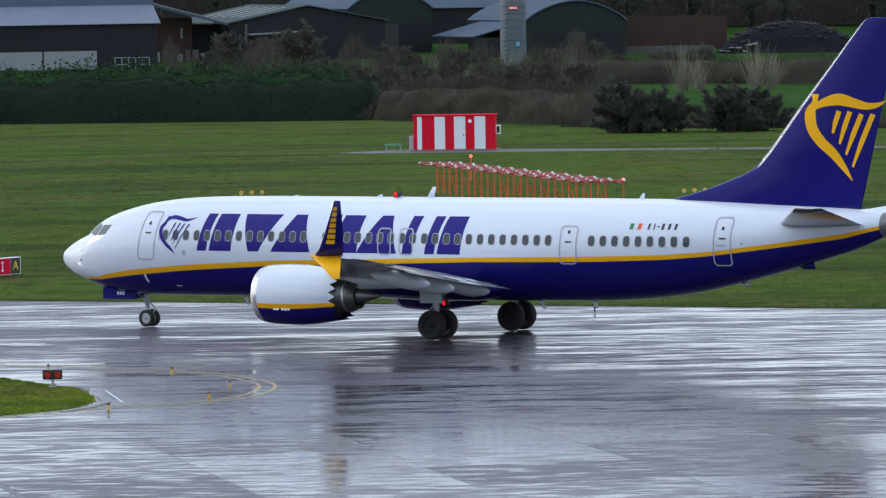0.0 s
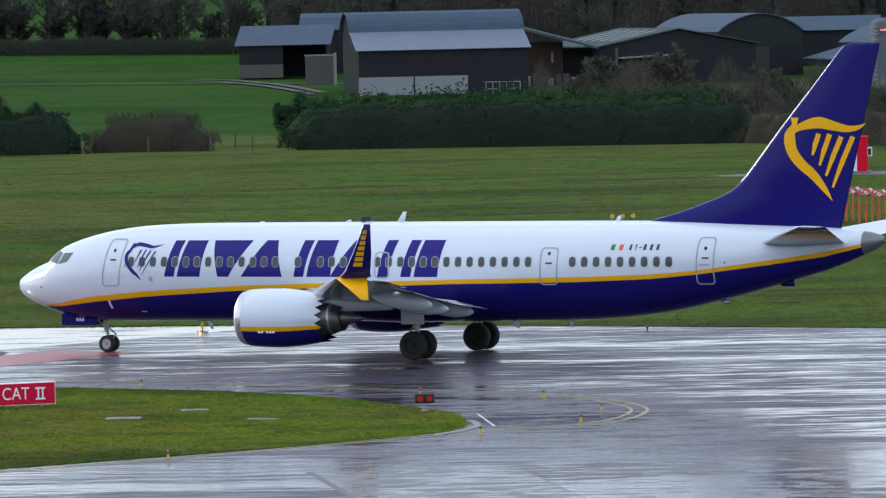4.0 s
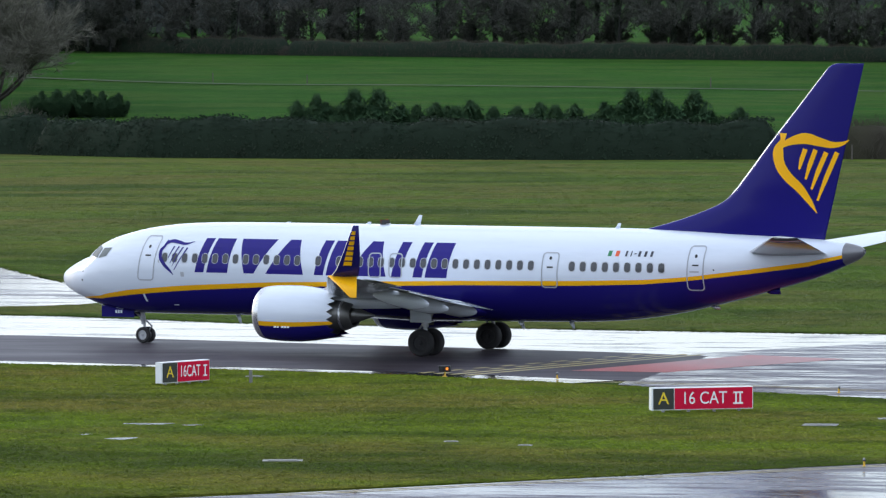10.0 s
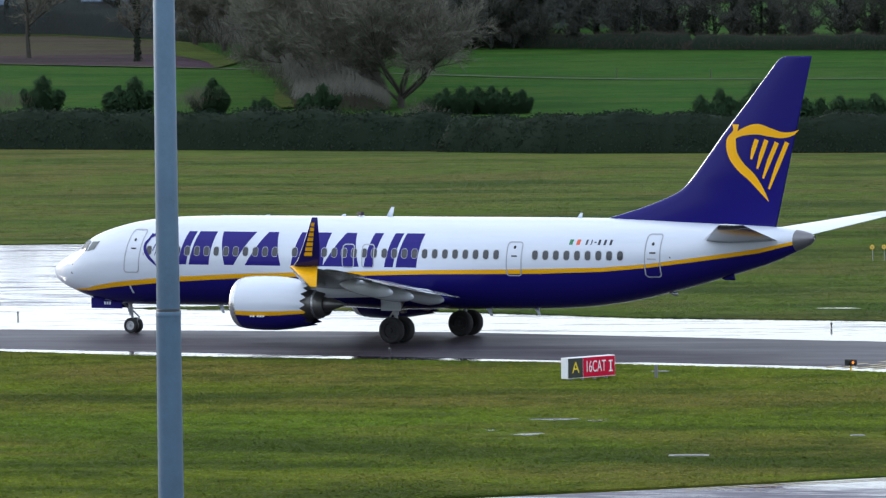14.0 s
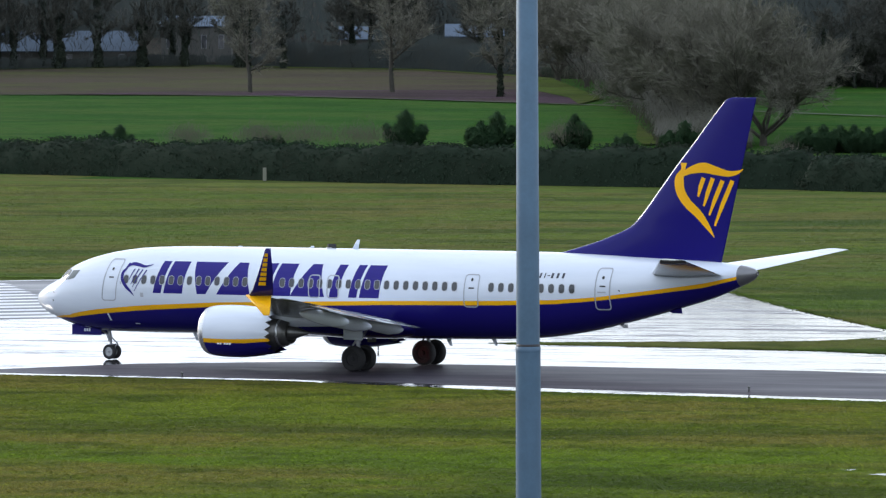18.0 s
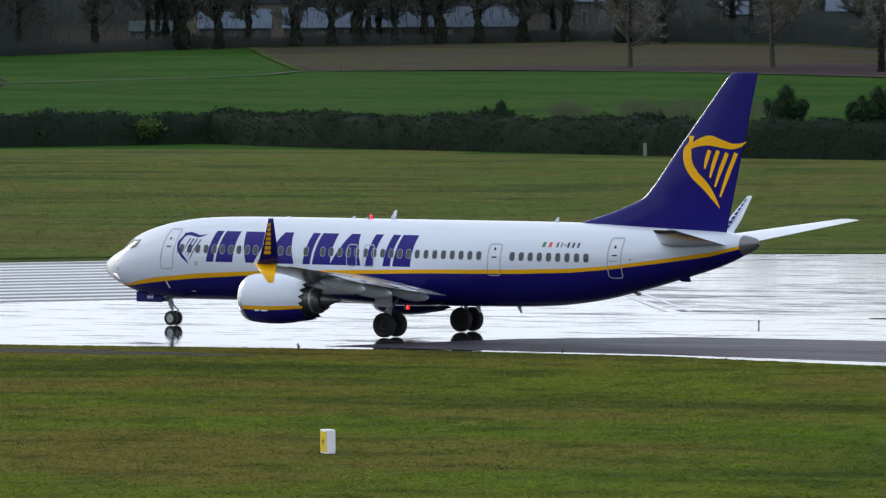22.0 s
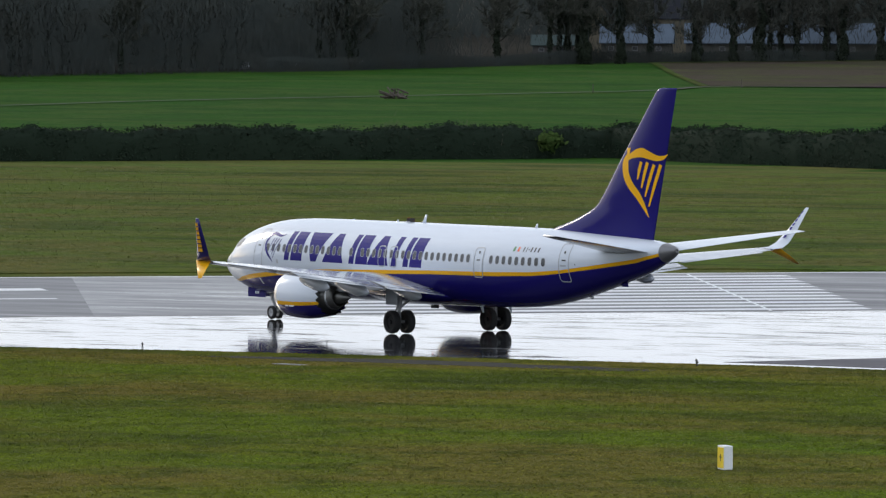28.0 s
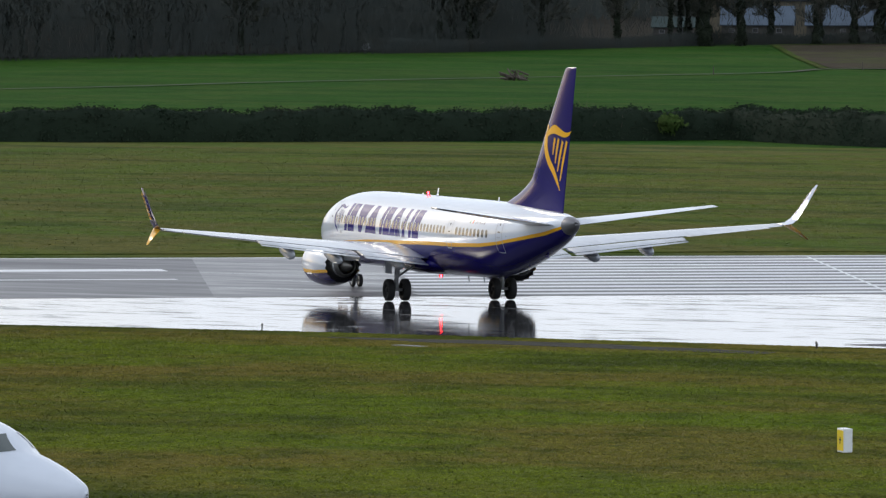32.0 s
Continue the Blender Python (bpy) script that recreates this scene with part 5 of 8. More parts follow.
sheet("cabin_apron", [(-8, 446), (-5, 443.6), (4, 442.5), (14, 442), (40, 438), (90, 428), (90, 431), (40, 441), (14, 446), (6, 450), (-4, 451)], 0.036, simple("gravel_track", (0.085, 0.085, 0.09), 0.7, 0, 0.3, 1.0), "wet gravel track beside the cabin", "track", 0.004)
bm = bmesh.new()
box(bm, -0.7, 0.7, -0.3, 0.3, 0.45, 0.62, 0.02)
bench = part("utility_stand", bm, simple("stand_green", (0.10, 0.25, 0.12), 0.5), loc=(-3.6, 446.6, 0.036))
for sx in (-0.55, 0.55):
    bm = bmesh.new()
    box(bm, sx - 0.06, sx + 0.06, -0.2, 0.2, 0, 0.46)
    part("leg", bm, STRUT, bench)
tagged(bench, "low green and white stand beside the striped cabin", "stand")
ORANGE = simple("array_orange", (0.62, 0.10, 0.02), 0.5, 0, 0.15)
ARRAY_RED = simple("array_red", (0.36, 0.07, 0.06), 0.5, 0, 0.2)


def antenna_array():
    """Elements in a row on paired orange legs, each a red boom with white caps."""
    p0, p1 = Vector((-0.1, 363.5, 0)), Vector((9.0, 329.5, 0))
    d = (p1 - p0) / 12
    u = d.normalized()
    w = Vector((u.y, -u.x, 0))
    ob = None
    for k in range(13):
        c = p0 + d * k
        for s in (-0.12, 0.30):
            bm = bmesh.new()
            q = c + Vector((s, 0, 0))
            tube(bm, q, q + Vector((0, 0, 1.9)), 0.055, 0.05, 8)
            if ob is None:
                ob = part("antenna_array", bm, ORANGE)
            else:
                part("leg", bm, ORANGE, ob)
        bm = bmesh.new()
        tube(bm, c + Vector((0.3, 0.4, 0.02)), c + Vector((0.05, 0, 1.2)), 0.035, 0.035, 6)
        part("brace", bm, ORANGE, ob)
        bm = bmesh.new()
        a = c + Vector((-1.2, 0.35, 1.93))
        b = c + Vector((1.35, -0.35, 1.93))
        tube(bm, a, b, 0.075, 0.075, 8)
        part("boom", bm, ARRAY_RED, ob)
        for t in (0.0, 0.27, 0.5, 0.73, 1.0):
            bm = bmesh.new()
            q = a + (b - a) * t
            box(bm, -0.08, 0.08, -0.07, 0.07, -0.03, 0.09, 0.02, Matrix.Translation(q))
            part("cap", bm, SIGN_WHITE, ob)
    for h, o in ((1.86, -0.9), (1.86, 0.0), (1.86, 0.95)):
        bm = bmesh.new()
        e = Vector((o, -o * 0.28, h))
        tube(bm, p0 + e - d * 0.3, p1 + e + d * 0.3, 0.05, 0.05, 6)
        part("rail", bm, ARRAY_RED, ob)
    return tagged(ob, "row of red and white antenna elements on orange legs", "antenna array")


antenna_array()
bm = bmesh.new()
tube(bm, (0, 0, -0.4), (0, 0, 1.56), 0.05, 0.04, 8)
mast = part("obstruction_light", bm, ORANGE, loc=(2.0, 385, 0.02))
bm = bmesh.new()
bmesh.ops.create_uvsphere(bm, u_segments=12, v_segments=8, radius=0.08, matrix=Matrix.Translation((0, 0, 1.62)))
part("lamp", bm, RED_GLOW, mast)
tagged(mast, "slim orange mast with a lit red lamp", "obstruction light", group="obstruction lights")
copy_thing(mast, Matrix.Translation((10.3, 329.2, 0.40)))


def approach_light(x, y, h):
    bm = bmesh.new()
    tube(bm, (0, 0, 0), (0, 0, h), 0.02, 0.02, 6)
    ob = part("approach_light", bm, STRUT, loc=(x, y, 0.02))
    bm = bmesh.new()
    tube(bm, (0, 0.10, h), (0, -0.12, h + 0.03), 0.09, 0.13, 12)
    part("lamp_head", bm, POST_YELLOW, ob)
    bm = bmesh.new()
    tube(bm, (0, -0.121, h + 0.03), (0, -0.135, h + 0.032), 0.05, 0.04, 12)
    part("lens", bm, simple_lens, ob)
    return tagged(ob, "small yellow approach lamp on a thin stalk", "approach light", group="approach lights in the grass")


for cx, cy, n in ((-57.5, 317, 4), (-34.8, 333.5, 4), (-30.2, 328, 3), (14.3, 343, 3), (-9.5, 338, 3), (-12.0, 350, 3)):
    for k in range(n):
        approach_light(cx + 0.62 * k, cy + 0.2 * k, 0.75)

# ---- hedges ----
def leaf_mat(name, a, b, c):
    m, n, l, p = base_mat(name)
    g = n.new("ShaderNodeNewGeometry")
    col = mixc(n, l, g.outputs["Random Per Island"], a, b)
    big = noise_tex(n, l, coords(n, l, (0.15, 0.15, 0.3)), 1.0, 4)
    l.new(mixc(n, l, ramp(n, l, big, [(0.45, grey(0)), (0.7, grey(1))]), col, c), p.inputs["Base Color"])
    p.inputs["Roughness"].default_value = 0.95
    p.inputs["Specular IOR Level"].default_value = 0.05
    return m


HEDGE_CORE = simple("hedge_core", (0.017, 0.027, 0.018), 0.95, 0, 0.25, 0.5)
HEDGE_LEAF = leaf_mat("hedge_leaf", (0.016, 0.028, 0.018), (0.021, 0.035, 0.021), (0.025, 0.031, 0.021))
CONIFER_LEAF = leaf_mat("conifer_leaf", (0.020, 0.046, 0.022), (0.031, 0.063, 0.027), (0.026, 0.053, 0.022))
BRAMBLE_LEAF = leaf_mat("bramble_leaf", (0.040, 0.037, 0.029), (0.062, 0.056, 0.044), (0.046, 0.045, 0.030))
PALE_SCRUB = leaf_mat("pale_scrub", (0.070, 0.066, 0.050), (0.105, 0.098, 0.076), (0.085, 0.080, 0.060))
SCRUB_LEAF = leaf_mat("scrub_leaf", (0.035, 0.075, 0.018), (0.07, 0.11, 0.03), (0.05, 0.07, 0.02))
# Bare twigs in the wood's gloom: shade and bluish haze mixed into the colour.
WOOD_SHADE = leaf_mat("wood_shade", (0.038, 0.048, 0.047), (0.058, 0.067, 0.062), (0.053, 0.057, 0.050))


def cards(centres, normals, size, rng, spread=0.5):
    """Small bent leaf clumps (two triangles) at points."""
    n = len(centres)
    a = rng.normal(0, 1, (n, 3))
    nj = normals / (np.linalg.norm(normals, axis=1, keepdims=True) + 1e-9) + rng.normal(0, spread, (n, 3))
    nj /= np.linalg.norm(nj, axis=1, keepdims=True) + 1e-9
    a -= nj * (a * nj).sum(1, keepdims=True)
    a /= np.linalg.norm(a, axis=1, keepdims=True) + 1e-9
    b = np.cross(a, nj)
    b /= np.linalg.norm(b, axis=1, keepdims=True) + 1e-9
    s = size * rng.uniform(0.5, 1.3, n)[:, None]
    k = size * 0.35 * rng.normal(0, 1, (n, 3))
    v = np.stack([centres - a * s, centres + b * s * 0.7 + k, centres + a * s, centres - b * s * 0.7 - k], 1).reshape(-1, 3)
    f = np.arange(n * 4).reshape(-1, 4)
    f = np.concatenate([f[:, [0, 1, 2]], f[:, [0, 2, 3]]])
    away = np.cross(v[f[:, 1]] - v[f[:, 0]], v[f[:, 2]] - v[f[:, 0]])[:, 1] > 0
    f[away] = f[away][:, ::-1]
    return v, f


def brush(centres, rng, length, width, lean=0.35):
    """Thin upright twigs, one triangle each, through points."""
    n = len(centres)
    d = np.stack([rng.normal(0, lean, n), rng.normal(0, lean, n), np.ones(n)], 1)
    d /= np.linalg.norm(d, axis=1, keepdims=True)
    d *= (length * rng.uniform(0.5, 1.4, n))[:, None]
    a = rng.uniform(-0.9, 0.9, n)
    w = np.stack([np.cos(a), np.sin(a), rng.normal(0, 0.3, n)], 1) * (width * rng.uniform(0.5, 1.3, n))[:, None]
    v = np.stack([centres - d / 2 - w / 2, centres - d / 2 + w / 2, centres + d / 2], 1).reshape(-1, 3)
    return v, np.arange(n * 3).reshape(-1, 3)


def even(me, nrm=(0.0, -0.72, 0.69)):
    """One shading direction for a dense mass of leaves or twigs."""
    me.normals_split_custom_set_from_vertices([nrm] * len(me.vertices))
    return me


def hedge(name, pts, hgt, wid, seed, leaf, label, density=18, size=0.2, rough=0.35, core=None):
    """A clipped hedge along plan points: lumpy core with leaf clumps over it."""
    rng = np.random.default_rng(seed)
    P = [Vector((*p, 0)) for p in pts]
    v, f, C, N = [], [], [], []
    prof = [(-0.5, 0.0), (-0.52, 0.35), (-0.47, 0.75), (-0.33, 0.97), (0, 1.03), (0.33, 0.97), (0.5, 0.75), (0.5, 0.0)]
    m = len(prof)
    lens = [(b - a).length for a, b in zip(P, P[1:])]
    tot = sum(lens)
    steps = max(2, int(tot / 1.6))
    rows = []
    for s in range(steps + 1):
        t = tot * s / steps
        i, u = 0, t
        while i < len(lens) - 1 and u > lens[i]:
            u -= lens[i]
            i += 1
        c = P[i].lerp(P[i + 1], u / lens[i])
        d = (P[i + 1] - P[i]).normalized()
        w = Vector((-d.y, d.x, 0))
        z0 = terrain(c.x, c.y) - 0.1
        hh = hgt * (1 + 0.06 * math.sin(t * 0.21 + seed) + 0.05 * math.sin(t * 0.83 + 2) + rng.normal(0, 0.02))
        end = min(1.0, min(t, tot - t) / 2.0 + 0.45)
        for q, zz in prof:
            o = w * (q * wid * (0.7 + 0.3 * end)) + d * rng.normal(0, 0.15)
            v.append((c.x + o.x + rng.normal(0, rough * 0.3), c.y + o.y + rng.normal(0, rough * 0.3), z0 + zz * hh * end))
        rows.append((c, d, w, z0, hh * end))
    for s in range(steps):
        for k in range(m - 1):
            f.append((s * m + k, (s + 1) * m + k, (s + 1) * m + k + 1, s * m + k + 1))
    f += [tuple(range(m)), tuple(steps * m + k for k in range(m - 1, -1, -1))]
    ob = new(name, mesh_from(name, v, f, (core or (HEDGE_CORE if leaf is HEDGE_LEAF else leaf),), None, True))
    n = int(tot * density)
    for _ in range(n):
        c, d, w, z0, hh = rows[rng.integers(0, len(rows))]
        q = rng.integers(0, m - 2)
        t = rng.uniform()
        a, b = prof[q], prof[q + 1]
        o, zz = a[0] + (b[0] - a[0]) * t, a[1] + (b[1] - a[1]) * t
        p = c + w * (o * wid + rng.normal(0, rough * 0.4)) + d * rng.uniform(-0.9, 0.9)
        C.append((p.x, p.y, z0 + zz * hh + abs(rng.normal(0, rough * 0.6)) * (1 if zz > 0.9 else 0.2)))
        N.append((w.x * o, w.y * o, zz))
    cv, cf = brush(np.array(C), rng, 0.9, 0.05, 0.7) if leaf is BRAMBLE_LEAF else cards(np.array(C), np.array(N), size, rng)
    part_mesh("leaves", even(stuff_mesh("leaves", cv, cf, leaf)), ob)
    return tagged(ob, label, "hedge")


hedge("hedge", [(-470, 505), (-352, 586), (-286, 655)], 3.7, 3.0, 1, HEDGE_LEAF, "tall dark overgrown boundary hedge beyond the runway", 150, 0.14)
hedge("hedge", [(-290, 651), (-268, 633), (-199, 588), (-145, 567)], 3.8, 3.0, 2, HEDGE_LEAF, "tall dark overgrown boundary hedge beyond the runway", 150, 0.14)
hedge("hedge", [(-145, 565), (-131, 556), (-90, 551), (-70, 555)], 3.6, 4.0, 3, HEDGE_LEAF, "dense dark clipped conifer hedge along the field", 220, 0.12, 0.25)
hedge("hedge", [(-48.5, 553), (-25, 549), (-5, 545)], 3.7, 4.0, 4, HEDGE_LEAF, "dense dark clipped conifer hedge before the farm", 220, 0.12, 0.25)
hedge("bramble_bank", [(-5, 543), (6, 530), (16, 516)], 2.9, 4.0, 5, BRAMBLE_LEAF, "brown winter bramble bank beside the cabin", 220, 0.14, 1.0)
hedge("bramble_bank", [(12, 508), (22, 500), (46, 486), (80, 470)], 1.0, 2.5, 6, BRAMBLE_LEAF, "low brown bramble bank at the field edge", 160, 0.14, 0.9)
hedge("bramble_thicket", [(-68.5, 557), (-62, 556.5), (-57.5, 556)], 2.9, 3.0, 7, BRAMBLE_LEAF, "leafless brown bramble thicket in the hedge gap", 300, 0.14, 0.7)
hedge("field_hedge", [(-205, 961), (-173, 956), (-130, 950), (-92, 941)], 2.4, 3.0, 8, BRAMBLE_LEAF, "low dark field hedge under bare trees", 160, 0.25, 0.35, HEDGE_CORE)
hedge("field_hedge", [(-312, 1018), (-260, 985), (-205, 961)], 2.6, 3.0, 9, BRAMBLE_LEAF, "low dark field hedge under bare trees", 160, 0.25, 0.35, HEDGE_CORE)
hedge("scrub_bank", [(-50, 562), (-30, 558), (-8, 553)], 4.3, 4.0, 10, CONIFER_LEAF, "loose evergreen scrub behind the clipped hedge", 260, 0.16, 0.9)
for k, (x, y, r) in enumerate(((-295, 642.5, 2.6), (-246, 699, 4.5), (-239, 701, 3.5), (-252, 698, 3.0), (-260, 694, 3.0), (-305, 640, 3.5), (-312, 634, 3), (-160, 610, 2.5), (-214, 706, 2.6))):
    rng = np.random.default_rng(60 + k)
    n = 1400
    a = rng.normal(0, 1, (n, 3)) * np.array([r * 0.5, 1.2, 0.9]) * (0.5 if k == 0 else 1.0)
    a[:, 2] *= 1.0 - 0.5 * np.minimum(1, np.abs(a[:, 0]) / r)
    c = a + np.array([x, y, terrain(x, y) + (2.1 if k == 0 else 2.6)])
    mesh = cards(c, a, 0.25, rng) if k == 0 else brush(c, rng, 0.8, 0.04, 0.6)
    ob = new("scrub_bush", even(stuff_mesh("scrub_bush", *mesh, SCRUB_LEAF if k == 0 else PALE_SCRUB)))
    tagged(ob, "pale leafless scrub bush behind the hedge" if k else "light green ivy bush growing out of the hedge", "bush")


# ---- evergreen saplings behind the hedge ----
def conifer(seed, h):
    """Bushy young evergreen: several uneven shoots of needle clumps from one base."""
    rng = np.random.default_rng(seed)
    bm = bmesh.new()
    shoots = []
    for k in range(rng.integers(9, 13)):
        a = rng.uniform(0, 6.283)
        o = rng.uniform(0.08, 0.42) * h * (k > 0)
        top = h * (1.0 if k == 0 else rng.uniform(0.45, 0.85))
        shoots.append((o * math.cos(a), o * math.sin(a), top, top * rng.uniform(0.13, 0.22)))
        tube(bm, (0, 0, -0.2), (o * math.cos(a) * 0.9, o * math.sin(a) * 0.9, top * 0.85), 0.08, 0.02, 5)
    ob = part("evergreen_tree", bm, simple("bark_dark", (0.05, 0.04, 0.03), 0.9))
    C = []
    for sx, sy, top, wid in shoots:
        for _ in range(int(200 * top)):
            t = rng.uniform(0.0, 1.0)
            r = wid * 2.0 * (1 - t) ** 0.5 * (0.55 + 0.45 * t) * rng.uniform(0.15, 1.05) * (0.8 + 0.2 * math.sin(t * 23 + seed)) + 0.04
            a = rng.uniform(0, 6.283)
            C.append((sx * t ** 0.5 + r * math.cos(a), sy * t ** 0.5 + r * math.sin(a), t * top + 0.35 * r + rng.normal(0, 0.1)))
    part_mesh("crown", even(stuff_mesh("crown", *brush(np.array(C), rng, 0.75, 0.13, 0.8), CONIFER_LEAF), (0.0, 0.0, 1.0)), ob)
    return tagged(ob, "young dark evergreen tree standing behind the hedge", "tree", group="evergreens behind the hedge")


protos = [conifer(s, h) for s, h in ((1, 5.4), (2, 4.6), (3, 6.0), (4, 3.8))]
spots = [(-11.95 + 0.105 * k + 0.04 * math.sin(k * 2.9), 569 + 1.5 * (k % 3), (k * 5 + k // 4) % 4, 0.98 + 0.14 * math.sin(k * 4.1)) for k in range(38)]
spots += [(-7.9, 569, 1, 1.0), (-7.6, 569, 0, 0.9), (-12.3, 578, 3, 1.0), (-12.9, 580, 3, 0.9), (-5.0, 568, 2, 0.9), (-4.75, 569, 0, 0.9), (-4.5, 567, 1, 1.0), (-4.2, 569, 2, 0.85), (-3.9, 568, 1, 1.0), (-3.6, 569, 3, 1.0),
          (-18.40, 742, 0, 1.12), (-17.66, 740, 1, 1.0), (-17.50, 742, 0, 1.06), (-16.74, 738, 2, 0.93), (-16.24, 736, 3, 0.78), (-15.80, 736, 1, 0.72), (-15.66, 738, 0, 0.85), (-14.62, 738, 3, 0.66),
          (-14.45, 739, 1, 0.80), (-14.30, 738, 0, 0.74), (-14.14, 740, 3, 1.0), (-14.0, 739, 2, 0.66), (-13.86, 738, 1, 0.80), (-13.70, 740, 0, 0.62), (-21.36, 745, 1, 0.74), (-21.20, 747, 0, 0.76), (-19.76, 742, 3, 0.72), (-19.64, 743, 1, 0.62), (-25.6, 735, 3, 0.9), (-25.8, 738, 3, 0.9)]
for k, (az, r, i, s) in enumerate(spots):
    x, y = r * math.sin(radians(az)), r * math.cos(radians(az))
    m = Matrix.Translation((x, y, terrain(x, y) - 0.1)) @ Matrix.Rotation(0.55 * math.sin(k * 1.7), 4, 'Z')
    if k < 4:
        protos[k].matrix_world = m
    else:
        tall = r > 700
        copy_thing(protos[i], m @ Matrix.Scale(s, 4) @ Matrix.Diagonal((1.25, 1.25, 0.9, 1) if tall else (1.3, 1.3, 0.96, 1)))


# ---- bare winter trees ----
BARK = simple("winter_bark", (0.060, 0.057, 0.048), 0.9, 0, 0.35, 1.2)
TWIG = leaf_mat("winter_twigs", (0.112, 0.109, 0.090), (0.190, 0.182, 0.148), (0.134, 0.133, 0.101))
# Dimmed copies of the winter twigs and bark, shade put in as darker colour.
TWIG_DIM = leaf_mat("winter_twigs_dim", (0.064, 0.068, 0.060), (0.108, 0.110, 0.096), (0.080, 0.081, 0.069))
BARK_DIM = simple("winter_bark_dim", (0.034, 0.035, 0.032), 0.95, 0, 0.35, 1.2)
IVY = leaf_mat("ivy", (0.024, 0.032, 0.024), (0.034, 0.043, 0.029), (0.029, 0.036, 0.026))


def bare_tree(seed, h, spread=0.5, ivy=0, low=0.25, dense=1.0, twigs=TWIG, girth=1.0):
    """Tapered leader with limbs all the way up, forking to a crown of fine twigs."""
    rng = random.Random(seed)
    V, F, TV, TF = [], [], [], []

    def limb(a, b, r0, r1, sides):
        q = (b - a).to_track_quat('Z', 'Y')
        n = len(V)
        for p, r in ((a, r0), (b, r1)):
            for k in range(sides):
                g = 2 * math.pi * k / sides
                V.append(p + q @ Vector((r * math.cos(g), r * math.sin(g), 0)))
        for k in range(sides):
            k2 = (k + 1) % sides
            F.append((n + k, n + k2, n + sides + k2, n + sides + k))

    def twig(a, b, r):
        s = (b - a).normalized().cross(Vector((rng.uniform(-1, 1), rng.uniform(-1, 1), rng.uniform(-1, 1))))
        s = s.normalized() * r if s.length > 1e-6 else Vector((r, 0, 0))
        n = len(TV)
        TV.extend([a - s, a + s, b])
        TF.append((n, n + 1, n + 2))

    def spray(p, d, ln):
        for _ in range(int(8 * dense + rng.random() * 4)):
            e = (d + Vector((rng.gauss(0, 0.55), rng.gauss(0, 0.55), rng.gauss(0.25, 0.45)))).normalized()
            twig(p, p + e * ln * rng.uniform(0.5, 1.2), 0.026 + 0.0010 * h)

    def branch(p, d, ln, r, level):
        steps = 4
        for s in range(steps):
            d = (d + Vector((rng.gauss(0, 0.16), rng.gauss(0, 0.16), rng.gauss(0.07, 0.10)))).normalized()
            q = p + d * (ln / steps)
            r2 = r * 0.78
            limb(p, q, r, r2, 5 if level == 1 else 3)
            p, r = q, r2
            if level < 3:
                for _ in range(2):
                    e = (d * 0.8 + Vector((rng.gauss(0, 0.6), rng.gauss(0, 0.6), rng.gauss(0.2, 0.4)))).normalized()
                    branch2 = ln * rng.uniform(0.35, 0.6)
                    if level == 1:
                        branch(p, e, branch2, r * 0.55, 2)
                    else:
                        spray(p, e, branch2 * 1.1)
        spray(p, d, ln * 0.5)

    p, d, r = Vector((0, 0, -0.3)), Vector((0, 0, 1)), (h * 0.013 + 0.05) * girth
    n = 12
    for s in range(n):
        t = (s + 1) / n
        d = (d + Vector((rng.gauss(0, 0.07), rng.gauss(0, 0.07), 0.12))).normalized()
        q = p + d * (h * 0.86 / n)
        r2 = r * (0.93 if t < low else 0.84)
        limb(p, q, r, r2, 7)
        p, r = q, r2
        if t >= low:
            for _ in range(2 if t < 0.9 else 3):
                g = rng.uniform(0, 6.283)
                up = rng.uniform(0.15, 0.9)
                e = Vector((math.cos(g) * (0.5 + spread), math.sin(g) * (0.5 + spread), up + t * 0.4)).normalized()
                ln = h * (0.16 + 0.30 * spread * math.sin(math.pi * min(1, (t - low + 0.12) / (1.05 - low)) ** 0.8)) * rng.uniform(0.7, 1.15)
                branch(p, e, ln, r * 0.5, 1)
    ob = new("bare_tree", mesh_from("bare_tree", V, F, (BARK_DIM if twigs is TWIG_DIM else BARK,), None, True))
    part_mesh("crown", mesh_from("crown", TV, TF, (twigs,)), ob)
    if ivy:
        r2 = np.random.default_rng(seed)
        n = int(2200 * ivy)
        z = r2.uniform(0, 1, n) ** 0.8 * h * 0.74
        a = r2.uniform(0, 6.283, n)
        rr = r2.uniform(0.2, 1, n) ** 0.7 * (0.3 + 0.25 * ivy) * (1.0 - z / (h * 0.74) * 0.25) * (0.85 + 0.24 * np.sin(z * 0.8 + seed + 1.3 * np.sin(a)) + 0.18 * np.sin(z * 2.1 + 2 * a))
        C = np.stack([rr * np.cos(a), rr * np.sin(a), z], 1)
        part_mesh("ivy", stuff_mesh("ivy", *cards(C, C * np.array([1, 1, 0.1]), 0.2, r2), IVY), ob)
    return tagged(ob, "leafless winter tree with fine grey twigs" + (" and ivy up its trunk" if ivy else ""), "tree", group="bare field trees")


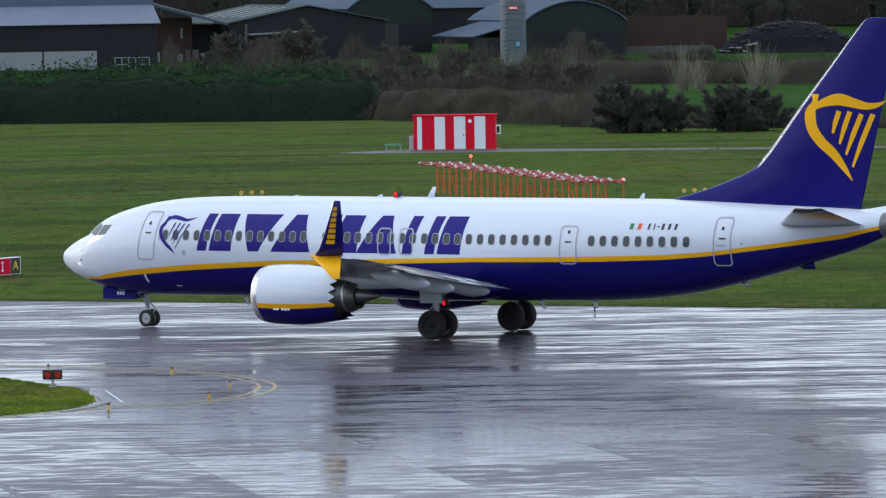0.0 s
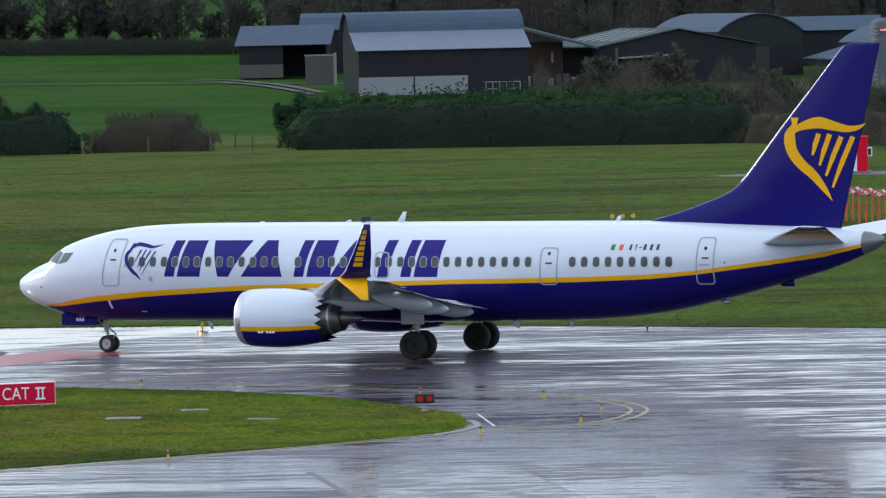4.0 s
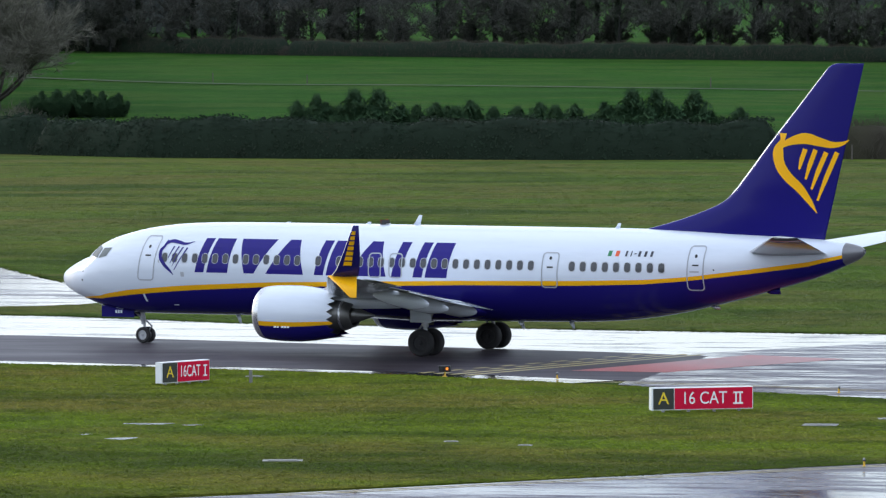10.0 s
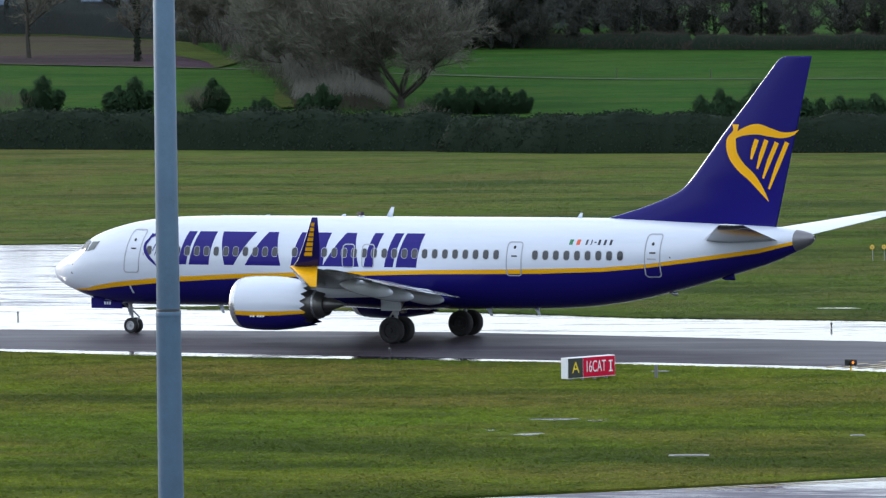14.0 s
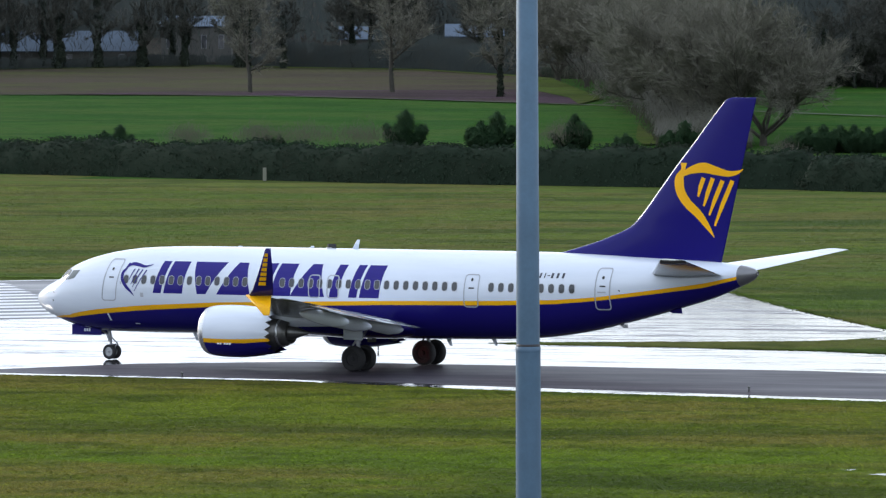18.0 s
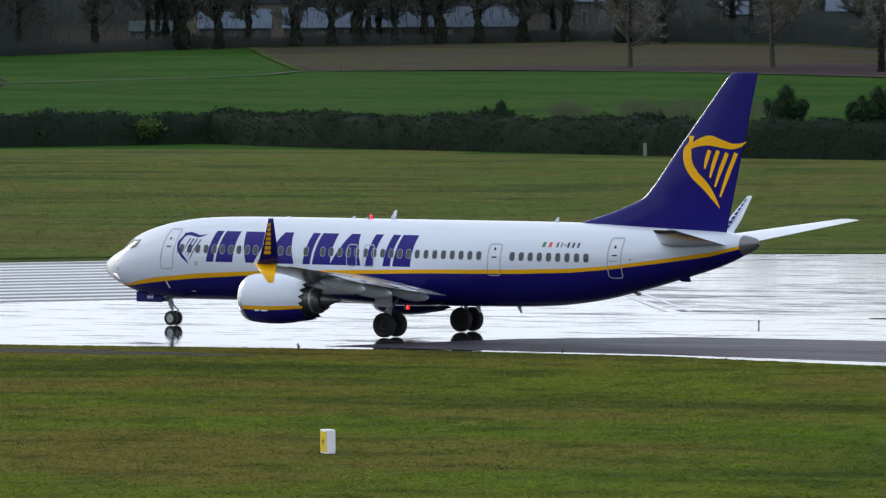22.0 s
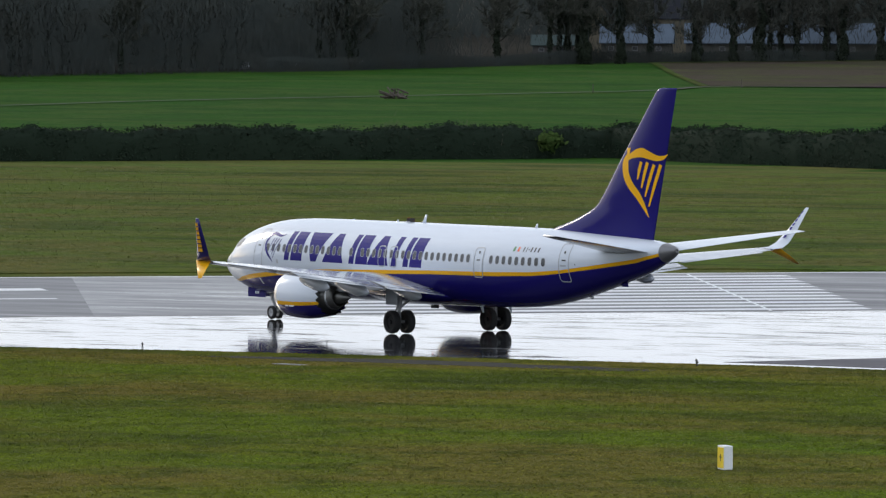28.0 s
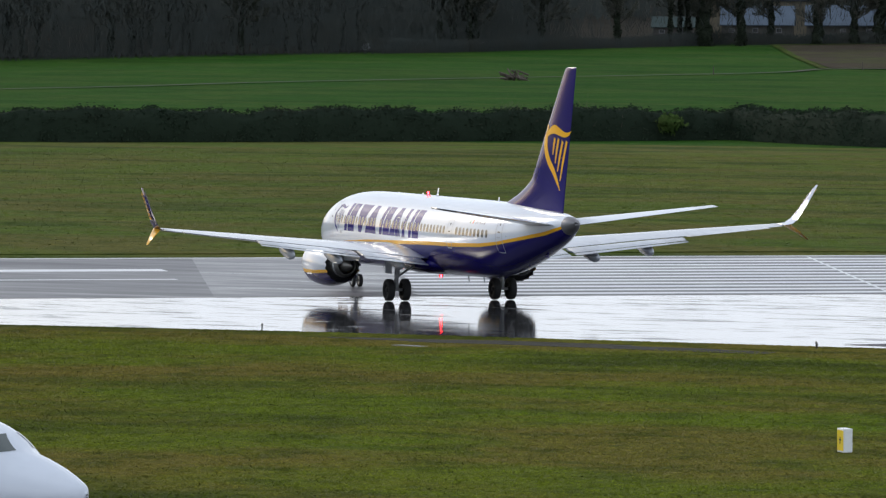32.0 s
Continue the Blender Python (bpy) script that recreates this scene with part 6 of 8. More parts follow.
def spreading_tree(seed, h, wide=1.0):
    """Old hedgerow tree: forks low into wide arching limbs and a round haze of twigs."""
    rng = random.Random(seed)
    V, F, TV, TF = [], [], [], []

    def limb(a, b, r0, r1, sides):
        q = (b - a).to_track_quat('Z', 'Y')
        n = len(V)
        for p, r in ((a, r0), (b, r1)):
            for k in range(sides):
                g = 2 * math.pi * k / sides
                V.append(p + q @ Vector((r * math.cos(g), r * math.sin(g), 0)))
        for k in range(sides):
            F.append((n + k, n + (k + 1) % sides, n + sides + (k + 1) % sides, n + sides + k))

    def twigs(p, d, ln, count):
        for _ in range(count):
            e = (d + Vector((rng.gauss(0, 0.5), rng.gauss(0, 0.5), rng.gauss(0.15, 0.4)))).normalized()
            b = p + e * ln * rng.uniform(0.5, 1.3)
            s = e.cross(Vector((rng.uniform(-1, 1), rng.uniform(-1, 1), rng.uniform(-1, 1))))
            s = s.normalized() * 0.034 if s.length > 1e-6 else Vector((0.03, 0, 0))
            n = len(TV)
            TV.extend([p - s, p + s, b])
            TF.append((n, n + 1, n + 2))

    def grow(p, d, ln, r, level):
        for s in range(4):
            d = (d + Vector((rng.gauss(0, 0.15), rng.gauss(0, 0.15), rng.gauss(0.05 if level < 2 else 0.02, 0.09)))).normalized()
            q = p + d * (ln / 4)
            limb(p, q, r, r * 0.82, 6 if level == 0 else (4 if level == 1 else 3))
            p, r = q, r * 0.82
            if level < 3 and s > (0 if level == 0 else -1):
                for _ in range(2 if level < 2 else 1):
                    g = Vector((rng.gauss(0, 1), rng.gauss(0, 1), rng.gauss(0.25, 0.6))).normalized()
                    grow(p, (d * 0.9 + g * 0.75).normalized(), ln * rng.uniform(0.42, 0.62), r * 0.55, level + 1)
            if level >= 2:
                twigs(p, d, 1.5, 3)
        twigs(p, d, 1.7, 6)

    limb(Vector((0, 0, -0.3)), Vector((0.1, 0, h * 0.12)), 0.55, 0.42, 8)
    n = 8
    for k in range(n):
        a = 6.283 * k / n + rng.uniform(-0.3, 0.3)
        out = rng.uniform(0.2, 1.5) * wide
        d = Vector((math.cos(a) * out, math.sin(a) * out, rng.uniform(0.5, 1.0))).normalized()
        grow(Vector((0.1, 0, h * rng.uniform(0.03, 0.12))), d, h * rng.uniform(0.5, 0.66), 0.24, 0)
    ob = new("bare_tree", mesh_from("bare_tree", V, F, (BARK,), None, True))
    part_mesh("crown", mesh_from("crown", TV, TF, (TWIG,)), ob)
    return tagged(ob, "wide old leafless tree with a haze of grey twigs", "tree", group="bare field trees")


def put(x, y, turn=0.0, s=1.0):
    return Matrix.Translation((x, y, terrain(x, y) - 0.1)) @ Matrix.Rotation(turn, 4, 'Z') @ Matrix.Scale(s, 4)


def place(ob, m):
    ob.location, ob.rotation_euler = m.translation, m.to_euler()


field_oak_a = bare_tree(11, 19, 0.75, 0.08, 0.22, 0.35, TWIG, 1.5)
place(field_oak_a, put(-336, 927))
field_oak_b = bare_tree(12, 20, 0.75, 0.05, 0.22, 0.35, TWIG, 1.5)
place(field_oak_b, put(-312, 931))
ivy_oak = bare_tree(13, 19, 0.6, 1.3, 0.22, 0.5)
place(ivy_oak, put(-287, 912))
old_tree = spreading_tree(21, 16)
place(old_tree, put(-196, 737))
upright = [spreading_tree(22, 16, 0.4), spreading_tree(23, 17, 0.5)]
for k, (az, r) in enumerate(((-15.36, 768), (-15.66, 782), (-15.34, 800), (-15.74, 812), (-15.48, 838), (-15.86, 850), (-15.50, 872), (-15.98, 888), (-15.66, 912), (-16.14, 930), (-15.82, 955), (-16.36, 975), (-16.06, 1000), (-16.62, 1012), (-16.34, 1036), (-16.90, 1044))):
    m = put(r * math.sin(radians(az)), r * math.cos(radians(az)), k * 1.9, 0.94 + 0.1 * math.sin(k * 2.7))
    if k < 2:
        place(upright[k], m)
    else:
        copy_thing(upright[k % 2], m)


def hedgerow_fill(count, seed, low, high, length, width, lean, mat, label):
    """Twigs that fill the strip between the upright trees, thinning to its open side."""
    rng = np.random.default_rng(seed)
    C = []
    for _ in range(count):
        r = 752 + 300 * rng.uniform(0, 1) ** 1.3
        left = lerp_table([(740, -15.88), (830, -16.12), (905, -16.38), (1000, -16.78), (1060, -17.15)], r)
        right = lerp_table([(740, -14.98), (800, -15.08), (1060, -15.6)], r)
        u = rng.uniform(0, 1)
        az = left + (right - left) * u
        x, y = r * math.sin(radians(az)), r * math.cos(radians(az))
        dome = (0.32 + 0.68 * math.sin(math.pi * min(1.0, 0.06 + u * 0.98)) ** 0.6) * (0.85 + 0.15 * math.sin(r * 0.21 + az * 9)) * min(1.0, 0.30 + (r - 750) / 75)
        C.append((x, y, terrain(x, y) + low + (high * dome - low) * rng.uniform(0, 1) ** 0.8))
    ob = new("hedgerow_thicket", even(stuff_mesh("hedgerow_thicket", *brush(np.array(C), rng, length, width, lean), mat)))
    return tagged(ob, label, "thicket", kind="stuff")


HEDGEROW_TWIG = leaf_mat("hedgerow_twigs", (0.080, 0.081, 0.067), (0.145, 0.142, 0.118), (0.100, 0.101, 0.080))
hedgerow_fill(24000, 91, 2.5, 14.0, 1.9, 0.055, 0.5, HEDGEROW_TWIG, "grey haze of fine leafless twigs along the hedgerow")
hedgerow_fill(16000, 92, 0.0, 6.5, 1.4, 0.06, 0.5, BRAMBLE_LEAF, "brown leafless underwood at the foot of the hedgerow")
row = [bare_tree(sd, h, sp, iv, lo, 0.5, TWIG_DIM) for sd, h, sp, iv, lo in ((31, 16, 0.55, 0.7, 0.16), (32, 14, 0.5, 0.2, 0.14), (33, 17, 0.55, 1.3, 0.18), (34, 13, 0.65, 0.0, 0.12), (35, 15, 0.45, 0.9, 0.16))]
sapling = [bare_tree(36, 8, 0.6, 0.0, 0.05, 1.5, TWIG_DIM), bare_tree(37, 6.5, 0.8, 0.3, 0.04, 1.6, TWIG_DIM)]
rnd = random.Random(5)
first = set()
azs = [-13.51, -13.15, -12.96, -12.57, -12.24, -11.8, -11.63, -11.35, -11.0, -10.57, -10.24, -9.74, -9.57, -9.24, -8.8, -8.46, -8.07, -7.91, -7.41, -6.91, -6.46, -14.0, -14.3, -14.8, -6.2, -5.7, -5.3, -12.75, -13.7, -10.0, -9.0, -8.25, -7.15, -6.7]
for k, az in enumerate(azs):
    r = lerp_table([(-15, 996), (-13, 990), (-10, 978), (-6, 950), (-5, 946)], az) + rnd.uniform(0, 14)
    x, y = r * math.sin(radians(az)), r * math.cos(radians(az))
    i = (k * 7 + k // 3) % 5
    m = put(x, y, rnd.uniform(0, 6.28))
    if i in first:
        copy_thing(row[i], m)
    else:
        first.add(i)
        place(row[i], m)


for k in range(30):  # thin growth between the row's trees
    az = -14.7 + 9.6 * (k / 29) ** 1.15 + rnd.uniform(-0.08, 0.08)
    r = lerp_table([(-15, 1000), (-13, 994), (-10, 982), (-6, 954), (-5, 950)], az) + rnd.uniform(0, 10)
    m = put(r * math.sin(radians(az)), r * math.cos(radians(az)), rnd.uniform(0, 6.28), rnd.uniform(0.8, 1.2))
    if k < 2:
        place(sapling[k], m)
    else:
        copy_thing(sapling[k % 2], m)


# ---- woodland on the rise: rows of trees over dark undergrowth ----
EDGE = [(-760, 640), (-620, 770), (-536, 885), (-505, 940), (-488, 963), (-460, 1033), (-434, 1047), (-400, 1081), (-350, 1062), (-312, 1020)]


def along(t):
    lens = [math.hypot(b[0] - a[0], b[1] - a[1]) for a, b in zip(EDGE, EDGE[1:])]
    u = t * sum(lens)
    for (a, b), ln in zip(zip(EDGE, EDGE[1:]), lens):
        if u <= ln:
            break
        u -= ln
    k = min(1.0, u / ln)
    nx, ny = -(b[1] - a[1]) / ln, (b[0] - a[0]) / ln
    return a[0] + (b[0] - a[0]) * k, a[1] + (b[1] - a[1]) * k, nx, ny


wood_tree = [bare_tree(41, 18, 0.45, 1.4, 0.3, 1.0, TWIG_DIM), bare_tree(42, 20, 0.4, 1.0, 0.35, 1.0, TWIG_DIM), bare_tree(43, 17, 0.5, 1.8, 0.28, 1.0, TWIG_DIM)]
first = set()
for k in range(170):
    t = rnd.uniform(0.12, 0.99)
    x, y, nx, ny = along(t)
    depth = rnd.uniform(3, 60) if t < 0.62 else rnd.choice((rnd.uniform(2, 8), rnd.uniform(45, 80), rnd.uniform(45, 90)))
    x, y = x + nx * depth, y + ny * depth
    i = k % 3
    m = put(x, y, rnd.uniform(0, 6.28))
    if i in first:
        copy_thing(wood_tree[i], m)
    else:
        first.add(i)
        place(wood_tree[i], m)


# ivy-clad trunks that screen the farmstead
ivy_tree = [bare_tree(44, 17, 0.45, 5.0, 0.3, 1.0, TWIG_DIM), bare_tree(45, 18, 0.5, 3.2, 0.3, 1.0, TWIG_DIM)]
for k, az in enumerate((-24.32, -23.97, -23.22, -22.86, -22.60, -22.24, -21.80, -21.42, -20.98, -20.56, -20.0, -19.6)):
    r = lerp_table([(-25, 1118), (-22.5, 1136), (-20.5, 1148), (-19, 1120)], az)
    x, y = r * math.sin(radians(az)), r * math.cos(radians(az))
    if k < 2:
        place(ivy_tree[k], put(x, y, k))
    else:
        copy_thing(ivy_tree[k % 2], put(x, y, k * 1.3, 0.9 + 0.14 * math.sin(k * 2.1)))


def undergrowth(t0, t1, near, far, hgt, count, seed, length, width, label):
    rng = np.random.default_rng(seed)
    C = []
    for _ in range(count):
        x, y, nx, ny = along(rng.uniform(t0, t1))
        d = rng.uniform(near, far)
        z = rng.uniform(0, 1) ** 1.15 * hgt * (0.8 + 0.2 * math.sin(x * 0.13) * math.sin(y * 0.11 + 1))
        C.append((x + nx * d + rng.normal(0, 0.6), y + ny * d, terrain(x + nx * d, y + ny * d) + z))
    ob = new("woodland_undergrowth", even(stuff_mesh("woodland_undergrowth", *brush(np.array(C), rng, length, width), WOOD_SHADE)))
    return tagged(ob, label, "undergrowth", kind="stuff")


undergrowth(0.10, 0.675, 0, 30, 18, 190000, 71, 1.9, 0.10, "deep shaded woodland undergrowth behind the fields")
undergrowth(0.60, 0.87, 0, 5, 3.0, 42000, 72, 0.9, 0.09, "low dark thicket along the wood edge")
undergrowth(0.86, 1.0, 0, 7, 6.4, 42000, 74, 1.3, 0.09, "dark leafless thicket along the wood edge")
undergrowth(0.60, 1.0, 42, 110, 21, 90000, 73, 2.2, 0.20, "dim brown woodland behind the farmstead")
rng = np.random.default_rng(9)
C = []
for _ in range(50000):
    az = rng.uniform(-40, 12)
    r = 1330 + rng.uniform(0, 60) + 60 * math.sin(az * 0.5)
    x, y = r * math.sin(radians(az)), r * math.cos(radians(az))
    C.append((x, y, terrain(x, y) + rng.uniform(0, 1) * (15 + 4 * math.sin(az * 2.1))))
tagged(new("distant_wood", even(stuff_mesh("distant_wood", *brush(np.array(C), rng, 3.5, 0.6), WOOD_SHADE))), "dim distant winter wood on the rise", "wood", kind="stuff")


# twiggy canopy that closes the far field row
C = []
for _ in range(13000):
    az = rng.uniform(-14.9, -9.3) if rng.random() < 0.68 else rng.uniform(-9.3, -4.8)
    r = lerp_table([(-15, 1004), (-13, 1000), (-10, 990), (-6, 962), (-5, 958)], az) + rng.uniform(0, 12)
    x, y = r * math.sin(radians(az)), r * math.cos(radians(az))
    gap = 0.5 + 0.5 * math.sin(az * 23) * math.sin(az * 9.1 + 1)
    C.append((x, y, terrain(x, y) + 2.0 + 5.0 * gap + rng.uniform(0, 1) ** 0.6 * (11 + 3 * math.sin(az * 5.1))))
tagged(new("hedgerow_canopy", even(stuff_mesh("hedgerow_canopy", *brush(np.array(C), rng, 2.4, 0.13, 0.5), WOOD_SHADE))), "thin dark twigs of the far hedgerow", "wood", kind="stuff")


C = []
for _ in range(4500):
    az = rng.uniform(-25.4, -19.2)
    r = lerp_table([(-25.5, 1112), (-22.5, 1132), (-20.5, 1144), (-19, 1116)], az) + rng.uniform(0, 8)
    x, y = r * math.sin(radians(az)), r * math.cos(radians(az))
    C.append((x, y, terrain(x, y) + 1.0 + rng.uniform(0, 1) ** 0.55 * (15 + 3 * math.sin(az * 7.1))))
tagged(new("screen_canopy", even(stuff_mesh("screen_canopy", *brush(np.array(C), rng, 2.4, 0.15, 0.45), WOOD_SHADE))), "dim bare twigs before the farmstead", "wood", kind="stuff")


# ---- fields and tracks on the slope ----
def draped(name, outline, lift, mat, label, category):
    bm = bmesh.new()
    fc = bm.faces.new([bm.verts.new((x, y, 0)) for x, y in outline])
    bm.normal_update()
    if fc.normal.z < 0:
        fc.normal_flip()
    bmesh.ops.triangulate(bm, faces=bm.faces[:])
    for _ in range(3):
        bmesh.ops.subdivide_edges(bm, edges=[e for e in bm.edges if e.calc_length() > 18], cuts=1)
        bmesh.ops.triangulate(bm, faces=bm.faces[:])
    for v in bm.verts:
        v.co.z = terrain(v.co.x, v.co.y) + lift
    return tagged(part(name, bm, mat), label, category, kind="structure")


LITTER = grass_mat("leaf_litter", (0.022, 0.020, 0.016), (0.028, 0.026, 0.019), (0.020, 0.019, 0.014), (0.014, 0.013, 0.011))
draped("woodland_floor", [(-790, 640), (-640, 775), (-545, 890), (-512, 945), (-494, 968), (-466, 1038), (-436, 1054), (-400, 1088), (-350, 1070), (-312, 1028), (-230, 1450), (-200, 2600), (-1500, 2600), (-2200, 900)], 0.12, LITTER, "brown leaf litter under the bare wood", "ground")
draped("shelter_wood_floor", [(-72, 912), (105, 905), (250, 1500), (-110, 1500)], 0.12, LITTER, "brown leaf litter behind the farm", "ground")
SOIL = grass_mat("stubble_field", (0.060, 0.057, 0.030), (0.060, 0.073, 0.024), (0.062, 0.048, 0.040), (0.046, 0.040, 0.029))
PLOUGH = grass_mat("ploughed_soil", (0.050, 0.038, 0.041), (0.056, 0.046, 0.033), (0.064, 0.040, 0.058), (0.038, 0.029, 0.031))
draped("stubble_field", [(-388, 910), (-420, 970), (-452, 1032), (-402, 1080), (-350, 1060), (-313, 1018), (-290, 940), (-264, 882), (-328, 915)], 0.08, SOIL, "brown ploughed field on the rise", "field")
draped("ploughed_strip", [(-366, 912), (-350, 930), (-320, 942), (-290, 952), (-274, 912), (-265, 883), (-327, 914)], 0.12, PLOUGH, "freshly turned purplish soil at the foot of the field", "field")
VERGE = grass_mat("rank_verge", (0.050, 0.086, 0.014), (0.066, 0.094, 0.016), (0.062, 0.076, 0.020), (0.036, 0.056, 0.013))
draped("field_verge", [(-386.4, 906), (-419, 968), (-451, 1032), (-453, 1033), (-421.5, 970), (-388.6, 907)], 0.14, VERGE, "yellowish rank grass verge beside the ploughed field", "verge")
draped("field_verge", [(-452, 1029), (-402, 1076), (-350, 1057), (-315, 1016), (-312, 1018), (-350, 1061), (-402, 1081), (-453, 1034)], 0.16, VERGE, "yellowish rank grass strip along the ploughed field", "verge")
draped("field_verge", [(-264, 880), (-274, 908), (-291, 944), (-316, 1020), (-308, 1010), (-283, 945), (-268, 908)], 0.18, VERGE, "yellowish rank grass verge below the thicket", "verge")
draped("field_verge", [(-211, 733), (-217, 750), (-227, 785), (-240, 832), (-231, 800), (-219, 765), (-209, 740)], 0.16, VERGE, "yellowish rank grass at the foot of the hedgerow", "verge")
TRACKM = simple("farm_track", (0.080, 0.082, 0.066), 0.9, 0, 0.6, 0.12)
tr = [(-560, 640), (-463, 764), (-438, 813), (-390, 879), (-383, 908), (-328, 911), (-262, 879), (-194, 833), (-150, 829), (-85, 816), (-60, 806)]
xs = [(k, p[0]) for k, p in enumerate(tr)]
ys = [(k, p[1]) for k, p in enumerate(tr)]
pt = [(smooth_table(xs, t / 6), smooth_table(ys, t / 6)) for t in range((len(tr) - 1) * 6 + 1)]
v, f = [], []
for i, (x, y) in enumerate(pt):
    a, b = pt[max(0, i - 1)], pt[min(len(pt) - 1, i + 1)]
    d = Vector((b[0] - a[0], b[1] - a[1])).normalized()
    for s in (0.85, -0.85):
        px, py = x - d.y * s, y + d.x * s
        v.append((px, py, terrain(px, py) + 0.12))
for i in range(len(pt) - 1):
    f.append((2 * i, 2 * i + 1, 2 * i + 3, 2 * i + 2))
tagged(new("farm_track", mesh_from("farm_track", v, f, (TRACKM,))), "thin grey farm track across the pasture", "track", kind="structure")
YARD = simple("yard_mud", (0.115, 0.110, 0.115), 0.8, 0, 0.4, 0.4)
for o in (0.0, 1.9):
    v, f = [], []
    rut = [(x + o * 0.4, y + o * 3.2) for x, y in [(-88.7, 826.2), (-82.9, 820.8), (-75.4, 804.5), (-70.0, 787.9), (-65.9, 772.2)]]
    for i, (x, y) in enumerate(rut):
        a, b = rut[max(0, i - 1)], rut[min(len(rut) - 1, i + 1)]
        d = Vector((b[0] - a[0], b[1] - a[1])).normalized()
        for s in (0.7, -0.7):
            v.append((x - d.y * s, y + d.x * s, terrain(x, y) + 0.12))
    for i in range(len(rut) - 1):
        f.append((2 * i, 2 * i + 1, 2 * i + 3, 2 * i + 2))
    tagged(new("yard_rut", mesh_from("yard_rut", v, f, (YARD,))), "muddy wheel rut leading to the farm sheds", "track", kind="structure")
FENCE = simple("fence_wood", (0.10, 0.09, 0.08), 0.85)
bm = bmesh.new()
tube(bm, (0, 0, -0.1), (0, 0, 1.5), 0.08, 0.07, 6)
post = part("fence_post", bm, FENCE)
tagged(post, "weathered wooden fence post in the pasture", "fence post", group="fence posts")
posts = [(-69.5, 553), (-63, 552.5), (-57, 552), (-53, 552), (-115, 830), (-175, 834), (-190, 838), (-60, 566), (-56, 566), (-225, 612), (-393, 873), (-380, 905)]
for k, (x, y) in enumerate(posts):
    m = put(x, y, k * 0.7)
    if k:
        copy_thing(post, m)
    else:
        place(post, m)
bm = bmesh.new()
box(bm, -0.19, 0.19, -0.13, 0.13, 0, 1.45, 0.05)
tagged(part("boundary_stone", bm, simple("weathered_stone", (0.20, 0.20, 0.16), 0.9, 0, 0.4, 3.0), loc=(-212.8, 591.5, 0)), "pale upright stone before the hedge", "stone")
# log and rubble heap in the far field
HEAP = simple("heap_timber", (0.10, 0.085, 0.075), 0.9, 0, 0.4, 1)
bm = bmesh.new()
for k in range(26):
    c = Vector((rnd.uniform(-1.9, 1.9), rnd.uniform(-1, 1), rnd.uniform(0.1, 1.5) * (1 - 0.3 * rnd.random())))
    d = Vector((rnd.uniform(-1, 1), rnd.uniform(-0.6, 0.6), rnd.uniform(-0.3, 0.6))).normalized()
    tube(bm, c - d * 1.0, c + d * 1.0, 0.16, 0.12, 6)
hp = part("timber_heap", bm, HEAP)
place(hp, put(-411, 836))
tagged(hp, "heap of old timber beside the field track", "heap")

# ---- farm buildings ----
ROOF = simple("roof_sheet_pale", (0.150, 0.182, 0.240), 0.5, 0.15, 0.25, 0.5)
ROOF_G = simple("roof_sheet_green", (0.058, 0.080, 0.078), 0.8, 0.1, 0.3, 0.5)
ROOF_B = simple("roof_sheet_grey", (0.075, 0.104, 0.145), 0.8, 0.15, 0.25, 0.5)
# Dark sheeting, lifted and slightly blued to hold the distance haze.
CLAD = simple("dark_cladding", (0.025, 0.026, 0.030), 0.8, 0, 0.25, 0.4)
BLOCK = simple("block_wall", (0.096, 0.092, 0.088), 0.8, 0, 0.25, 0.6, bumps=0.2)
WHITEWASH = simple("whitewash", (0.220, 0.235, 0.250), 0.7, 0, 0.15, 0.4)
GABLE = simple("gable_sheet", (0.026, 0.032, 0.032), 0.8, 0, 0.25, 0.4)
RUST = simple("rusty_sheet", (0.055, 0.037, 0.030), 0.8, 0, 0.3, 0.5)
STONE = simple("rendered_stone", (0.150, 0.132, 0.098), 0.8, 0, 0.2, 0.4)
SLATE = simple("slate", (0.026, 0.028, 0.036), 0.8, 0, 0.3, 0.8)
ROOF_FAR = simple("weathered_roof_sheet", (0.080, 0.116, 0.165), 0.7, 0, 0.5, 0.35)
FAR_WALL = simple("dim_whitewash", (0.100, 0.100, 0.092), 0.8, 0, 0.35, 0.4)


def prism(bm, outline, y0, y1):
    """Outline in x, z pushed from y0 to y1."""
    a = [bm.verts.new((x, y0, z)) for x, z in outline]
    b = [bm.verts.new((x, y1, z)) for x, z in outline]
    n = len(a)
    bm.faces.new(a)
    bm.faces.new(b[::-1])
    for k in range(n):
        bm.faces.new((a[k], b[k], b[(k + 1) % n], a[(k + 1) % n]))
    bmesh.ops.recalc_face_normals(bm, faces=bm.faces[:])


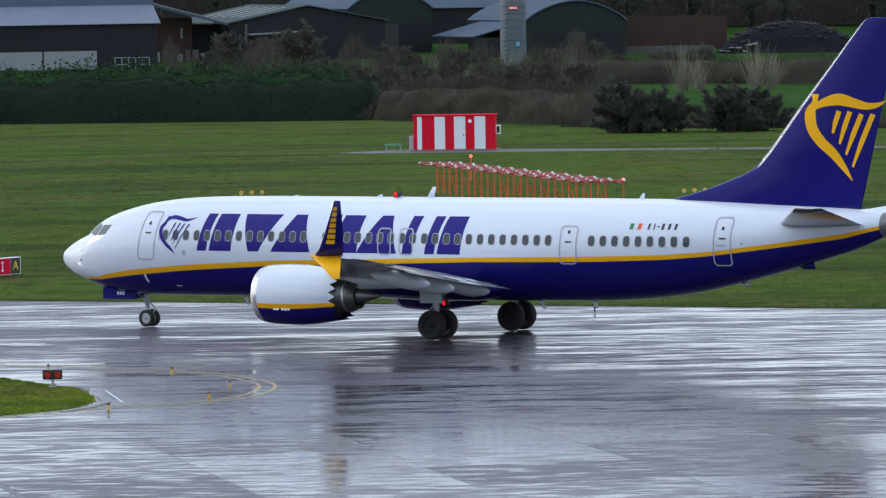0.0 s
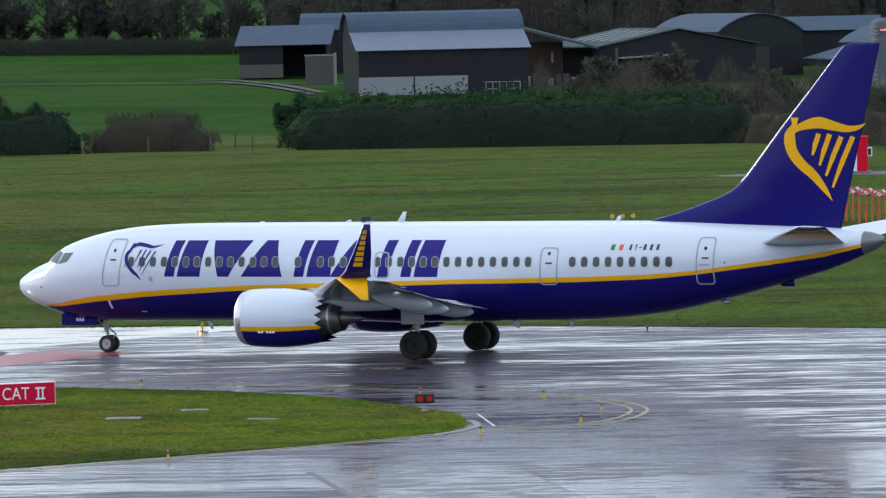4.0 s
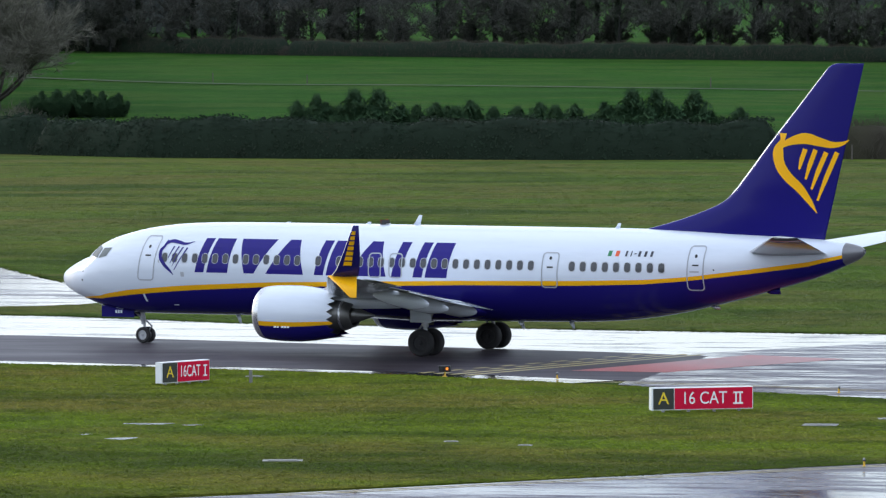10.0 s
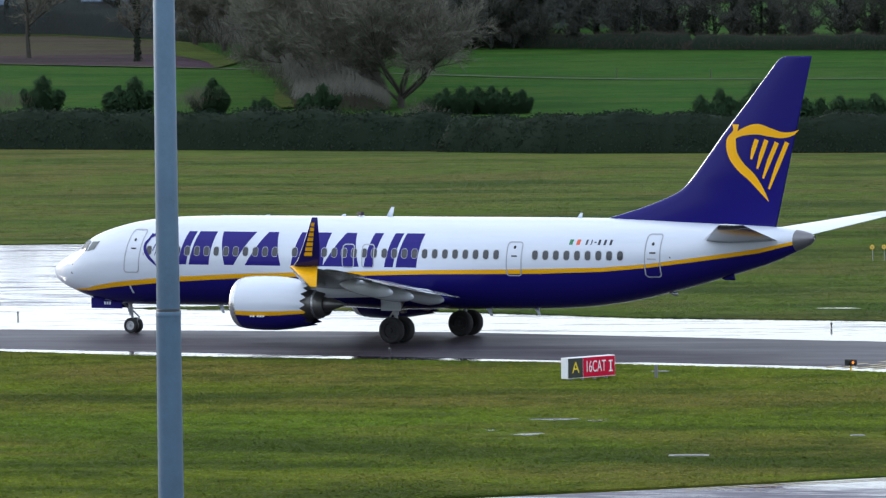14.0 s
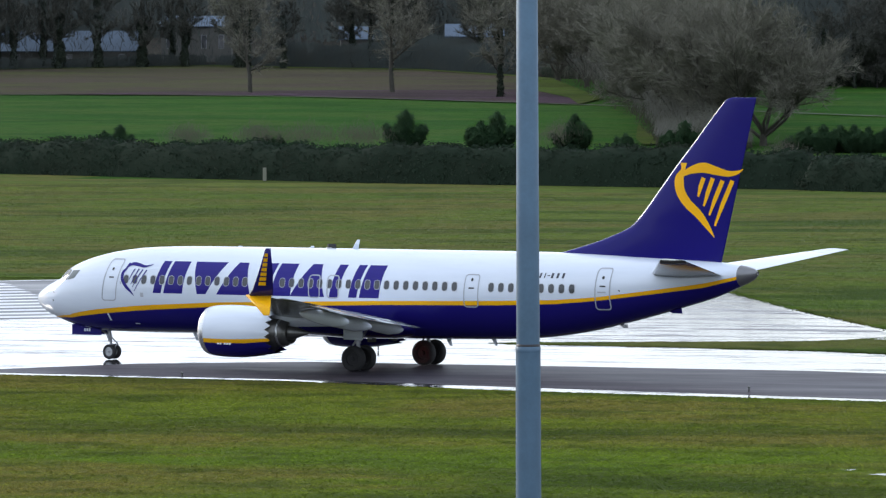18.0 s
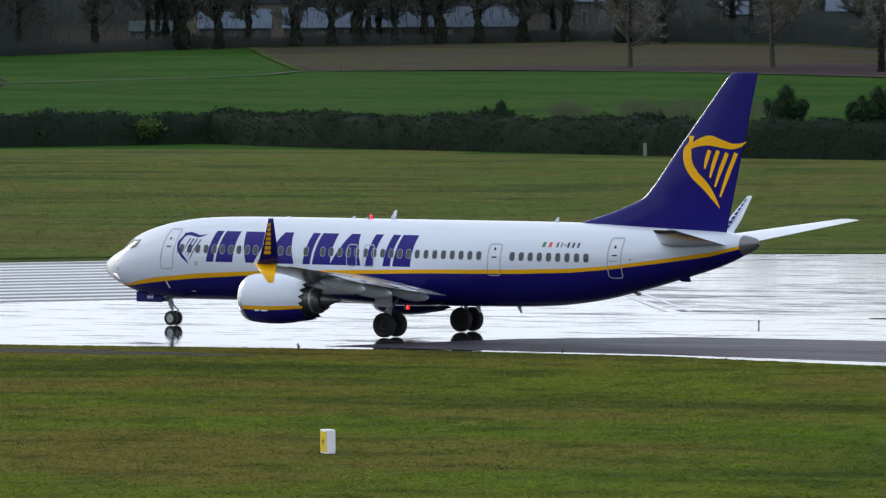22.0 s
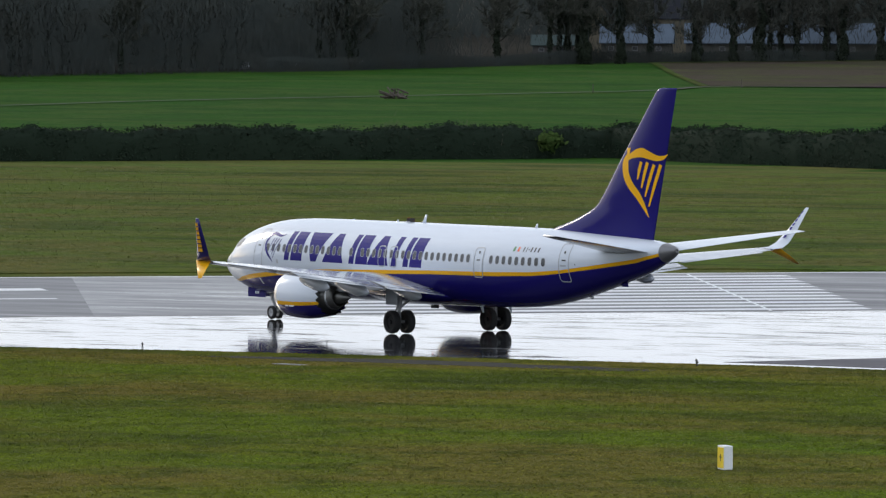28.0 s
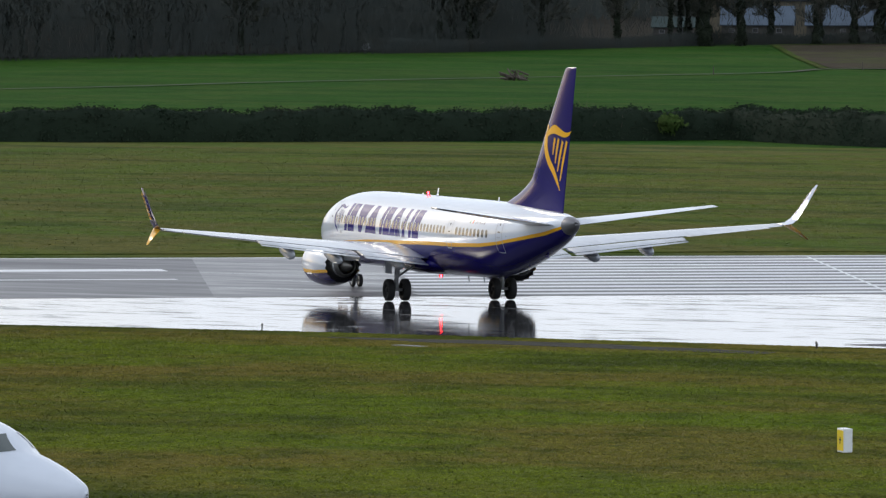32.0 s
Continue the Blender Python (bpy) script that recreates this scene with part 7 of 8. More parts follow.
def sheet_roof(pts, x0, x1, mat, parent, ribs=0.5, thick=0.08, axis='Y'):
    """Corrugated roof: a chain of (y, z) points swept along x, with ribs."""
    bm = bmesh.new()
    n = max(1, int((x1 - x0) / ribs))
    for i in range(len(pts) - 1):
        (ya, za), (yb, zb) = pts[i], pts[i + 1]
        row = []
        for k in range(n * 2 + 1):
            x = x0 + (x1 - x0) * k / (n * 2)
            o = 0.03 if k % 2 else 0.0
            row.append((bm.verts.new((x, ya, za + o)), bm.verts.new((x, yb, zb + o))))
        for (a, b), (c, d) in zip(row, row[1:]):
            bm.faces.new((a, c, d, b))
    bmesh.ops.remove_doubles(bm, verts=bm.verts[:], dist=0.001)
    r = bmesh.ops.extrude_face_region(bm, geom=bm.faces[:])
    bmesh.ops.translate(bm, vec=(0, 0, -thick), verts=[g for g in r["geom"] if isinstance(g, bmesh.types.BMVert)])
    bmesh.ops.recalc_face_normals(bm, faces=bm.faces[:])
    return part("roof", bm, mat, parent)


def wall(parent, x0, x1, y0, y1, z0, z1, mat, name="wall"):
    bm = bmesh.new()
    box(bm, x0, x1, y0, y1, z0, z1, 0.02)
    return part(name, bm, mat, parent)


def side_wall(parent, outline, x0, x1, mat):
    """A gable wall from an outline in y, z."""
    bm = bmesh.new()
    a = [bm.verts.new((x0, p, q)) for p, q in outline]
    b = [bm.verts.new((x1, p, q)) for p, q in outline]
    n = len(a)
    bm.faces.new(a)
    bm.faces.new(b[::-1])
    for k in range(n):
        bm.faces.new((a[k], b[k], b[(k + 1) % n], a[(k + 1) % n]))
    bmesh.ops.recalc_face_normals(bm, faces=bm.faces[:])
    return part("gable", bm, mat, parent)


# long barn: curved crown, lean-to front roof, whitewashed lower wall
barn = new("barn")
barn.matrix_world = Matrix.Translation((-59.4, 768, 1.2)) @ Matrix.Rotation(0.25, 4, 'Z')
wall(barn, 0, 22.8, 0, 0.25, 0, 6.1, CLAD)
end = [(0.26, 0), (0.26, 6.1), (4.6, 8.2), (4.95, 9.15), (5.6, 9.9), (6.8, 10.6), (8.2, 10.9), (9.6, 10.6), (11.2, 9.4), (11.9, 8.2), (11.9, 0)]
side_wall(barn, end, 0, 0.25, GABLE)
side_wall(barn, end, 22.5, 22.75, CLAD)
wall(barn, 0.3, 22.4, 11.75, 12, 0, 8.2, CLAD)
wall(barn, 0.3, 22.4, 4.75, 4.9, 6.0, 8.9, CLAD)
wall(barn, -0.05, 14.6, -0.12, -0.005, 0, 2.5, WHITEWASH, "lower_wall")
wall(barn, 7.3, 7.5, -0.16, -0.05, 0, 2.6, CLAD, "post")
sheet_roof([(-0.5, 6.05), (4.7, 8.5)], -0.4, 23.2, ROOF, barn)
sheet_roof([(4.5, 8.3), (4.9, 9.3), (5.6, 10.1), (6.8, 10.8), (8.2, 11.1), (9.6, 10.8), (11.2, 9.6), (12.2, 8.1)], -0.5, 23.3, ROOF_B, barn)
tagged(barn, "long dark barn with pale curved sheet roof", "barn")
# open shed further left
shed = new("open_shed")
shed.matrix_world = Matrix.Translation((-81.4, 831, 3.1))
wall(shed, 0, 6.3, 0, 0.2, 0, 4.6, CLAD)
wall(shed, 0, 6.3, -0.1, -0.005, 0, 1.9, BLOCK, "lower_wall")
side_wall(shed, [(0.21, 0), (0.21, 4.6), (8.8, 7.0), (8.8, 0)], 0, 0.2, CLAD)
side_wall(shed, [(0.0, 0), (0.0, 4.6), (8.8, 7.0), (8.8, 0)], 12.4, 12.6, CLAD)
wall(shed, 0, 12.6, 8.8, 9, 0, 6, CLAD)
sheet_roof([(-0.5, 4.65), (9.3, 7.4)], -0.6, 13.2, ROOF_B, shed)
tagged(shed, "open-fronted dark shed with grey sheet roof", "shed")
shed2 = new("back_shed")
shed2.matrix_world = Matrix.Translation((-74, 850, 3.3))
wall(shed2, 0, 20, 0, 0.2, 0, 6.5, CLAD)
wall(shed2, 0, 20, 8, 8.2, 0, 6.5, CLAD)
sheet_roof([(-0.4, 6.4), (2, 8.2), (4, 8.8), (6, 8.2), (8.4, 6.4)], -0.4, 20.4, ROOF_B, shed2)
tagged(shed2, "grey round-roofed shed behind the barn", "shed")
pen = new("loading_pen")
pen.matrix_world = Matrix.Translation((-69, 797, 2.4))
wall(pen, 0, 4.2, 0, 0.15, 0, 4.0, BLOCK, "panel")
wall(pen, -0.1, 4.3, -0.08, 0.2, 4.0, 4.2, WHITEWASH, "top_rail")
wall(pen, 3.9, 4.2, -0.1, 1.5, 0, 4.4, WHITEWASH, "gate_post")
tagged(pen, "pinkish block pen wall beside the barn", "pen wall")
# lean-to beside the barn, open to the front
lean = new("lean_to")
lean.matrix_world = Matrix.Translation((-40.1, 790, 1.2))
bm = bmesh.new()
prism(bm, [(-0.6, 8.85), (11.6, 5.55), (11.6, 5.7), (-0.6, 9.05)], 0.2, 9)
part("roof", bm, ROOF_G, lean)
bm = bmesh.new()
prism(bm, [(-0.6, 8.70), (11.6, 5.40), (11.6, 5.68), (-0.6, 9.0)], -0.1, 0.18)
part("fascia", bm, ROOF_B, lean, "pale fascia board")
wall(lean, 1.2, 6.6, 4, 4.2, 0, 6.5, RUST)
wall(lean, 6.7, 13.5, 6.0, 6.2, 0, 5.5, CLAD)
wall(lean, 0.5, 13.5, 8.8, 9, 0, 5.4, CLAD)
wall(lean, 13.9, 14.2, -0.3, 0.1, 0, 5.5, BLOCK, "post")
wall(lean, 13.1, 13.3, -0.3, 0.0, 1.2, 4.2, BLOCK, "post")
wall(lean, 5.0, 5.3, 3.6, 3.8, 3.7, 5.1, WHITEWASH, "gutter_pipe")
for k in range(9):
    wall(lean, 1.4 + 1.05 * k, 2.2 + 1.05 * k, 2.4 + 0.3 * math.sin(k * 2), 2.9 + 0.3 * math.sin(k * 2), 0.3, 1.9 + 0.35 * math.sin(k * 1.7), BLOCK if k % 3 else WHITEWASH, "stored_crate")
tagged(lean, "open lean-to shed with sloping greenish sheet roof", "shed")
# gable-fronted machinery shed with rooflights and a pale canopy
store = new("machinery_shed")
store.matrix_world = Matrix.Translation((-28.7, 792, 1.3)) @ Matrix.Rotation(0.30, 4, 'Z')
bm = bmesh.new()
prism(bm, [(0.2, 0), (0.2, 5.45), (11.4, 7.6), (22.4, 5.5), (22.4, 0)], 0.0, 0.25)
part("gable", bm, CLAD, store)
for side in ([(-0.3, 5.45), (11.4, 7.75), (11.4, 7.9), (-0.3, 5.6)], [(11.4, 7.75), (22.9, 5.5), (22.9, 5.65), (11.4, 7.9)]):
    bm = bmesh.new()
    prism(bm, side, -0.4, 30)
    part("roof", bm, ROOF_G, store)
for k in range(5):
    bm = bmesh.new()
    prism(bm, [(3.0, 6.27), (9.6, 7.57), (9.6, 7.62), (3.0, 6.32)], 4.0 + k * 4.6, 5.3 + k * 4.6)
    part("rooflight", bm, WHITEWASH, store, "pale rooflight sheet")
wall(store, 0.2, 0.4, 0.25, 29, 0, 5.4, CLAD)
bm = bmesh.new()
prism(bm, [(2.8, 3.9), (11.6, 4.3), (11.6, 4.42), (2.8, 4.1)], -2.0, -0.02)
part("canopy", bm, WHITEWASH, store)
# No opening here: a near-black panel stands for the unlit interior.
wall(store, 4, 11, -0.12, -0.02, 0, 3.6, DARK, "doorway_shade")
tagged(store, "dark gabled machinery shed with pale rooflights", "shed")


def arch_shed(x, y, z, w, h, eave, deep, name_label, ang=0.0):
    ob = new("arched_shed")
    ob.matrix_world = Matrix.Translation((x, y, z)) @ Matrix.Rotation(ang, 4, 'Z')
    arc = [(-w / 2 + w * k / 16, eave + (h - eave) * math.sin(math.pi * k / 16) ** 0.8) for k in range(17)]
    bm = bmesh.new()
    prism(bm, [(-w / 2, 0)] + arc + [(w / 2, 0)], 0.0, 0.25)
    part("gable", bm, GABLE, ob)
    bm = bmesh.new()
    prism(bm, [(a * 1.02, b + 0.12) for a, b in arc] + [(a * 1.0, b - 0.02) for a, b in arc[::-1]], -0.3, deep)
    part("roof", bm, ROOF_B, ob)
    wall(ob, -w / 2, -w / 2 + 0.3, 0.25, deep, 0, eave, CLAD)
    wall(ob, w / 2 - 0.3, w / 2, 0.25, deep, 0, eave, CLAD)
    wall(ob, -w * 0.42, w * 0.46, -0.08, -0.004, 0, eave * 0.72, CLAD, "lower_wall")
    # Flat dark panel over the wall, painted as the shade inside a doorway.
    wall(ob, -w * 0.08, w * 0.10, -0.14, -0.09, 0, eave * 0.70, DARK, "doorway_shade")
    for k in range(6):
        bm = bmesh.new()
        t = 0.30 + 0.03 * k
        i = 9
        box(bm, -0.5, 0.5, 2 + k * 3.0, 3.3 + k * 3.0, -0.02, 0.05, 0, Matrix.Translation((w * 0.12, 0, h + 0.02)))
        part("rooflight", bm, DARK, ob)
    return tagged(ob, name_label, "shed", group="arched hay sheds")


hay = arch_shed(18.8, 801, 1.2, 14.6, 7.9, 5.2, 26, "large grey-green arched hay shed with dark front", 0.30)
bm = bmesh.new()
prism(bm, [(-14.5, 3.3), (-7.2, 5.2), (-7.2, 5.05), (-14.5, 3.15)], 1.0, 20)
part("side_roof", bm, ROOF_B, hay)
wall(hay, -14.3, -7.4, 1.2, 1.4, 0, 3.1, CLAD, "side_wall")
arch_shed(-6.8, 816, 1.3, 12.6, 9.5, 7.0, 28, "grey-green arched hay shed behind bare shrubs", 0.36)
far_shed = new("far_shed")
far_shed.matrix_world = Matrix.Translation((-4, 850, 2.4))
wall(far_shed, 0, 14, 0, 0.3, 0, 5.8, CLAD)
wall(far_shed, 0, 14, 9.7, 10, 0, 5.8, CLAD)
sheet_roof([(-0.5, 5.7), (5, 7.7), (10.5, 5.7)], -0.5, 14.5, ROOF_B, far_shed)
tagged(far_shed, "low shed with pale blue sheet roof behind others", "shed")
wall_ob = new("yard_wall")
wall_ob.matrix_world = Matrix.Translation((25.5, 806, 0))
wall(wall_ob, 0, 12.5, 0, 0.4, 0, 2.7, BLOCK, "wall")
wall(wall_ob, 0, 14.5, 4, 4.4, 2.2, 6.8, RUST, "wall")
tagged(wall_ob, "rusty sheeting over a low grey block yard wall", "wall")


SILO = simple("silo_steel", (0.085, 0.108, 0.124), 0.7, 0.2, 0.25, 2.0)


def silo():
    v, f = lathe([(0, 1.72), (8.4, 1.72), (8.6, 1.6), (9.0, 0.9), (9.1, 0.02)], 28, 'Z')
    ob = part_mesh("grain_silo", mesh_from("grain_silo", v, f, (SILO,), None, True), None, loc=(9.9, 775, 1.0))
    for k in range(9):
        v, f = lathe([(0.9 * k + 0.45, 1.725), (0.9 * k + 0.48, 1.76), (0.9 * k + 0.54, 1.76), (0.9 * k + 0.57, 1.725)], 28, 'Z')
        part_mesh("rib_ring", mesh_from("rib_ring", v, f, (SILO,), None, True), ob)
    bm = bmesh.new()
    box(bm, -0.65, 0.65, -1.80, -1.72, 7.2, 7.8, 0.03)
    part("name_plate", bm, LAMP_RED, ob, "red plate")
    bm = bmesh.new()
    box(bm, -0.5, 0.5, -1.83, -1.79, 7.38, 7.6)
    part("marking_bar", bm, SIGN_WHITE, ob)
    bm = bmesh.new()
    box(bm, 0.35, 0.85, -1.80, -1.6, 2.4, 3.0, 0.03)
    part("control_box", bm, simple("box_blue", (0.10, 0.35, 0.50), 0.4), ob)
    for k in range(14):
        bm = bmesh.new()
        box(bm, -1.35, -0.95, -1.62, -1.52, 0.4 + 0.58 * k, 0.46 + 0.58 * k)
        part("ladder_rung", bm, STRUT, ob)
    return tagged(ob, "ribbed galvanised grain silo with a red plate", "silo")


silo()
# black silage clamp with tyres and torn sheet
rng2 = np.random.default_rng(31)
v, f = [], []
nx, ny = 30, 10
for j in range(ny + 1):
    for i in range(nx + 1):
        x, y = i / nx, j / ny
        hgt = 4.6 * math.sin(math.pi * min(1, x * 1.15)) ** 0.6 * (1 - (2 * y - 1) ** 4) if 0 < i < nx and 0 < j < ny else -0.3
        v.append((x * 24, y * 9, max(-0.3, hgt) + rng2.normal(0, 0.08)))
for j in range(ny):
    for i in range(nx):
        f.append((j * (nx + 1) + i, j * (nx + 1) + i + 1, (j + 1) * (nx + 1) + i + 1, (j + 1) * (nx + 1) + i))
clamp = part_mesh("silage_clamp", mesh_from("silage_clamp", v, f, (simple("black_sheeting", (0.016, 0.017, 0.020), 0.85),), None, True), None, loc=(38.0, 803, 1.0))
tm = wheel(0.34, 0.2)[0]
for k in range(110):
    i, j = rnd.randrange(3, 28), rnd.randrange(1, 6)
    q = v[j * (nx + 1) + i]
    t = part_mesh("weight_tyre", tm, clamp, loc=(q[0], q[1], q[2] + 0.15))
    t.rotation_euler = (math.pi / 2 + 0.15, rnd.uniform(-0.2, 0.2), 0)
bm = bmesh.new()
for k in range(7):
    box(bm, 0.5 + k * 0.8, 1.2 + k * 0.8, -0.4, 1.2, 0.9 + 0.08 * k, 1.0 + 0.1 * k, 0.02, Matrix.Rotation(0.12 * math.sin(k * 2), 4, 'Y'))
part("torn_sheet", bm, WHITEWASH, clamp)
tagged(clamp, "black sheeted silage clamp weighted with old tyres", "silage clamp")
bm = bmesh.new()
bmesh.ops.create_icosphere(bm, subdivisions=2, radius=0.9, matrix=Matrix.Diagonal((1.2, 1, 0.8, 1)))
for vv in bm.verts:
    vv.co *= 1 + 0.15 * math.sin(vv.co.x * 5 + vv.co.z * 4)
tagged(part("wrapped_bale", bm, WHITEWASH, loc=(3.0, 700, 1.0)), "crumpled white wrapped bale behind shrubs", "bale")
# yard clutter by the barn
gate = new("cattle_hurdle")
gate.matrix_world = Matrix.Translation((-46, 764.5, 1.0))
for k in range(6):
    wall(gate, 3.5 + k * 0.9, 3.6 + k * 0.9, 0, 0.08, 0, 1.9, WHITEWASH, "upright")
for z in (0.9, 1.8):
    wall(gate, 3.5, 8.1, -0.02, 0.1, z, z + 0.1, WHITEWASH, "rail")
tagged(gate, "pale cattle hurdle standing in the yard", "hurdle")

# ---- farm shrubs ----
SHRUB_TWIG = leaf_mat("shrub_twigs", (0.072, 0.070, 0.058), (0.150, 0.145, 0.118), (0.095, 0.092, 0.072))
shrub = [bare_tree(51, 6.5, 1.1, 0.0, 0.06, 1.8, SHRUB_TWIG), bare_tree(52, 5.5, 1.2, 0.0, 0.05, 1.8, SHRUB_TWIG), bare_tree(53, 7.5, 1.0, 0.0, 0.08, 1.8, SHRUB_TWIG)]
spots = [(-25, 720), (-21, 700), (-17, 690), (-12, 680), (-9, 640), (-6, 620), (-3, 650), (0, 660), (2.5, 630), (5, 650), (7, 600), (9, 640), (12, 660), (15, 690), (18, 700), (22, 705), (27, 700), (32, 700), (-2, 600), (3, 590), (10, 585), (14, 600), (-14, 720), (-5, 700), (6, 700), (-29, 730)]
first = set()
for k, (x, y) in enumerate(spots):
    i = k % 3
    m = put(x, y, k * 1.3, 0.62 + 0.12 * math.sin(k * 3.3))
    if i in first:
        copy_thing(shrub[i], m)
    else:
        first.add(i)
        place(shrub[i], m)
# hazy leafless scrub filling the ground between the hedge and the sheds
rng = np.random.default_rng(58)
C = []
for _ in range(15000):
    az = rng.uniform(-2.7, 1.7)
    r = rng.uniform(585, 700)
    x, y = r * math.sin(radians(az)), r * math.cos(radians(az))
    top = 4.6 + 1.5 * math.sin(az * 6.3) + 1.0 * math.sin(az * 14.1 + 1)
    C.append((x, y, terrain(x, y) + rng.uniform(0, 1) ** 0.9 * max(1.5, top)))
tagged(new("scrub_thicket", even(stuff_mesh("scrub_thicket", *brush(np.array(C), rng, 1.4, 0.05, 0.55), BRAMBLE_LEAF))), "hazy brown leafless scrub before the farm sheds", "scrub", kind="stuff")
# pale coppiced shrubs: fans of thin upright stems
COPPICE = leaf_mat("coppice_stems", (0.16, 0.15, 0.115), (0.28, 0.265, 0.21), (0.19, 0.18, 0.13))


def coppice(seed, h):
    rng = random.Random(seed)
    V, F = [], []
    for _ in range(110):
        a = rng.uniform(0, 6.283)
        out = abs(rng.gauss(0, 0.45))
        p = Vector((rng.gauss(0, 0.35), rng.gauss(0, 0.35), -0.1))
        d = Vector((math.cos(a) * out, math.sin(a) * out, 1)).normalized()
        ln, r = h * rng.uniform(0.5, 1.1), 0.035
        for s in range(4):
            d = (d + Vector((rng.gauss(0, 0.06), rng.gauss(0, 0.06), 0.04))).normalized()
            q = p + d * ln / 4
            n = len(V)
            for c, rr in ((p, r), (q, r * 0.72)):
                for k in range(3):
                    V.append(c + Vector((rr * math.cos(k * 2.094), rr * math.sin(k * 2.094), 0)))
            F += [(n + k, n + (k + 1) % 3, n + 3 + (k + 1) % 3, n + 3 + k) for k in range(3)]
            p, r = q, r * 0.72
    ob = new("coppiced_shrub", mesh_from("coppiced_shrub", V, F, (COPPICE,)))
    return tagged(ob, "leafless shrub of pale upright stems by the farm", "shrub", group="coppiced shrubs by the farm")


stools = [coppice(91, 5.2), coppice(92, 4.4)]
for k, (x, y, s) in enumerate(((-19.5, 690, 1.0), (-16.0, 699, 1.1), (-0.5, 640, 0.9), (1.2, 641, 1.1), (14.5, 650, 1.0), (16.6, 655, 0.8), (27.2, 650, 1.0), (29.0, 648, 0.8), (35.6, 655, 1.0), (37.4, 655, 0.9), (8.5, 680, 0.9), (-8.8, 690, 0.8), (-21.5, 700, 0.8), (3.5, 650, 0.8))):
    if k < 2:
        place(stools[k], put(x, y))
    else:
        copy_thing(stools[k % 2], put(x, y, k * 1.9, s))
hedge("bramble_bank", [(12, 694), (22, 690), (34, 684), (46, 672)], 2.6, 5.0, 12, BRAMBLE_LEAF, "brown bramble bank below the silage clamp", 160, 0.16, 1.0)
thorn = bare_tree(54, 4.4, 1.25, 0.5, 0.03, 2.4, TWIG_DIM)
place(thorn, put(15.4, 487))
for k, (x, y) in enumerate(((16.7, 488), (18.2, 487), (19.3, 489), (23.4, 486), (24.6, 487), (26.0, 486), (27.2, 488))):
    copy_thing(thorn, put(x, y, k * 1.1, 0.8 + 0.12 * math.sin(k * 2.6)))

# Browner twigs behind the farm, their shade held in the dark colour.
BROWN_WOOD_SHADE = leaf_mat("brown_wood_shade", (0.032, 0.029, 0.027), (0.048, 0.042, 0.037), (0.040, 0.034, 0.030))
# dark winter wood and rusty walls close behind the farm
rng = np.random.default_rng(77)
C = []
for _ in range(52000):
    az = rng.uniform(-5.3, 6.5)
    r = 905 + rng.uniform(0, 50)
    x, y = r * math.sin(radians(az)), r * math.cos(radians(az))
    C.append((x, y, terrain(x, y) + rng.uniform(0, 1) ** 1.1 * (17 + 3 * math.sin(az * 3.1))))
tagged(new("farm_wood", even(stuff_mesh("farm_wood", *brush(np.array(C), rng, 2.4, 0.17), BROWN_WOOD_SHADE))), "dim leafless shelter wood behind the farm", "wood", kind="stuff")
for k in range(22):
    az = -5.0 + 11.2 * k / 21 + 0.2 * math.sin(k * 2.7)
    r = 898 + 9 * math.sin(k * 1.9)
    copy_thing(row[k % 5], put(r * math.sin(radians(az)), r * math.cos(radians(az)), k * 1.1, 0.95 + 0.1 * math.sin(k)))

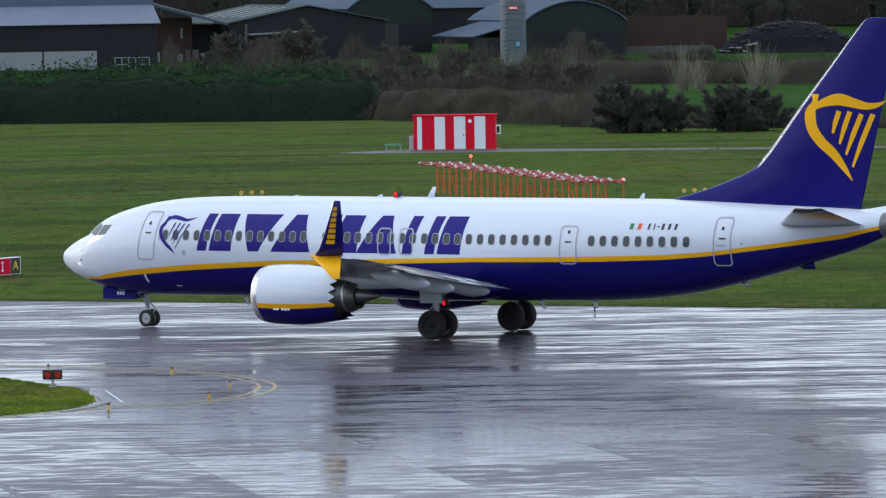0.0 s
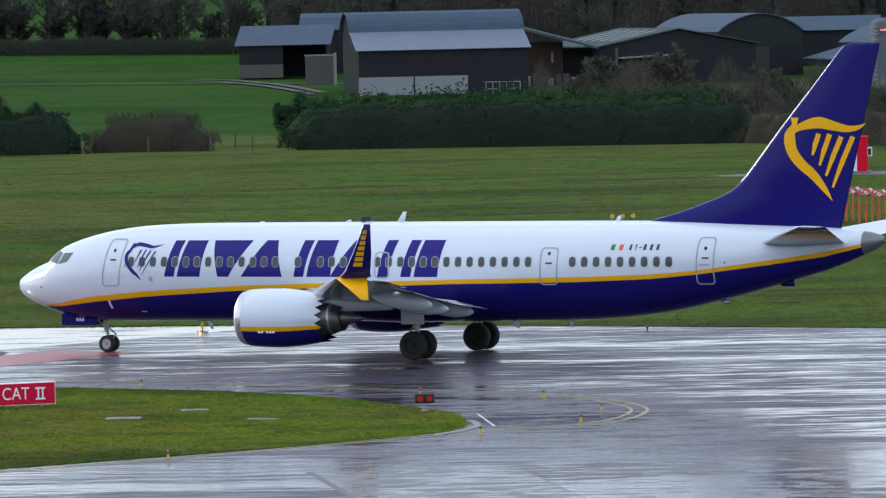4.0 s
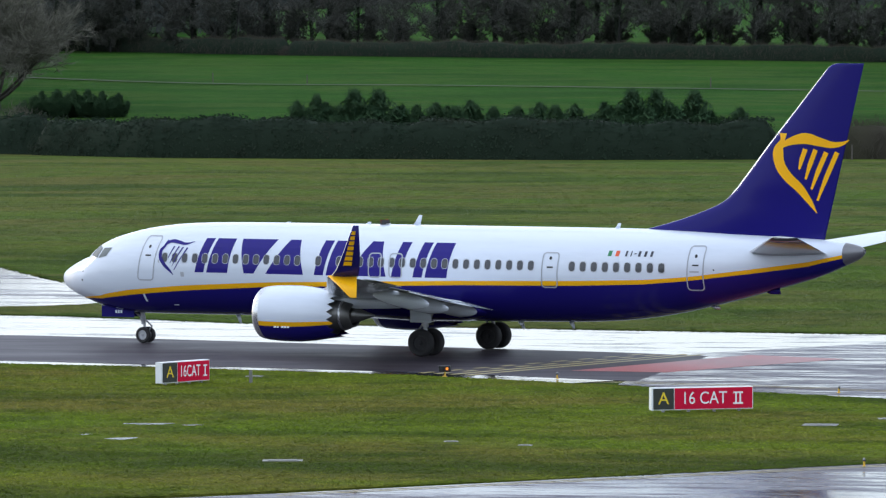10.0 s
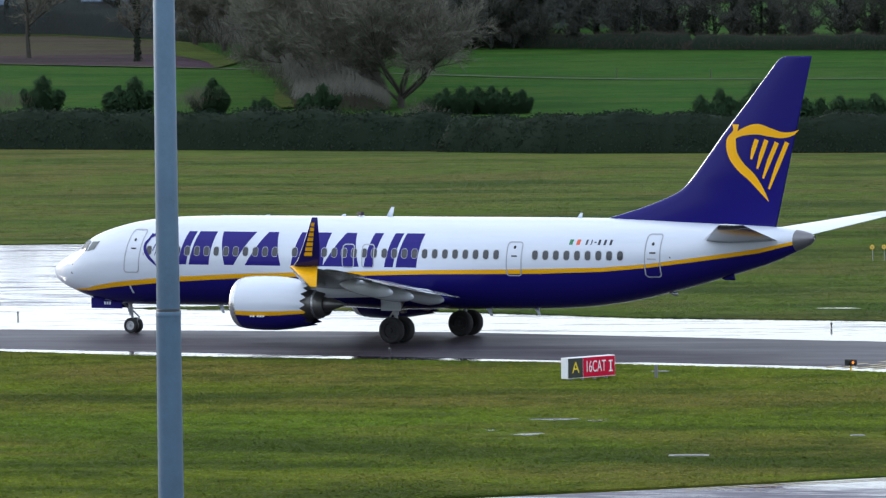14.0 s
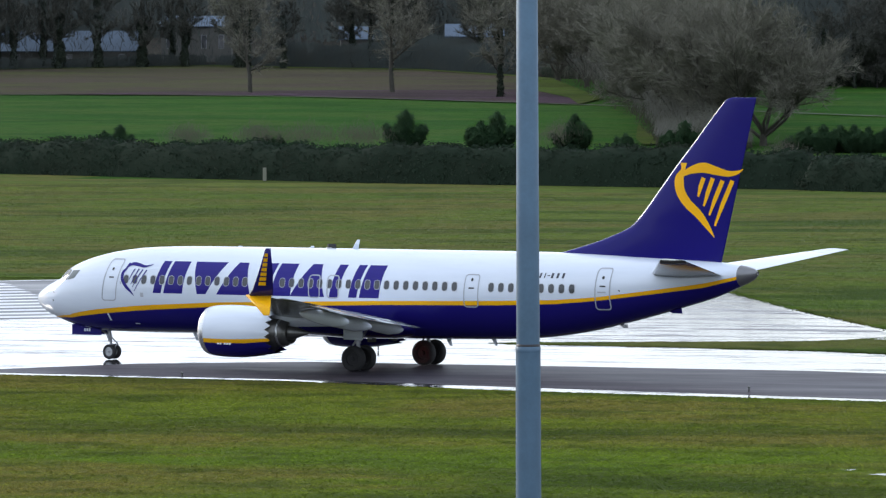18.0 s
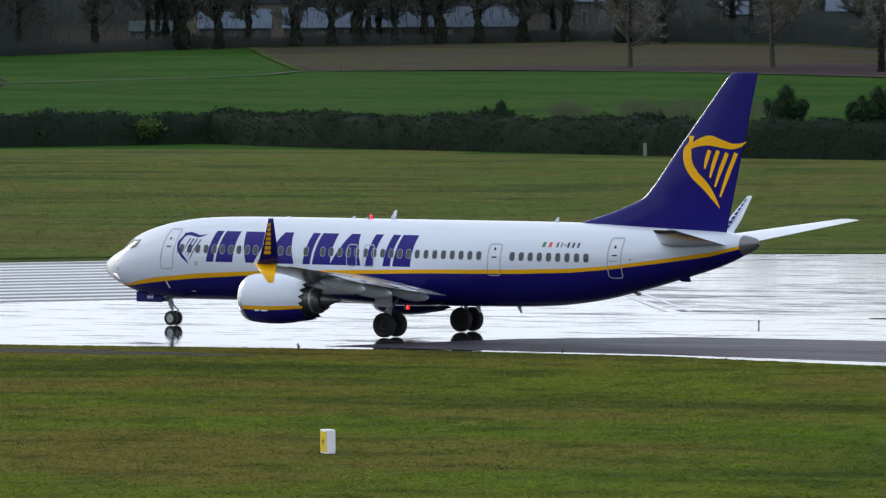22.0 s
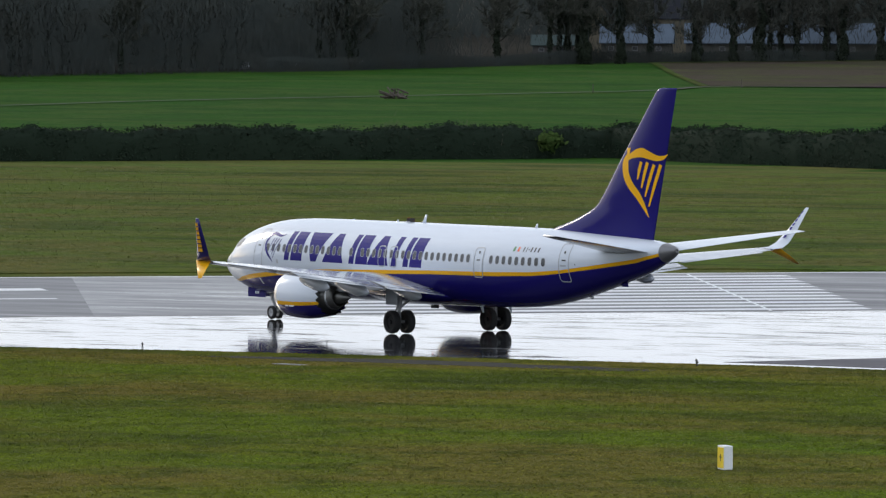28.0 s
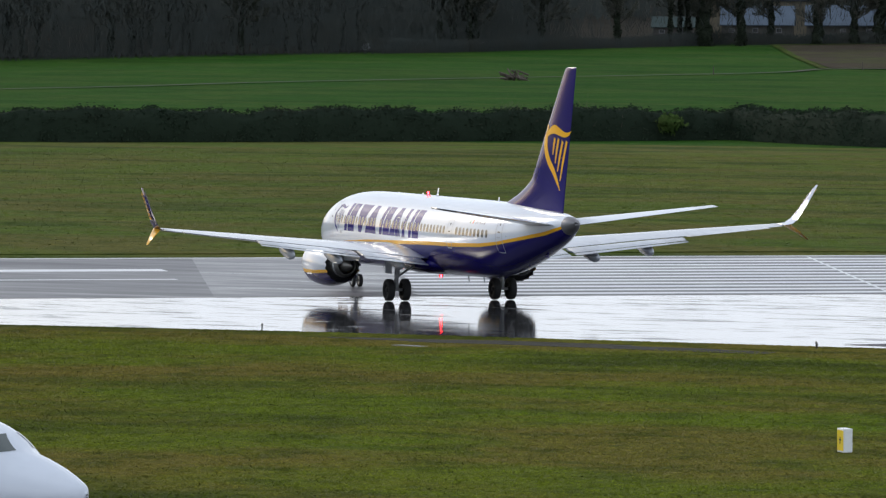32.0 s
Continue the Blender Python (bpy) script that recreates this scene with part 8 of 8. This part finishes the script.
# ---- farmstead on the rise ----
def long_house(x, y, z, L, W, h, roof_h, ang, wall_mat, roof_mat, label, bays, chimney=False):
    ob = new("farm_building")
    ob.matrix_world = Matrix.Translation((x, y, z)) @ Matrix.Rotation(ang, 4, 'Z')
    bm = bmesh.new()
    box(bm, 0, L, 0, W, -1.5, h)
    part("wall", bm, wall_mat, ob)
    for s in (0, 1):
        bm = bmesh.new()
        prism_y = [(0 - 0.4, h - 0.1), (W / 2, h + roof_h), (W / 2, h + roof_h + 0.15), (-0.4, h + 0.08)] if s == 0 else [(W / 2, h + roof_h), (W + 0.4, h - 0.1), (W + 0.4, h + 0.08), (W / 2, h + roof_h + 0.15)]
        a = [bm.verts.new((-0.4, p, q)) for p, q in prism_y]
        b = [bm.verts.new((L + 0.4, p, q)) for p, q in prism_y]
        bm.faces.new(a)
        bm.faces.new(b[::-1])
        for k in range(4):
            bm.faces.new((a[k], b[k], b[(k + 1) % 4], a[(k + 1) % 4]))
        bmesh.ops.recalc_face_normals(bm, faces=bm.faces[:])
        part("roof", bm, roof_mat, ob)
    for gx in (0.0, L - 0.02):
        bm = bmesh.new()
        a = [bm.verts.new((gx, p, q)) for p, q in ((0, h), (W, h), (W / 2, h + roof_h))]
        b = [bm.verts.new((gx + 0.02, p, q)) for p, q in ((0, h), (W, h), (W / 2, h + roof_h))]
        bm.faces.new(a)
        bm.faces.new(b[::-1])
        for k in range(3):
            bm.faces.new((a[k], b[k], b[(k + 1) % 3], a[(k + 1) % 3]))
        part("gable", bm, wall_mat, ob)
    for k in range(bays):
        x0 = L * (k + 0.3) / bays
        bm = bmesh.new()
        box(bm, x0, x0 + 1.1, -0.06, -0.005, h * 0.35, h * 0.75, 0.01)
        w = part("window", bm, WHITEWASH, ob)
        bm = bmesh.new()
        box(bm, x0 + 0.1, x0 + 1.0, -0.08, -0.058, h * 0.35 + 0.1, h * 0.75 - 0.1)
        part("pane", bm, PANE, w)
    if chimney:
        bm = bmesh.new()
        box(bm, L - 1.6, L - 0.8, W / 2 - 0.4, W / 2 + 0.4, h + roof_h - 0.6, h + roof_h + 1.3, 0.03)
        part("chimney", bm, wall_mat, ob)
    return tagged(ob, label, "farm building", group="farmstead on the rise")


long_house(-470.5, 1049, 11.6, 14, 8, 2.3, 3.7, 0.39, FAR_WALL, ROOF_FAR, "low farm building with bluish sheet roof", 3)
long_house(-455.2, 1055.6, 11.6, 46, 9, 2.3, 3.9, 0.39, FAR_WALL, ROOF_FAR, "long low farm building with pale bluish sheet roof", 9)
long_house(-473, 1062, 11.6, 9, 6.8, 5.8, 4.2, 0.39 + math.pi / 2, STONE, SLATE, "tan gabled farmhouse among bare trees", 2)
long_house(-471.5, 1071, 12.0, 12, 8, 6.8, 6.0, 0.39, STONE, SLATE, "tall farmhouse with dark slate roof and pale eaves", 3, True)
long_house(-484, 1046, 11.6, 8, 6, 1.8, 2.0, 0.4, BLOCK, ROOF_G, "small outbuilding with greenish sheet roof", 2)
long_house(-417, 1098, 12.0, 14, 8, 6.8, 2.0, 0.3, FAR_WALL, ROOF_FAR, "pale walled outbuilding with bluish sheet roof", 4)
long_house(-356, 1096, terrain(-356, 1096) + 1.3, 11, 7, 4.2, 2.4, 0.3, FAR_WALL, ROOF_FAR, "low shed with bluish sheet roof behind the trees", 2)
long_house(-376, 1090, terrain(-376, 1090) + 1.3, 6, 6, 3.8, 2.4, 0.35, FAR_WALL, ROOF_FAR, "small shed with bluish sheet roof behind the trees", 1)
for k, (x, y) in enumerate(((-507, 968), (-500, 976), (-492, 986))):
    bm = bmesh.new()
    box(bm, -0.9, 0.9, -0.6, 0.6, 0, 0.9, 0.15)
    box(bm, -0.5, 0.5, -0.5, 0.5, 0.85, 1.5, 0.1)
    place(part("white_trough", bm, WHITEWASH), put(x, y, 0.3))
    tagged(bpy.data.objects["white_trough" + ("" if k == 0 else f".{k:03d}")], "small pale trough at the wood edge", "trough", group="troughs at the wood edge")

# ---- second aircraft on the near taxi lane ----
aircraft_two = tagged(build_aircraft(False), "plain glossy white airliner with dark cockpit windows", "airliner")

# ---- concrete slabs of the near apron, each with open joints ----
SLAB_MATS = [wet("apron_slab", (0.06 * g, 0.06 * g, 0.068 * g), (0.19 * g, 0.185 * g, 0.20 * g), (0.5, 1.4), -0.3, (0.44 + o, 0.54 + o), 0.55, 0.11, 0.06, (0.16, 0.9)) for g, o in ((1.0, 0.0), (1.25, -0.03), (0.75, 0.04))]
slab_bed = sheet("slab_bed", [(14.9, 181.3), (-15.4, 174.5), (-7.3, 138.4), (22.9, 145.2)], 0.0065, SOOT, "dark open joints between apron slabs", "apron", 0.002)
rnd = random.Random(17)
SU, SV = Vector((0.976, 0.2177, 0)), Vector((-0.2177, 0.976, 0))
for i in range(5):
    for j in range(6):
        o = Vector((14.6, 181.1, 0)) - SU * (6.1 * (i + 1)) - SV * (6.1 * (j + 1))
        tilt = [rnd.uniform(0.0, 0.004) for _ in range(4)]
        top = [o + SU * a + SV * b + Vector((0, 0, 0.010 + t)) for (a, b), t in zip(((0.02, 0.02), (6.08, 0.02), (6.08, 6.08), (0.02, 6.08)), tilt)]
        low = [Vector((p.x, p.y, 0.003)) for p in top]
        faces = [(0, 1, 2, 3), (4, 7, 6, 5)] + [(k, 4 + k, 4 + (k + 1) % 4, (k + 1) % 4) for k in range(4)]
        part_mesh("slab", mesh_from("slab", top + low, faces, (rnd.choice(SLAB_MATS),)), slab_bed)


PATH = (
    (0, 1.34, 224.33, 32.55), (0.5, -0.35, 225, 30.81), (1, -2.18, 225.79, 29.17), (1.5, -4.06, 226.74, 27.38),
    (2, -6.06, 227.65, 26.03), (2.5, -8.07, 228.53, 24.56), (3, -10.2, 229.27, 24.03), (3.5, -12.31, 229.93, 23.18),
    (5.5, -21.3, 232.57, 21.57), (6, -23.74, 232.99, 21.27), (6.5, -26.12, 233.47, 20.83), (7, -28.64, 234.07, 20.74),
    (7.5, -31.11, 234.93, 20.35), (8, -33.64, 235.76, 20.17), (8.5, -36.06, 236.57, 19.78), (9, -38.58, 237.18, 19.61),
    (9.5, -41, 237.86, 19.23), (10, -43.55, 238.43, 19.03), (10.5, -45.97, 239.04, 18.62), (11, -48.47, 239.51, 18.43),
    (11.5, -50.9, 240.11, 18.03), (12, -53.42, 240.64, 17.81), (12.5, -55.87, 241.25, 17.33), (13, -58.36, 241.72, 17.17),
    (13.5, -60.78, 242.25, 16.83), (14, -63.29, 242.67, 16.65), (14.5, -65.7, 243.21, 16.27), (15, -68.19, 243.62, 16.09),
    (15.5, -70.57, 244.14, 15.62), (17.5, -80.04, 245.65, 14.79), (18, -82.4, 245.98, 14.64), (18.5, -84.66, 246.39, 14.36),
    (19, -86.97, 246.64, 14.51), (19.5, -89.21, 247, 14.52), (20, -91.47, 247.31, 14.95), (20.5, -93.66, 247.79, 15.26),
    (21, -95.91, 248.12, 15.64), (21.5, -98.07, 248.63, 15.88), (22, -100.24, 249.07, 16.24), (22.5, -102.33, 249.61, 16.67),
    (23, -104.44, 250.06, 17.22), (23.5, -106.5, 250.67, 17.77), (24, -108.59, 251.19, 18.48), (24.5, -110.58, 251.9, 19.33),
    (25, -112.57, 252.45, 20.28), (25.5, -114.45, 253.07, 21.37), (27.5, -121.62, 255.87, 27.74), (28, -123.33, 256.79, 29.66),
    (28.5, -124.94, 257.86, 31.58), (29, -126.48, 258.9, 33.67), (29.5, -127.94, 259.99, 35.49), (30, -129.33, 261.1, 37.41),
    (30.5, -130.66, 262.26, 39.23), (31, -131.96, 263.46, 41.03), (31.5, -133.21, 264.76, 42.71), (32, -134.45, 266.05, 44.22))


def rolling(r):
    """Turn rows for a wheel of radius r, from the distance rolled."""
    rows, s, k = [], 0.0, 0
    marks = [(PATH[0][0], 0.0)]
    for (t0, x0, y0, a0), (t1, x1, y1, a1) in zip(PATH, PATH[1:]):
        s += math.hypot(x1 - x0, y1 - y0)
        marks.append((t1, s))
    turn = 0.0
    while turn < marks[-1][1] / r:
        d = turn * r
        while marks[k + 1][1] < d:
            k += 1
        (ta, sa), (tb, sb) = marks[k], marks[k + 1]
        rows.append((ta + (tb - ta) * (d - sa) / (sb - sa), turn))
        turn += radians(80)
    rows.append((32.0, marks[-1][1] / r))
    return rows


def motions():
    walk(aircraft, [(t, pose(x, y, 0.012, 0, 0, -a)) for t, x, y, a in PATH])
    for w, r in WHEELS[:6]:
        at = w.location.copy()
        walk(w, [(t, Matrix.Translation(at) @ Matrix.Rotation(-a, 4, 'Y')) for t, a in rolling(r)])
    # beacons: one turn in 1.45 s, towards the terrace at 3.05 s
    for rotor in SPINNERS[:2]:
        at = rotor.location.copy()
        rows = []
        for k in range(134):
            t = 1.45 * k / 6
            if t > 32:
                break
            a = radians(60 * k - 360 * 3.05 / 1.45 + 125 + 41 * max(0.0, min(1.0, (t - 24) / 8)))
            rows.append((t, Matrix.Translation(at) @ Matrix.Rotation(a, 4, 'Z')))
        walk(rotor, rows + [(32.0, Matrix.Translation(at) @ Matrix.Rotation(radians(360 * (32.0 - 3.05) / 1.45 + 166), 4, 'Z'))])
    walk(aircraft_two, [(t, pose(x, y, 0.004, 0, 0, 180 + a)) for t, x, y, a in ((0.0, -200, 117.2, 2), (10.0, -166, 118.4, 2), (20.0, -131.9, 119.6, 2), (27.0, -107.9, 120.4, 2), (32.0, -90.9, 121.0, 2))])


motions()
